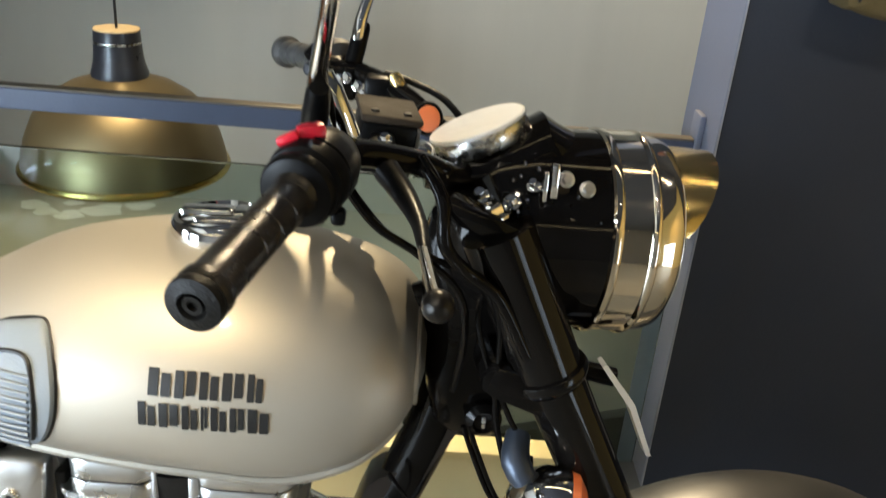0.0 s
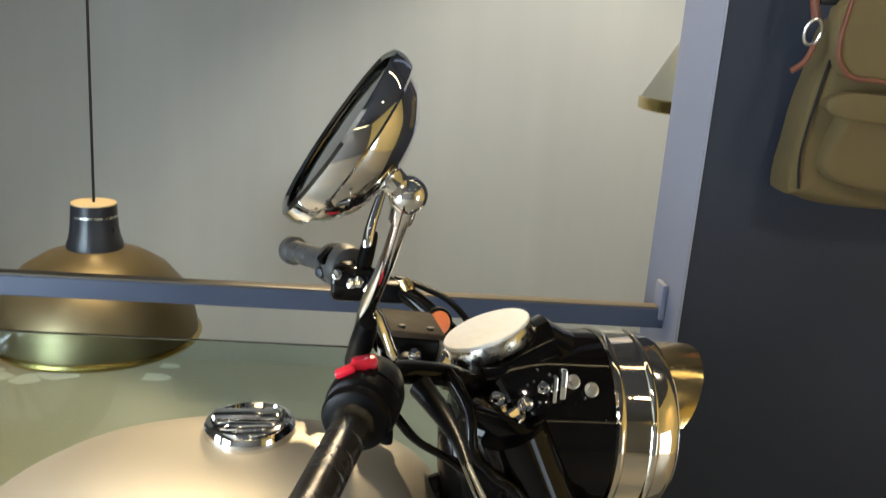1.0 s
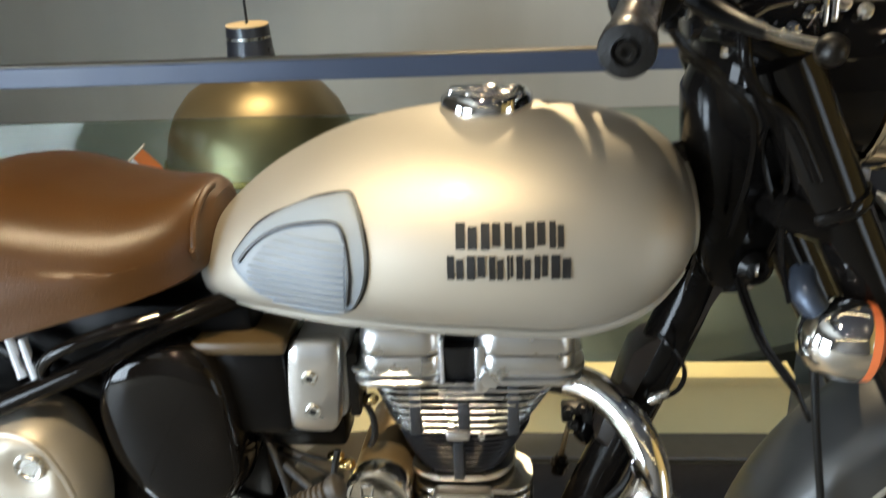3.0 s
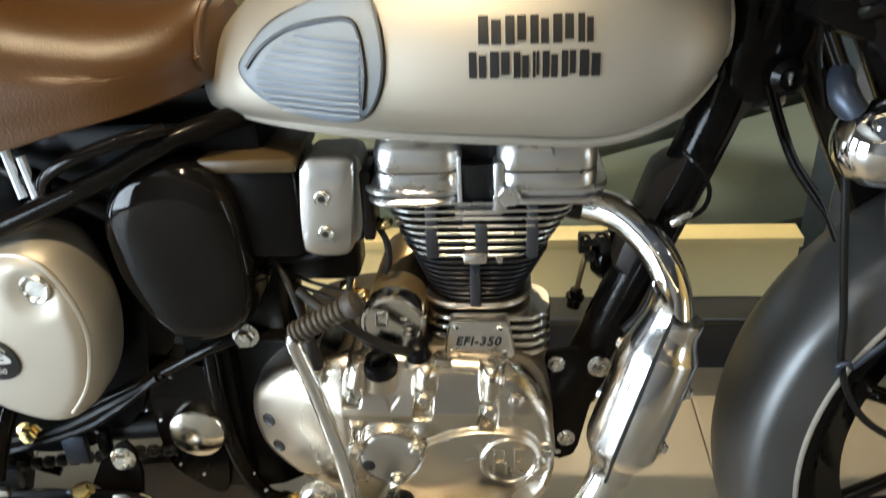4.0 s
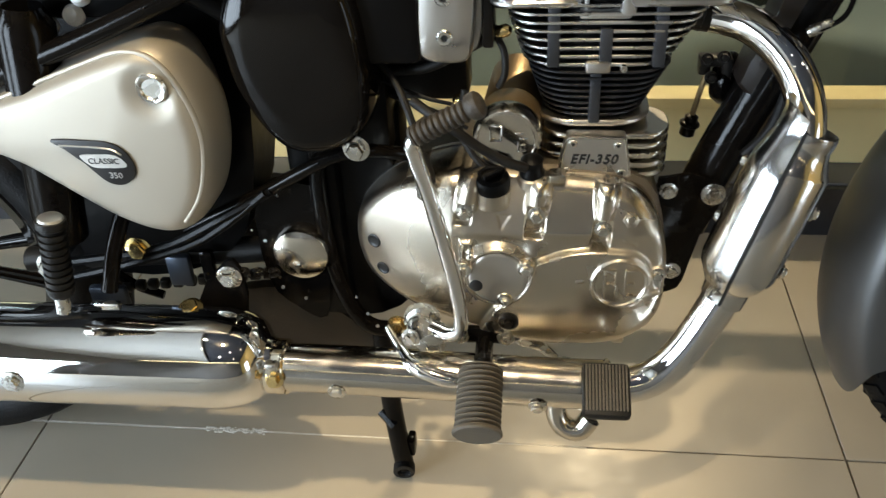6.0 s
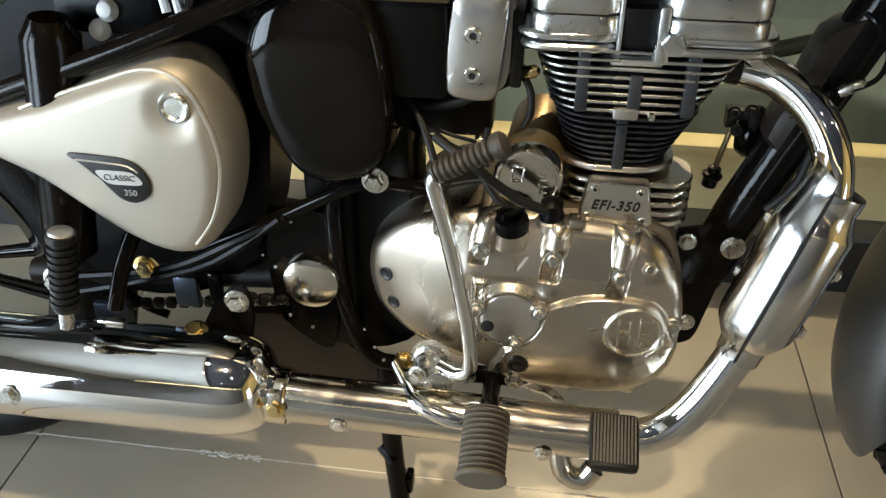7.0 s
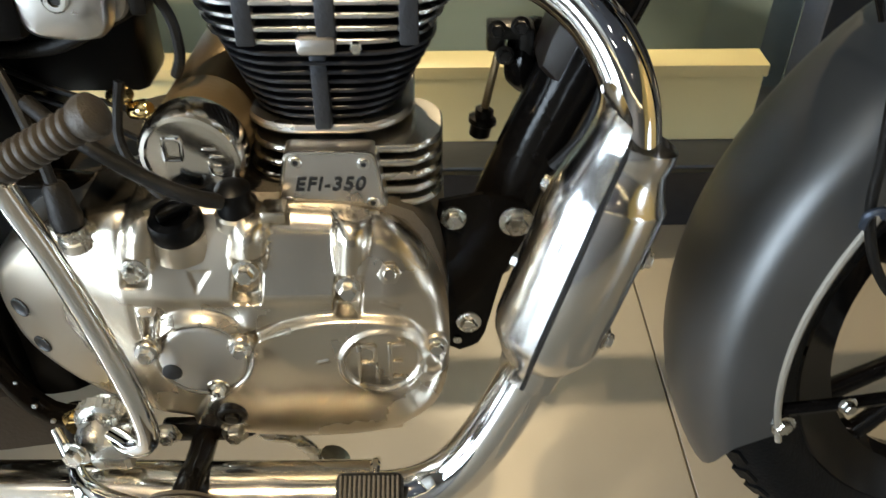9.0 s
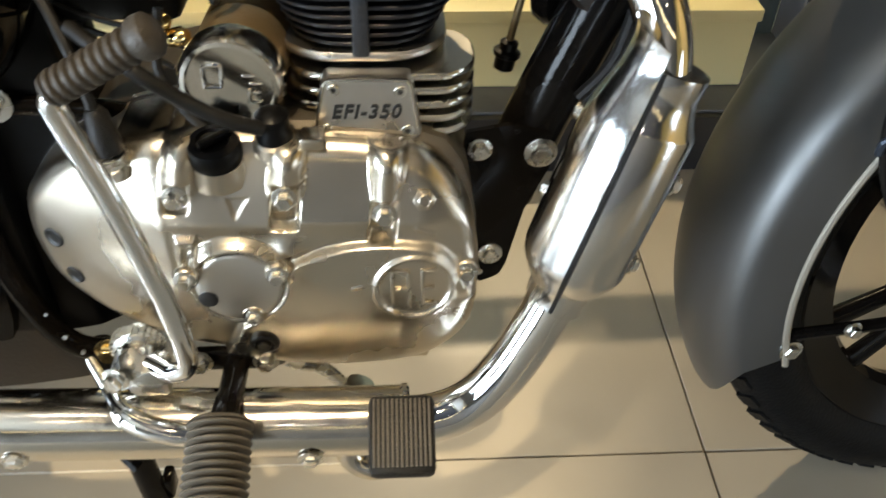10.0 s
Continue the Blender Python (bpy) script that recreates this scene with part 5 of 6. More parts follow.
part("shock_absorber", lathe([(0.012, 0), (0.03, 0.02), (0.03, 0.28), (0.02, 0.30)], along((-0.86, -0.12, 0.42), (0.15, 0, 1)), 20), FRAME, bike)
part("valve_block", box((-0.77, -0.06, 0.715), (0.12, 0.06, 0.05), 0.01), PLASTIC, bike)
for x, z in ((-0.812, 0.683), (-0.779, 0.695), (-0.766, 0.716)):
    part("terminal", lathe([(0.010, 0), (0.012, 0.008), (0.008, 0.016), (0.002, 0.018)], along((x, -0.085, z), (0, -1, 0.3)), 14), WHITE, bike)
for x, z in ((-0.705, 0.752), (-0.69, 0.745)):
    part("loom_band", tube([(x, -0.10, z + 0.02), (x + 0.012, -0.11, z - 0.028)], 0.005, 8, 1), WHITE, bike)
part("loom", tube([(-0.75, -0.08, 0.77), (-0.70, -0.095, 0.745), (-0.64, -0.10, 0.72), (-0.60, -0.09, 0.69)], 0.012, 10), PLASTIC, bike)
# dark plate added to stand for shade between silencer and engine
part("stand_bracket", plate([(-0.70, 0.300), (-0.62, 0.318), (-0.575, 0.300), (-0.505, 0.240), (-0.52, 0.215), (-0.69, 0.205)], [(1, -0.032), (1, -0.05)], 3), BROWNMETAL, bike, "dark brown plate put in for the shade below the swing arm")
part("chain_guard", plate([(-0.90, 0.40), (-0.70, 0.43), (-0.60, 0.42), (-0.56, 0.36), (-0.62, 0.33), (-0.90, 0.31)], [(1, 0.03), (1, 0.06)], 3), PLASTIC, bike)
part("under_tray", box((-0.56, 0.0, 0.42), (0.06, 0.10, 0.30), 0.01), PLASTIC, bike)
part("battery_tray", box((-0.50, 0.02, 0.565), (0.07, 0.09, 0.13), 0.01), PLASTIC, bike)
part("regulator_box", box((-0.428, 0.03, 0.600), (0.110, 0.06, 0.080), 0.010), PLASTIC, bike, "black box behind the starter motor")
part("electrics_box", box((-0.600, 0.0, 0.745), (0.300, 0.13, 0.085), 0.012), PLASTIC, bike, "black plastic box under the saddle")
part("rear_tray", box((-0.500, 0.03, 0.470), (0.085, 0.05, 0.16), 0.010), PLASTIC, bike)
part("breather_hose", tube([(-0.46, -0.04, 0.615), (-0.415, -0.05, 0.622), (-0.375, -0.05, 0.640), (-0.345, -0.045, 0.655), (-0.335, -0.04, 0.662)], 0.006, 10), RUBBER, bike)
part("breather_hose", tube([(-0.345, -0.05, 0.668), (-0.330, -0.055, 0.645), (-0.328, -0.055, 0.618), (-0.335, -0.05, 0.60)], 0.004, 8), RUBBER, bike)
part("sensor_wire", tube([(-0.47, -0.03, 0.60), (-0.42, -0.045, 0.585), (-0.385, -0.05, 0.578), (-0.36, -0.05, 0.565)], 0.0024, 8), RUBBER, bike)
part("sensor_wire", tube([(-0.46, -0.03, 0.58), (-0.41, -0.05, 0.572), (-0.37, -0.055, 0.552)], 0.0024, 8), RUBBER, bike)
for x, z in ((-0.384, 0.583), (-0.338, 0.660), (-0.372, 0.572)):
    part("wire_plug", lathe([(0.006, 0), (0.007, 0.004), (0.007, 0.014), (0.004, 0.018)], along((x, -0.05, z), (0.8, -0.3, 0.3)), 10), BRASS, bike)
for x, z, w, h, y, mt in ((-0.752, 0.350, 0.032, 0.046, -0.06, NAVYMETAL), (-0.712, 0.358, 0.018, 0.048, -0.06, FRAME), (-0.845, 0.322, 0.050, 0.034, -0.085, NAVYMETAL)):
    part("guard_plate", box((x, y, z), (w, 0.012, h), 0.004, None), mt, bike, "dark blue-grey metal guard")
part("exhaust_clip", box((-0.823, -0.150, 0.332), (0.026, 0.016, 0.014), 0.004), CHROME_WORN, bike)
part("exhaust_clip", box((-0.815, -0.140, 0.350), (0.034, 0.010, 0.010), 0.003), STEEL, bike)
part("brake_rod", tube([(-0.90, -0.105, 0.360), (-0.844, -0.105, 0.374), (-0.77, -0.105, 0.396), (-0.689, -0.10, 0.425), (-0.605, -0.095, 0.487)], 0.0055, 8, 3), PLASTIC, bike)
part("brake_rod", tube([(-0.851, -0.05, 0.335), (-0.82, -0.05, 0.312), (-0.79, -0.05, 0.300)], 0.006, 8, 3), FRAME, bike)
part("rod_nut", bolt((-0.777, -0.100, 0.408), 0.012, 0.010), BRASS, bike)
for x, z, y, r in ((-0.452, 0.638, -0.06, 0.006), (-0.448, 0.610, -0.06, 0.003), (-0.625, 0.405, -0.07, 0.004), (-0.612, 0.335, -0.07, 0.005), (-0.585, 0.318, -0.07, 0.004), (-0.640, 0.420, -0.07, 0.003), (-0.60, 0.47, -0.07, 0.004), (-0.50, 0.312, -0.09, 0.005), (-0.49, 0.292, -0.09, 0.004), (-0.515, 0.33, -0.08, 0.004)):
    part("small_bolt", bolt((x, y, z), r * 0.55, r, (0, -1, 0.4), None, False), STEEL, bike)
for x in (-0.66, -0.64, -0.62):
    part("spring_coil", tube([(x + 0.006 * math.cos(a), -0.075 + 0.006 * math.sin(a), 0.352 + 0.0012 * a) for a in np.linspace(0, 12, 30)], 0.0018, 6, 1), DARKMETAL, bike)
for k in range(14):
    x = -0.87 + 0.018 * k
    part("chain_link", box((x, -0.055, 0.312 + 0.0025 * k), (0.014, 0.012, 0.014), 0.003), DARKMETAL, bike)

part("gearbox_shield", plate([(-0.575, 0.500), (-0.470, 0.500), (-0.440, 0.400), (-0.450, 0.300), (-0.520, 0.262), (-0.570, 0.300)], [(1, -0.030), (1, -0.022)], 3), PLASTIC, bike, "black shield behind the gearbox")
# rear wheel under the saddle
RAX = along((-1.180, 0, 0.318), (0, -1, 0))
part("rear_tyre", lathe([(0.232, -0.034), (0.250, -0.050), (0.275, -0.054), (0.297, -0.044), (0.310, -0.024), (0.314, 0.0), (0.310, 0.024), (0.297, 0.044), (0.275, 0.054), (0.250, 0.050), (0.232, 0.034), (0.226, 0.0), (0.232, -0.034)], RAX, 64, cap=False), TYRE, bike, "black rear tyre")
rrim = part("rear_rim", lathe([(0.234, -0.036), (0.238, -0.034), (0.230, -0.026), (0.205, -0.016), (0.200, 0.0), (0.205, 0.016), (0.230, 0.026), (0.238, 0.034), (0.234, 0.036), (0.196, 0.014), (0.190, 0.0), (0.196, -0.014), (0.234, -0.036)], RAX, 56, cap=False), GLOSS, bike, "gloss black rear rim")
for k in range(10):
    a = radians(18 + 36 * k + (7 if k % 2 else -7))
    d = Vector((math.cos(a), math.sin(a), 0))
    part("spoke", tube([RAX @ (d * 0.04), RAX @ (d * 0.12), RAX @ (d * 0.205)], [0.013, 0.009, 0.012], 10, 3), GLOSS, rrim)
part("hub", lathe([(0.050, -0.06), (0.056, -0.03), (0.045, 0), (0.056, 0.03), (0.050, 0.06)], RAX, 28), GLOSS, rrim)
rings = []
for k in range(29):
    a = radians(78 + 92 * k / 28)
    prof = [(0.322 + 0.046 * math.cos(radians(b)) ** 0.8, -0.078 * math.sin(radians(b))) for b in np.linspace(-88, 88, 13)]
    rings.append([(-1.180 + r * math.cos(a), h, 0.335 + r * math.sin(a)) for r, h in prof + [(r - 0.004, h * 0.95) for r, h in prof[::-1]]])
part("rear_mudguard", loft(rings), FENDER, bike, "matt grey rear mudguard")

# ---- steering: everything here turns a little to the left about the steering axis ----
AXIS_P, AXIS_D = Vector((0.045, 0, 1.022)), Vector((-0.40, 0, 0.917)).normalized()
TURNED = Matrix.Translation(AXIS_P) @ Matrix.Rotation(radians(7.0), 4, AXIS_D) @ Matrix.Translation(-AXIS_P)


def turned(name, bm, material, parent=bike, label="", **kw):
    bm.transform(TURNED)
    return part(name, bm, material, parent, label, **kw)


AX = Vector((0.425, 0, 0.322))
AXLE = along(AX, (0, -1, 0))
tyre = turned("front_tyre", lathe([(0.245, -0.030), (0.262, -0.042), (0.285, -0.046), (0.305, -0.040), (0.318, -0.022), (0.322, 0.0), (0.318, 0.022), (0.305, 0.040), (0.285, 0.046), (0.262, 0.042), (0.245, 0.030), (0.240, 0.0), (0.245, -0.030)], AXLE, 72, cap=False), TYRE, bike, "black treaded front tyre")
bm = bmesh.new()
for k in range(60):
    a = 2 * math.pi * k / 60
    for s in (-1, 1):
        m = AXLE @ Matrix.Rotation(a + 0.03 * s, 4, "Z") @ Matrix.Translation((0.3135, 0, 0.026 * s)) @ pose(0, 0, 0, 18 * s, 32 * s * -1, 0)
        box((0, 0, 0), (0.008, 0.017, 0.022), 0, m, bm)
tagged(turned("tread_block", bm, TYRE, tyre, flat=True), kind="stuff")
rim = turned("front_rim", lathe([(0.246, -0.034), (0.250, -0.032), (0.244, -0.026), (0.225, -0.020), (0.215, 0.0), (0.225, 0.020), (0.244, 0.026), (0.250, 0.032), (0.246, 0.034), (0.206, 0.016), (0.200, 0.0), (0.206, -0.016), (0.246, -0.034)], AXLE, 64, cap=False), GLOSS, bike, "gloss black alloy rim")
for k in range(10):
    a = radians(18 + 36 * k + (7 if k % 2 else -7))
    d = Vector((math.cos(a), math.sin(a), 0))
    turned("spoke", tube([AXLE @ (d * 0.04), AXLE @ (d * 0.12), AXLE @ (d * 0.215)], [0.013, 0.009, 0.012], 10, 3), GLOSS, rim)
turned("hub", lathe([(0.045, -0.05), (0.05, -0.03), (0.04, 0), (0.05, 0.03), (0.045, 0.05)], AXLE, 28), GLOSS, rim)
turned("brake_disc", lathe([(0.05, 0.056), (0.14, 0.056), (0.14, 0.060), (0.05, 0.060)], AXLE, 48), STEEL, rim)
# front mudguard
rings = []
for k in range(41):
    prof = []
    for j in range(15):
        b = radians(-90 + 180 / 14 * j)
        r = 0.318 + 0.042 * math.cos(b) ** 0.8 - (0.028 if j in (0, 14) else 0)
        h = -0.072 * math.sin(b)
        a = radians(60 + (207.5 - 11 * (abs(h) / 0.072) ** 2.6 - 60) * k / 40)
        prof.append((r, h, a))
    inner = [(r - 0.004 if 0 < i < 14 else r, h * 0.95, a) for i, (r, h, a) in enumerate(prof)][::-1]
    rings.append([(AX.x + r * math.cos(a), h, AX.z + 0.022 + r * math.sin(a)) for r, h, a in prof + inner])
mud = turned("front_mudguard", loft(rings), FENDER, bike, "matt grey front mudguard")
turned("mudguard_lip", tube([(AX.x + 0.291 * math.cos(radians(a)), -0.073, AX.z + 0.022 + 0.291 * math.sin(radians(a))) for a in range(70, 200, 8)], 0.0034, 8, 2), TANK, mud, "bright rolled edge")
part("speed_cable", tube([(0.125, -0.085, 0.800), (0.134, -0.095, 0.720), (0.1433, -0.100, 0.647), (0.1571, -0.100, 0.5656), (0.1645, -0.100, 0.5091), (0.1861, -0.100, 0.4561), (0.2246, -0.095, 0.4145), (0.300, -0.080, 0.370)], 0.0042, 10), RUBBER, bike, "black speedometer cable")
part("cable_clip", tube([(0.1600, -0.104, 0.500), (0.1590, -0.107, 0.512), (0.1680, -0.108, 0.517), (0.1740, -0.106, 0.510), (0.1900, -0.104, 0.525), (0.2150, -0.098, 0.545)], 0.0034, 8, 3), NAVYMETAL, bike, "bent metal cable clip")
turned("mudguard_bolt", bolt((0.149, -0.072, 0.272), 0.008, 0.006), STEEL, mud)
turned("mudguard_stay", tube([(0.145, -0.070, 0.290), (0.25, -0.082, 0.305), (0.42, -0.085, 0.322)], 0.006, 8, 3), FRAME, mud)
turned("stay_bolt", bolt((0.196, -0.083, 0.302), 0.006, 0.008), STEEL, mud)
# forks, yokes, nacelle
for s in (-1, 1):
    f = turned("fork_leg", tube([(0.059, 0.095 * s, 1.030), (0.121, 0.095 * s, 0.895)], 0.033, 26, 1), GLOSS, bike, "black enamelled fork cover")
    turned("fork_ring", lathe([(0.033, 0), (0.0365, 0.002), (0.0378, 0.007), (0.0365, 0.012), (0.031, 0.018)], along((0.118, 0.095 * s, 0.902), (0.42, 0, -0.91)), 28), GLOSS, f)
    turned("fork_slider", tube([(0.124, 0.095 * s, 0.890), (0.298, 0.095 * s, 0.54), (0.405, 0.095 * s, 0.30)], [0.030, 0.027, 0.027], 22, 3), GLOSS, f)
    turned("fork_cap", bolt((0.054, 0.095 * s, 1.042), 0.012, 0.012, (-0.39, 0, 0.92)), CHROME, f)
turned("top_yoke", box((0.045, 0, 1.040), (0.080, 0.235, 0.022), 0.008, Matrix.Translation((0.045, 0, 1.04)) @ pose(0, 0, 0, 0, 23, 0) @ Matrix.Translation((-0.045, 0, -1.04))), GLOSS, bike)
turned("bottom_yoke", box((0.100, 0, 0.880), (0.085, 0.235, 0.036), 0.012, Matrix.Translation((0.100, 0, 0.88)) @ pose(0, 0, 0, 0, 23, 0) @ Matrix.Translation((-0.100, 0, -0.88))), FRAME, bike)
turned("steering_stem", tube([(0.045, 0, 1.022), (0.105, 0, 0.885)], 0.03, 20, 1), FRAME, bike)
HEAD = along((0.052, 0, 1.009), (1, 0, -0.03))
nac = turned("headlamp_nacelle", lathe([(0.030, -0.035), (0.062, -0.020), (0.084, 0.010), (0.094, 0.045), (0.097, 0.085), (0.098, 0.112)], HEAD, 44), GLOSS, bike, "gloss black headlamp nacelle")
bm = loft([[HEAD @ Vector((0, 0, 0)) + Vector((x, w * math.cos(a), z + h * math.sin(a))) for a in (2 * math.pi * k / 24 for k in range(24))] for x, w, z, h in ((-0.050, 0.030, 0.045, 0.012), (-0.040, 0.045, 0.050, 0.018), (0.0, 0.050, 0.056, 0.022), (0.04, 0.052, 0.070, 0.030), (0.058, 0.052, 0.080, 0.030), (0.075, 0.050, 0.066, 0.034), (0.10, 0.045, 0.055, 0.035))])
turned("nacelle_top", bm, GLOSS, nac)
RIMP = [(0.0985, 0.110), (0.101, 0.112), (0.1015, 0.116), (0.100, 0.119), (0.099, 0.120), (0.099, 0.146), (0.101, 0.148), (0.1015, 0.151), (0.100, 0.154), (0.098, 0.155), (0.0965, 0.168), (0.093, 0.177), (0.087, 0.181)]
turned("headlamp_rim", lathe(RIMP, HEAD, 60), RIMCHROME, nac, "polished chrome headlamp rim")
turned("headlamp_lens", lathe([(0.0875, 0.177), (0.087, 0.1815), (0.06, 0.194), (0.03, 0.200), (0.002, 0.202)], HEAD, 48), LENS, nac, "clear domed headlamp lens")
# visor: a peaked half ring above the lens
rings = []
for k in range(25):
    a = radians(-78 + 156 * k / 24)
    reach = 0.046 * max(0.02, math.cos(a * 1.12)) ** 0.7
    y, z = math.sin(a), math.cos(a)
    rows = [(0.083, 0.165), (0.083, 0.180), (0.0825, 0.180 + reach * 0.5), (0.081, 0.182 + reach), (0.0795, 0.182 + reach), (0.0805, 0.180 + reach * 0.5), (0.081, 0.170)]
    rings.append([HEAD @ Vector((0, 0, 0)) + Vector((h, r * y, r * z)) for r, h in rows])
# the peak's golden sheen is put into the metal's colour
turned("headlamp_visor", loft(rings), BRASS, nac, "chrome headlamp peak, brassy sheen put into its colour")
for s in (-1, 1):
    turned("rim_screw", lathe([(0.006, 0), (0.007, 0.006), (0.004, 0.012)], HEAD @ along((0.100, 0.012 * s, 0.115 if s < 0 else 0.150), (1, 0, 0)), 12), CHROME, nac)
# two pale studs modelled for reflections in the gloss nacelle
for dx, dz in ((0.066, 0.066), (0.086, 0.058)):
    turned("nacelle_bolt", bolt(HEAD @ Vector((0, 0, 0)) + Vector((dx, -0.082, dz)), 0.0050, 0.007, (0, -1, 0.4)), CAPALU, nac)
# speedometer under a white protective film
SPD = along((0.054, 0.002, 1.091), (-0.40, -0.02, 0.92))
spd = turned("speedometer", lathe([(0.044, -0.006), (0.047, 0.0), (0.0475, 0.010), (0.046, 0.0135), (0.044, 0.014)], SPD, 40), STEEL, bike, "speedometer covered with white protective film")
turned("dial_film", lathe([(0.0470, 0.012), (0.0475, 0.0145), (0.046, 0.016), (0.002, 0.0165)], SPD, 40), WHITE, spd, "white protective film")
turned("ignition_switch", lathe([(0.016, 0), (0.017, 0.012), (0.012, 0.020), (0.004, 0.021)], along((-0.005, -0.035, 1.070), (-0.4, -0.1, 0.92)), 22), CHROME, bike)
for x, y, z, r in ((0.012, -0.055, 1.065, 0.010), (0.045, -0.078, 1.055, 0.009), (0.072, -0.085, 1.052, 0.009), (0.03, -0.082, 1.040, 0.008), (0.085, -0.092, 1.02, 0.007), (0.02, -0.07, 1.035, 0.007), (0.055, -0.09, 1.02, 0.007), (0.092, -0.075, 1.065, 0.007)):
    turned("yoke_bolt", bolt((x, y, z), r * 0.62, 0.008, (-0.3, -0.5, 0.8)), CHROME, bike)
# chrome strips that draw a bright reflection on the nacelle
turned("nacelle_strap", box((0.106, -0.088, 1.075), (0.007, 0.010, 0.030), 0.002), CHROME, bike)
turned("nacelle_strap", box((0.098, -0.088, 1.070), (0.004, 0.010, 0.026), 0.001), CHROME, bike)
# scattered chrome specks, shaped in place of small glints
for x, z, r in ((0.127, 1.062, 0.0030), (0.150, 1.040, 0.003), (0.090, 1.086, 0.003), (0.078, 1.090, 0.003), (0.069, 1.075, 0.0028), (0.075, 1.079, 0.0026), (0.068, 1.053, 0.0045), (0.060, 1.035, 0.005), (0.038, 1.036, 0.0034), (0.047, 1.044, 0.003), (0.076, 1.047, 0.0036), (0.083, 1.058, 0.003), (0.052, 1.060, 0.003)):
    turned("clip_screw", lathe([(r * 0.6, 0), (r * 0.6, 0.004), (r * 0.35, 0.006)], along((x, -0.094, z), (-0.2, -1, 0.4)), 10), CHROME, bike)
# handlebar
BAR = [(-0.103, -0.372, 1.0905), (-0.075, -0.235, 1.112), (-0.055, -0.170, 1.115), (-0.005, -0.110, 1.095), (0.030, -0.065, 1.072), (0.035, 0, 1.068), (0.020, 0.065, 1.075), (-0.030, 0.115, 1.105), (-0.097, 0.188, 1.115), (-0.193, 0.345, 1.101)]
# black all over: the dark that the bar reflects, as its colour
bar = part("handlebar", tube(BAR, 0.011, 14, 6), GLOSS, bike, "handlebar, its dark reflections painted as gloss black")
ga, gb2 = Vector((-0.104, -0.376, 1.090)), Vector((-0.072, -0.232, 1.112))
gd = (gb2 - ga).normalized()
prof = [(0.010, -0.004), (0.0160, -0.003), (0.0166, 0.0), (0.0166, 0.006), (0.0148, 0.009)]
for k in range(4):
    z = 0.030 + 0.022 * k
    prof += [(0.0146, z), (0.0146, z + 0.018), (0.0138, z + 0.019), (0.0138, z + 0.021)]
prof += [(0.016, 0.122), (0.018, 0.130), (0.018, 0.140)]
grip = part("throttle_grip", lathe(prof, along(ga, gd), 26), GRIPRUB, bike, "ribbed dark rubber throttle grip")
part("bar_end", lathe([(0.0158, -0.003), (0.0168, -0.006), (0.0160, -0.010), (0.0085, -0.0115), (0.007, -0.007)], along(ga, gd), 28), RUBBER, grip, "black rubber bar end")
part("bar_end_bolt", lathe([(0.0062, -0.008), (0.0058, -0.0105), (0.0032, -0.0105), (0.003, -0.008)], along(ga, gd), 14), DARKMETAL, grip)
sw = part("switch_housing", lathe([(0.019, 0.124), (0.0245, 0.126), (0.0262, 0.129), (0.0262, 0.134), (0.0235, 0.136), (0.0235, 0.139), (0.0270, 0.141), (0.0285, 0.146), (0.0285, 0.153), (0.0272, 0.154), (0.0272, 0.156), (0.0285, 0.157), (0.0280, 0.172), (0.0240, 0.188), (0.018, 0.194)], along(ga, gd), 36), PLASTIC, bike, "black switch housing with a red stop switch")
sp = ga + gd * 0.158
part("stop_switch", box((0, 0, 0), (0.014, 0.020, 0.011), 0.004, along(sp + Vector((-0.002, 0, 0.030)), (-0.15, 0, 1)) @ pose(0, 0, 0, 0, 0, 15)), RED, sw, "red engine stop switch")
part("stop_switch_tip", box((0, 0, 0), (0.010, 0.016, 0.006), 0.002, along(sp + Vector((-0.016, -0.008, 0.026)), (-0.5, 0, 1))), RED, sw)
part("start_button", box((0, 0, 0), (0.022, 0.024, 0.018), 0.004, along(sp + Vector((-0.017, -0.004, -0.020)), (-1, 0, -0.3))), PLASTIC, sw)
for dx in (-0.012, 0.004, 0.018):
    part("housing_tooth", box((0, 0, 0), (0.010, 0.012, 0.012), 0.003, Matrix.Translation(sp + Vector((dx, 0.0, -0.029)))), PLASTIC, sw)
RESM = Matrix.Translation((-0.034, -0.048, 1.107)) @ pose(0, 0, 0, 5, 6, 12)
res = part("brake_reservoir", box((0, 0, -0.0115), (0.050, 0.056, 0.047), 0.005, RESM), PLASTIC, bike, "black square brake fluid reservoir")
part("reservoir_lid", box((0, 0, 0.0155), (0.054, 0.060, 0.007), 0.0025, RESM), MATTEBROWN, res, "dull brown metal lid")
part("reservoir_trim", box((0.0245, -0.0275, -0.0115), (0.0024, 0.0024, 0.044), 0.0, RESM), SATIN, res)
for dx in (-0.014, 0.014):
    part("lid_screw", bolt(RESM @ Vector((dx, -0.018, 0.0188)), 0.0026, 0.0016, (0, 0, 1)), DARKMETAL, res)
part("mirror_mount", lathe([(0.0075, 0), (0.0092, 0.003), (0.0092, 0.040), (0.0075, 0.044), (0.0065, 0.052)], along((-0.0530, -0.158, 1.1230), (-0.42, -0.04, 1)), 18), CHROME, bike, "short chrome clamp post")
part("reservoir_clamp", box((-0.034, -0.092, 1.098), (0.022, 0.034, 0.024), 0.005), PLASTIC, bike)
part("clamp_bolt", bolt((-0.030, -0.108, 1.111), 0.0042, 0.006, (-0.1, -0.5, 1)), CHROME, bike)
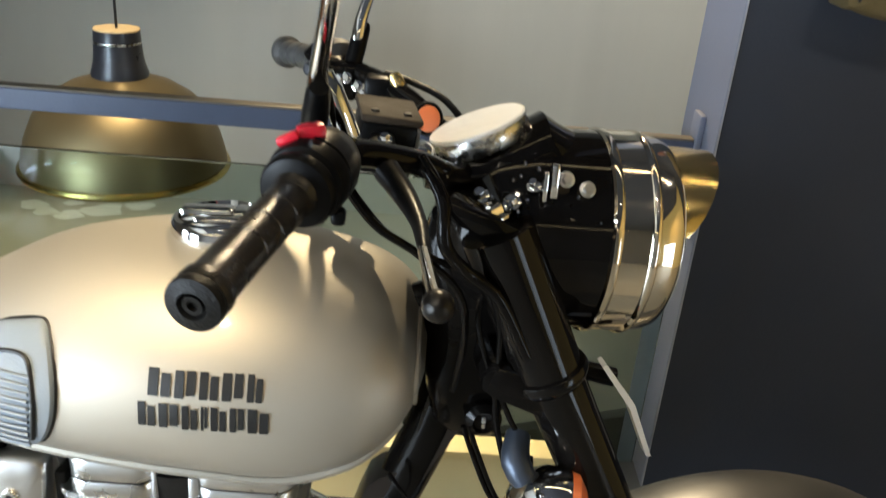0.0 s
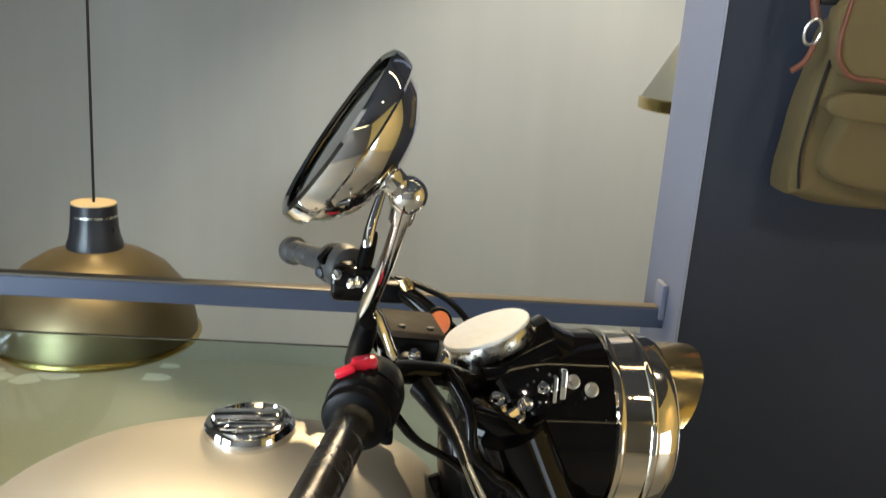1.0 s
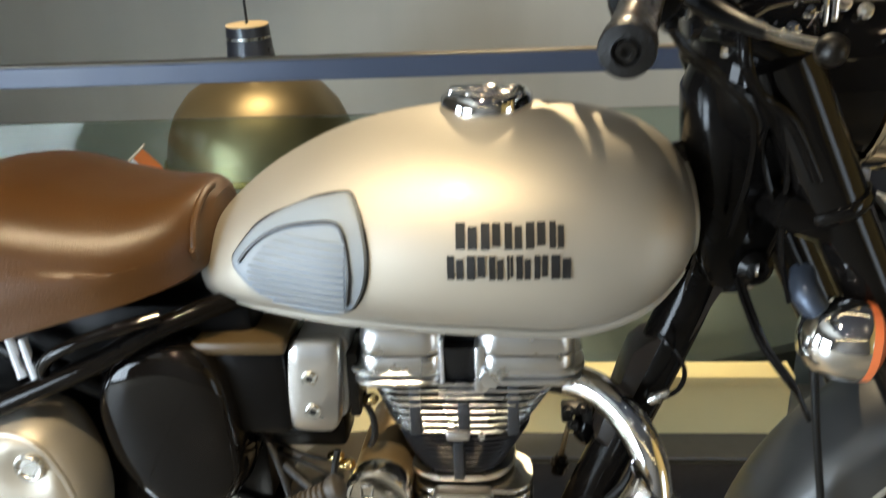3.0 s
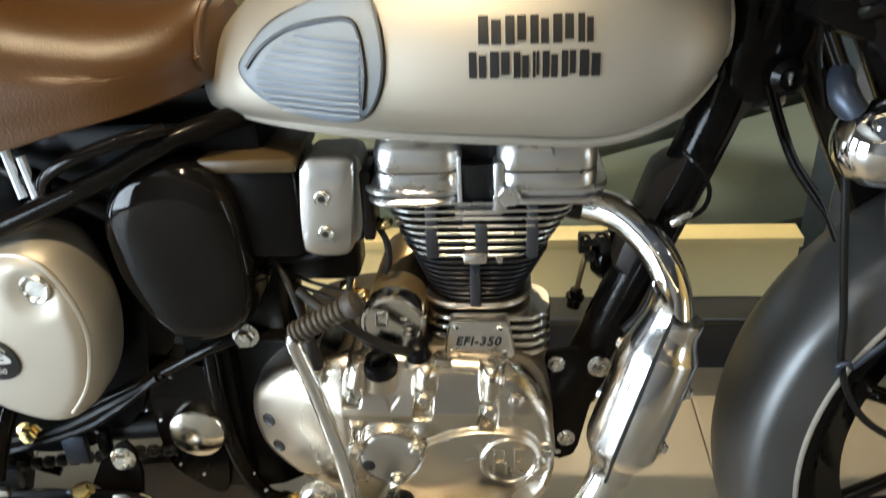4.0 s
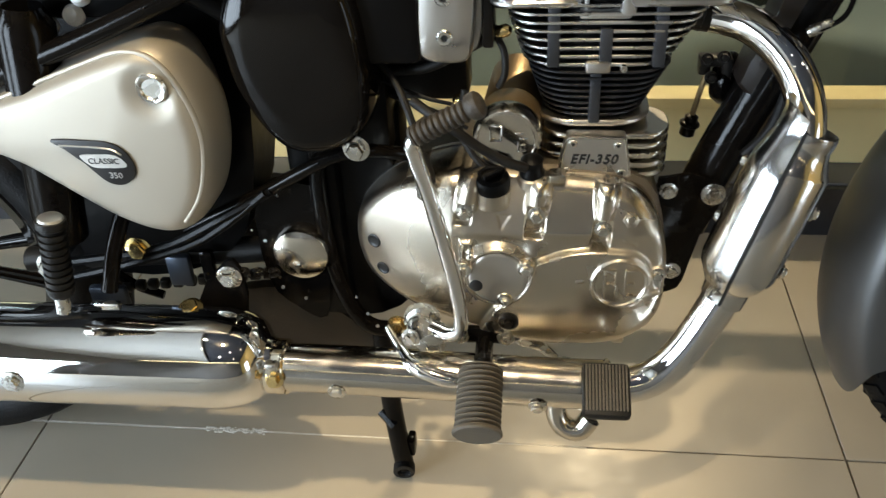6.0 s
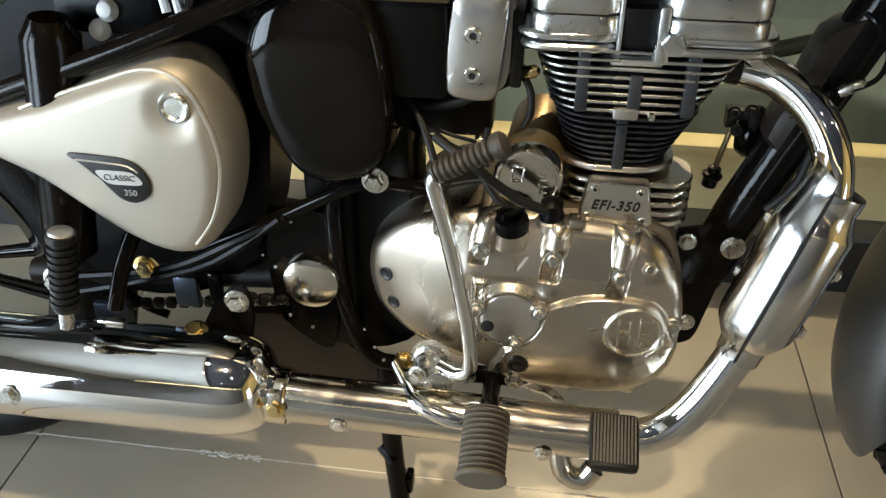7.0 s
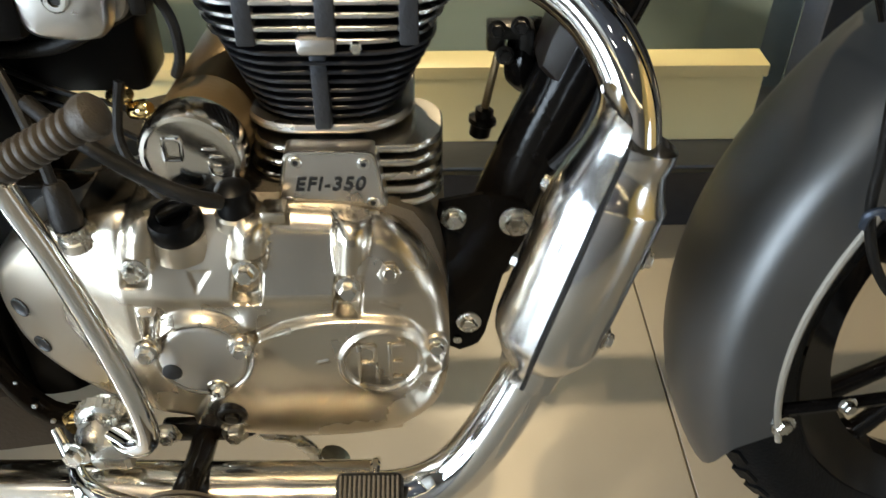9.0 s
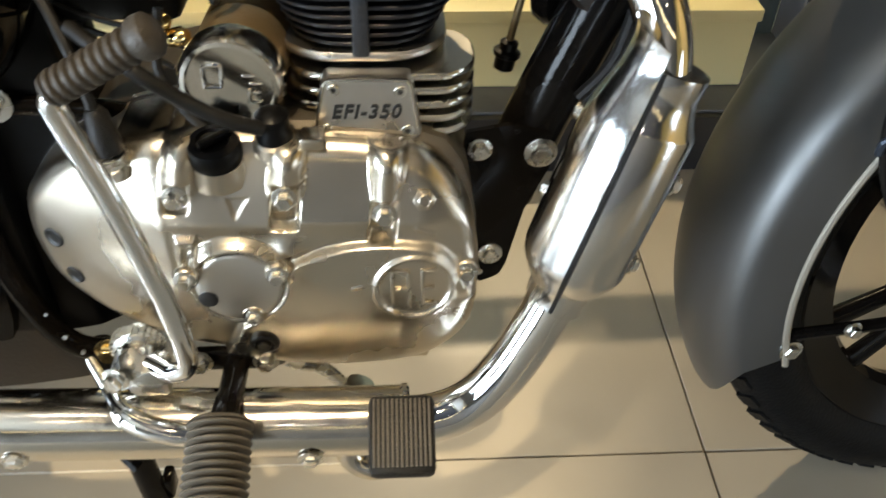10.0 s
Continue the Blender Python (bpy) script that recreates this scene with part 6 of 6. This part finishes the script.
blv = part("brake_lever", tube([(0.008, -0.255, 1.079), (0.013, -0.295, 1.079), (0.018, -0.335, 1.080)], [0.0038, 0.0042, 0.004], 12), CHROME_WORN, bike, "polished brake lever with a ball end")
part("lever_ball", lathe([(0.002, -0.010), (0.006, -0.0085), (0.0095, -0.003), (0.0095, 0.003), (0.006, 0.0085), (0.002, 0.010)], along((0.020, -0.344, 1.079), (0, -1, 0)), 20), DARKMETAL, blv)
part("lever_pivot", tube([(-0.025, -0.150, 1.098), (-0.008, -0.175, 1.086), (0.004, -0.215, 1.080), (0.009, -0.262, 1.079)], [0.011, 0.009, 0.006, 0.004], 10, 4), PLASTIC, bike)
part("brake_hose", tube([(0.0, -0.115, 1.10), (0.02, -0.14, 1.075), (0.025, -0.15, 1.04), (0.045, -0.13, 1.01), (0.075, -0.125, 0.985), (0.105, -0.12, 0.93)], 0.0058, 10), FRAME, bike, "black brake hose")
part("clutch_cable", tube([(0.069, -0.10, 0.989), (0.061, -0.10, 0.967), (0.062, -0.10, 0.944), (0.072, -0.10, 0.911), (0.085, -0.10, 0.882), (0.102, -0.10, 0.847), (0.108, -0.10, 0.838)], 0.0028, 8), FRAME, bike)
part("throttle_cable", tube([(-0.055, -0.18, 1.095), (-0.03, -0.17, 1.06), (0.005, -0.15, 1.03), (0.04, -0.13, 0.99), (0.05, -0.10, 0.93), (0.045, -0.07, 0.86)], 0.0036, 8), FRAME, bike)
part("throttle_cable", tube([(-0.052, -0.17, 1.09), (-0.02, -0.15, 1.045), (0.02, -0.135, 1.02), (0.06, -0.12, 1.0), (0.08, -0.11, 0.95), (0.085, -0.10, 0.86), (0.10, -0.10, 0.80)], 0.0030, 8), FRAME, bike)
for dx in (0.0, 0.006):
    part("horn_cable", tube([(0.060 + dx, -0.05, 0.807), (0.072 + dx, -0.05, 0.775), (0.093 + dx, -0.052, 0.728), (0.122 + dx, -0.055, 0.687), (0.139, -0.058, 0.664), (0.150, -0.06, 0.640)], 0.0028, 8), FRAME, bike)
part("steering_lock", lathe([(0.018, 0), (0.019, 0.02), (0.012, 0.026), (0.010, 0.022)], along((0.078, -0.030, 0.815), (0.1, -1, 0)), 20), FRAME, bike, "steering lock with key slot")
part("lock_barrel", box((0.080, -0.054, 0.815), (0.004, 0.004, 0.012), 0.001), STEEL, bike)
part("fork_bolt", bolt((0.086, 0.01, 0.776), 0.010, 0.012), STEEL, bike)
# left-hand side of the bar
la, lb = Vector((-0.193, 0.345, 1.101)), Vector((-0.122, 0.228, 1.112))
ld = (lb - la).normalized()
part("clutch_grip", lathe([(0.012, -0.008), (0.0205, -0.006), (0.0205, 0.004), (0.0155, 0.008), (0.0155, 0.03), (0.0145, 0.032), (0.0155, 0.034), (0.0155, 0.06), (0.0145, 0.062), (0.0155, 0.064), (0.016, 0.112), (0.020, 0.116)], along(la, ld), 22), GREYPLAST, bike, "black rubber clutch grip")
part("clutch_switch", lathe([(0.020, 0.118), (0.026, 0.120), (0.028, 0.126), (0.028, 0.136), (0.025, 0.138), (0.025, 0.142), (0.029, 0.144), (0.030, 0.160), (0.026, 0.172), (0.015, 0.178)], along(la, ld), 22), GREYPLAST, bike, "dusty dark left switch housing")
part("switch_lever", box((0, 0, 0), (0.010, 0.026, 0.012), 0.003, along(la + ld * 0.148 + Vector((-0.020, -0.016, 0.016)), (-0.4, -0.5, 1))), PLASTIC, bike)
part("horn_button", lathe([(0.0075, 0), (0.0080, 0.006), (0.006, 0.009), (0.002, 0.010)], along(la + ld * 0.134 + Vector((-0.016, -0.020, -0.006)), (-0.6, -0.8, 0)), 16), RIBGREY, bike)
part("switch_trim", box((-0.110, 0.19, 1.105), (0.018, 0.03, 0.045), 0.004), PLASTIC, bike)
part("clutch_clamp", box((-0.052, 0.13, 1.107), (0.036, 0.03, 0.026), 0.006), PLASTIC, bike)
part("clutch_perch", box((-0.103, 0.17, 1.104), (0.046, 0.03, 0.044), 0.008), GLOSS, bike, "gloss black clutch lever perch")
for x, y, z in ((-0.118, 0.150, 1.118), (-0.100, 0.150, 1.108), (-0.092, 0.150, 1.110), (-0.080, 0.150, 1.102), (-0.072, 0.14, 1.095)):
    part("perch_screw", bolt((x, y, z), 0.0042, 0.006, (-0.2, -1, 0.3)), CHROME, bike)
part("clutch_lever", tube([(-0.055, 0.16, 1.11), (-0.06, 0.24, 1.095), (-0.10, 0.33, 1.085)], 0.006, 10), STEEL, bike)
part("clutch_cable", tube([(-0.05, 0.14, 1.12), (-0.02, 0.13, 1.115), (0.02, 0.11, 1.10), (0.05, 0.10, 1.06), (0.06, 0.08, 1.0)], 0.004, 8), RUBBER, bike)
part("cable_adjuster", lathe([(0.006, 0), (0.008, 0.004), (0.008, 0.014), (0.004, 0.02)], along((-0.040, 0.12, 1.124), (0.5, -0.2, -0.8)) @ Matrix.Diagonal((1.0, 1.0, 1.3, 1)), 12), BRASS, bike)
REFM = along((0.0, 0.06, 1.093), (0.15, -1, 0.2)) @ Matrix.Diagonal((0.60, 0.68, 0.8, 1))
refl = part("side_reflector", lathe([(0.024, 0), (0.026, 0.008), (0.024, 0.014)], REFM, 26), PLASTIC, bike, "round orange reflector in a black rim")
part("reflector_lens", lathe([(0.020, 0.013), (0.019, 0.017), (0.002, 0.019)], REFM, 24), ORANGE, refl)
# mirrors


def mirror(joint, base, centre, face, name_label):
    st = part("mirror_stem", tube([base, base + (joint - base) * 0.10 + Vector((0, 0, 0.016)), base + (joint - base) * 0.6, joint], [0.008, 0.007, 0.006, 0.006], 12, 5), CHROME, bike, name_label)
    part("stem_sleeve", lathe([(0.0098, -0.03), (0.0100, 0.0), (0.0090, 0.022), (0.007, 0.028)], along(base, joint - base), 16), PLASTIC, st)
    part("stem_ball", lathe([(max(0.0008, 0.0132 * math.sin(a)), -0.0132 * math.cos(a)) for a in np.linspace(0.03, math.pi - 0.03, 15)], along(joint, (1, 0, 0.2)), 26), CHROME, st)
    part("stem_collar", lathe([(0.0066, -0.026), (0.0088, -0.024), (0.0092, -0.014), (0.0084, -0.008)], along(joint, joint - base), 18), CHROME, st)
    part("stem_neck", tube([joint, joint + (centre - joint) * 0.25, joint + (centre - joint) * 0.45], [0.0085, 0.0095, 0.0125], 16, 3), CHROME, st)
    m = along(centre, face)
    part("mirror_head", lathe([(0.004, -0.036), (0.022, -0.034), (0.040, -0.027), (0.054, -0.015), (0.060, -0.002), (0.0605, 0.004), (0.058, 0.007), (0.054, 0.006)], m, 44), CHROME, st, "domed chrome mirror back")
    part("mirror_bezel", lathe([(0.0575, 0.0085), (0.0605, 0.0105), (0.0635, 0.0085), (0.0645, 0.003), (0.0630, -0.004), (0.0600, -0.006)], m, 44, cap=False), CHROME, st, "polished bezel ring")
    part("mirror_glass", lathe([(0.0545, 0.0045), (0.054, 0.0062), (0.002, 0.0075)], m, 40), CHROME, st)


mirror(Vector((-0.048, -0.288, 1.284)), Vector((-0.076, -0.180, 1.146)), Vector((-0.088, -0.290, 1.318)), Vector((-0.82, -0.12, 0.52)), "chrome rear-view mirror on a curved stem")
mirror(Vector((-0.060, 0.235, 1.265)), Vector((-0.085, 0.180, 1.140)), Vector((-0.100, 0.235, 1.296)), Vector((-0.80, 0.20, 0.50)), "chrome rear-view mirror of the far side")
# indicators and number plate bracket
for s in (-1, 1):
    c = Vector((0.142, 0.150 * s, 0.800)) if s > 0 else Vector((0.140, -0.130, 0.776))
    ind = part("indicator", lathe([(0.004, -0.040), (0.018, -0.037), (0.032, -0.025), (0.040, -0.006), (0.041, 0.012), (0.039, 0.018)], along(c, (0.97, -0.1, -0.1)), 28), CHROME, bike, "chrome bullet indicator")
    part("indicator_lens", lathe([(0.0395, 0.016), (0.038, 0.025), (0.025, 0.034), (0.002, 0.038)], along(c, (0.97, -0.1, -0.1)), 28), ORANGE, ind)
    part("indicator_stalk", tube([c + Vector((-0.016, 0, 0.02)), c + Vector((-0.032, -0.012 * s, 0.040)), c + Vector((-0.030, -0.035 * s, 0.056))], [0.012, 0.014, 0.012], 14, 3), NAVYMETAL, ind)
plt = turned("plate_bracket", plate([(0.177, 0.893), (0.181, 0.895), (0.216, 0.852), (0.241, 0.795), (0.236, 0.795), (0.211, 0.848)], [(1, -0.078), (1, -0.060)], 1, None, False), WHITE_METAL, bike, "white enamelled front plate")
turned("bracket_arm", tube([(0.15, -0.05, 0.88), (0.20, -0.05, 0.868)], 0.010, 10, 1), FRAME, plt)

# ---- loose things ----
flag = thing("flag", "small tricolour flag on a thin stick", "flag", Matrix.Translation((-0.90, 1.47, 0.5)) @ pose(0, 0, 0, 0, 0, -8))
FL = Matrix.Translation((0.0, 0, 0.223)) @ pose(0, 0, 0, 0, 0, 0) @ Matrix.Rotation(radians(50), 4, "Y")
for k, (mt, lb) in enumerate(((SAFFRON, "saffron stripe"), (CLOTHWHITE, "white stripe"), (CLOTHGREEN, "green stripe"))):
    rows = []
    for z in np.linspace(0, -0.031, 4):
        rows.append([FL @ Vector((x, 0.006 * math.sin(x * 40 + z * 20), z - 0.031 * k)) for x in np.linspace(0, 0.125, 16)])
    bm = loft(rows, False, False)
    bmesh.ops.solidify(bm, geom=list(bm.faces), thickness=0.0012)
    part("flag_stripe", bm, mt, flag, lb)
bm = tube([FL @ Vector((0.062 + 0.011 * math.cos(a), -0.008, -0.0465 + 0.011 * math.sin(a))) for a in np.linspace(0, 2 * math.pi, 25)], 0.0014, 6, 1)
part("flag_wheel", bm, CLOTHBLUE, flag)
part("flag_stick", tube([FL @ Vector((-0.003, 0, 0.01)), FL @ Vector((-0.003, 0, -0.16)), (-0.16, 0, -0.386)], 0.003, 8, 1), CORK, flag)


def pendant(where, radius, label, cone=False):
    lamp = thing("pendant_lamp", label, "lamp", Matrix.Translation(where))
    if cone:
        prof = [(radius, 0), (radius * 1.01, 0.02), (radius * 0.55, 0.24), (0.06, 0.34), (0.05, 0.36)]
        part("shade", lathe(prof, None, 48, cap=False), SHADE_LIT, lamp, "tan enamelled cone shade, lightened for the light on it")
        part("rim", lathe([(radius * 1.0, -0.012), (radius * 1.03, -0.008), (radius * 1.03, 0.022), (radius * 1.0, 0.026)], None, 48, cap=False), GOLD, lamp, "brass rim")
        top = 0.36
    else:
        prof = [(radius, 0.0), (radius * 0.985, 0.045), (radius * 0.94, 0.10), (radius * 0.85, 0.165), (radius * 0.70, 0.222), (radius * 0.50, 0.262), (radius * 0.32, 0.282), (radius * 0.24, 0.292)]
        prof2 = [(r - 0.004, h - 0.003) for r, h in prof][::-1]
        part("shade", lathe(prof + prof2, None, 64, cap=False), SHADE, lamp, "gunmetal enamelled dome shade")
        part("rim", lathe([(radius - 0.006, -0.010), (radius + 0.008, -0.009), (radius + 0.012, 0.0), (radius + 0.008, 0.010), (radius, 0.012)], None, 64, cap=False), GOLD, lamp, "brass rolled rim")
        part("neck", lathe([(0.086, 0.285), (0.088, 0.300), (0.078, 0.330), (0.074, 0.36), (0.070, 0.425), (0.070, 0.432)], None, 32), SHADE_BLACK, lamp, "black lamp neck")
        part("neck_band", lathe([(0.0725, 0.392), (0.073, 0.394), (0.073, 0.397), (0.0725, 0.399)], None, 32), STEEL, lamp)
        part("neck_top", lathe([(0.070, 0.430), (0.069, 0.436), (0.004, 0.437)], None, 32), CORK, lamp)
        top = 0.437
    part("cord", tube([(0, 0, top), (0.003, 0, top + 1.0), (0, 0, 3.1 - where[2])], 0.0045, 8, 3), INK, lamp)
    return lamp


pendant((-1.003, 2.617, 0.347), 0.320, "large gunmetal dome pendant lamp with brass rim")
pendant((0.945, 2.47, 1.215), 0.26, "conical brass-rimmed pendant lamp", True)

# bag on the slate-blue wall
bag = thing("shoulder_bag", "olive canvas shoulder bag with tan leather straps hanging on the wall", "bag", Matrix.Translation((0.825, 1.40, 1.155)))
BAGO = [(-0.185, 0.03), (-0.165, 0.005), (-0.10, -0.005), (0.10, -0.008), (0.17, 0.01), (0.185, 0.06), (0.165, 0.22), (0.13, 0.315), (0.0, 0.33), (-0.13, 0.315), (-0.165, 0.21)]


def crumple(bm, amount):
    """Soft folds in cloth."""
    for v in bm.verts:
        p = v.co
        v.co = p + Vector((0.004 * noise.noise(p * 9), amount * (noise.noise(p * 8) + 0.5 * noise.noise(p * 21) + 0.2 * noise.noise(p * 47)), 0.006 * noise.noise(p * 10 + Vector((3, 1, 2)))))
    return bm


bm = plate(BAGO, [(0.97, 0.062), (1.0, 0.05), (1.02, 0.0), (1.03, -0.02), (1.02, -0.034), (0.98, -0.042)] + [(0.92 - 0.06 * k, -0.047 - 0.0008 * k) for k in range(15)], 8)
part("bag_body", crumple(bm, 0.015), CANVAS, bag, "olive canvas bag body")
bm = plate([(-0.130, 0.035), (0.13, 0.03), (0.135, 0.16), (0.06, 0.175), (-0.105, 0.17), (-0.135, 0.15)], [(1.0, -0.035), (1.0, -0.060), (0.975, -0.072), (0.93, -0.078)] + [(0.88 - 0.07 * k, -0.080 - 0.0006 * k) for k in range(12)], 8)
part("bag_pocket", crumple(bm, 0.012), CANVAS, bag, "patch pocket of the bag")
part("pocket_flap", crumple(plate([(-0.138, 0.148), (0.138, 0.150), (0.140, 0.185), (-0.140, 0.188)], [(1.0, -0.06), (1.0, -0.086), (0.96, -0.090)] + [(0.9 - 0.1 * k, -0.091) for k in range(8)], 8), 0.006), CANVAS, bag)
part("bag_flap", plate([(-0.166, 0.255), (-0.150, 0.226), (-0.12, 0.214), (0.13, 0.212), (0.15, 0.33), (-0.150, 0.345)], [(1.0, -0.045), (1.0, -0.070), (0.97, -0.076)] + [(0.9 - 0.1 * k, -0.078) for k in range(8)], 6), CANVAS, bag)
part("flap_piping", tube([(-0.158, -0.076, 0.345), (-0.168, -0.079, 0.26), (-0.152, -0.080, 0.226), (-0.118, -0.080, 0.213), (0.03, -0.080, 0.211), (0.13, -0.080, 0.210)], 0.0042, 8), TANLEATHER, bag, "tan leather piping")
part("bag_seam", tube([(-0.176, -0.046, 0.02), (-0.184, -0.048, 0.08), (-0.176, -0.050, 0.16), (-0.164, -0.050, 0.24)], 0.0026, 6), INK, bag)
part("strap", box((0, 0, 0), (0.05, 0.012, 0.22), 0.003, Matrix.Translation((-0.155, -0.03, 0.44)) @ pose(0, 0, 0, 0, 12, 0)), TANLEATHER, bag, "reddish tan leather strap")
part("strap", tube([(-0.198, -0.045, 0.305), (-0.212, -0.05, 0.36), (-0.198, -0.05, 0.43)], 0.008, 8), TANLEATHER, bag)
part("ring", tube([(-0.203 + 0.014 * math.cos(a), -0.052 - 0.006 * math.sin(a), 0.283 + 0.021 * math.sin(a)) for a in np.linspace(0, 2 * math.pi, 20)], 0.003, 8, 1), SATIN, bag, "steel ring")
part("strap_keeper", box((-0.170, -0.045, 0.345), (0.060, 0.020, 0.035), 0.006), INK, bag, "black strap keeper")
part("strap_edge", tube([(-0.205, -0.042, 0.36), (-0.198, -0.042, 0.43), (-0.170, -0.040, 0.53)], 0.004, 8), TANLEATHER, bag)
part("zip_pull", tube([(-0.198, -0.055, 0.262), (-0.212, -0.060, 0.235), (-0.232, -0.060, 0.218)], 0.005, 8), TANLEATHER, bag)

# pale inlaid stones and the sloping handrail of the lower landing
bm = bmesh.new()
for cx, cy, r in ((-1.66, 3.95, 0.10), (-1.50, 4.03, 0.07), (-1.80, 3.86, 0.07), (-1.93, 3.88, 0.06), (-1.20, 3.95, 0.07), (-1.17, 4.10, 0.05), (-1.84, 4.02, 0.05), (-2.02, 3.95, 0.07)):
    bm.faces.new([bm.verts.new((cx + r * (1 + 0.25 * math.sin(3 * a + cx * 9)) * math.cos(a), cy + 0.8 * r * (1 + 0.2 * math.cos(2 * a + cx * 5)) * math.sin(a), -0.416)) for a in (2 * math.pi * k / 18 for k in range(18))])
tagged(part("floor_inlay", bm, PALESTONE, None, "pale stones inlaid in the lower floor", True), kind="structure")
hand = structure("handrail", tube([(-0.20, 2.0, 0.095), (0.104, 2.0, 0.181), (0.611, 2.0, 0.325), (2.99, 2.0, 1.003)], 0.022, 12, 1), RAILDARK, "dark sloping handrail beyond the glass")
part("handrail_post", tube([(-0.17, 2.02, 0.10), (-0.17, 2.02, -0.42)], 0.012, 10, 1), RAILDARK, hand)
part("stair_string", box((1.15, 2.0, -0.145), (2.9, 0.04, 0.16), 0.003, Matrix.Translation((0.6, 2.0, -0.12)) @ pose(0, 0, 0, 0, -15, 0) @ Matrix.Translation((-0.6, -2.0, 0.12))), RAILDARK, hand)
# ---- floor tiles ----
floor = structure("floor", box((-0.1, -1.17, -0.056), (6.2, 4.9, 0.10)), GROUT, "beige porcelain tiled floor")
tw, td = 1.245, 0.60
bm = box((0, 0, 0), (tw - 0.0026, td - 0.0026, 0.008), 0.0008, seg=1)
tile0 = part("tile", bm, TILE, floor, flat=True)
tile_mesh = tile0.data
first = True
for i in range(-3, 3):
    for j in range(-8, 1):
        cx, cy = 0.165 + tw * (i + 0.5), 0.698 + td * (j + 0.5)
        if abs(cx + 0.1) > 3.2 or cy < -3.5 or cy > 1.2:
            continue
        o = tile0 if first else new("tile", tile_mesh)
        first = False
        o.parent = floor
        o.matrix_basis = Matrix.Translation((cx, cy, -0.004)) @ pose(0, 0, 0, 0.05 * ((i * 7 + j * 3) % 3 - 1), 0.04 * ((i + j * 5) % 3 - 1), 0)
cut = box((0, 0, 0), (0.336, td - 0.0026, 0.008), 0.0008, seg=1)
cut0 = part("tile", cut, TILE, floor, flat=True)
for j in range(-7, 1):
    o = cut0 if j == -7 else new("tile", cut0.data)
    o.parent = floor
    o.matrix_basis = Matrix.Translation((2.8245, 0.698 + td * (j + 0.5), -0.004))
rng = random.Random(4)
bm = bmesh.new()
for k in range(120):
    x = -0.81 + 0.10 * rng.random() if k < 70 else -1.05 + 0.5 * rng.random()
    r = rng.uniform(0.0008, 0.0026) if k < 70 else rng.uniform(0.0006, 0.0014)
    lump = bmesh.new()
    bmesh.ops.create_icosphere(lump, subdivisions=1, radius=r, matrix=Matrix.Translation((x, 0.698 + rng.uniform(-0.006, 0.005) * (k < 70), 0.0005)) @ Matrix.Diagonal((rng.uniform(1, 3.0), 1, 0.5, 1)))
    merge(bm, lump)
tagged(part("grout_crumb", bm, CRUMB, floor, "crumbled white cement in the tile joint", True), kind="stuff")
part("joint_filling", box((-0.66, 0.698, -0.0022), (0.9, 0.0034, 0.003), 0), CRUMB, floor, "pale cement filling of the joint")
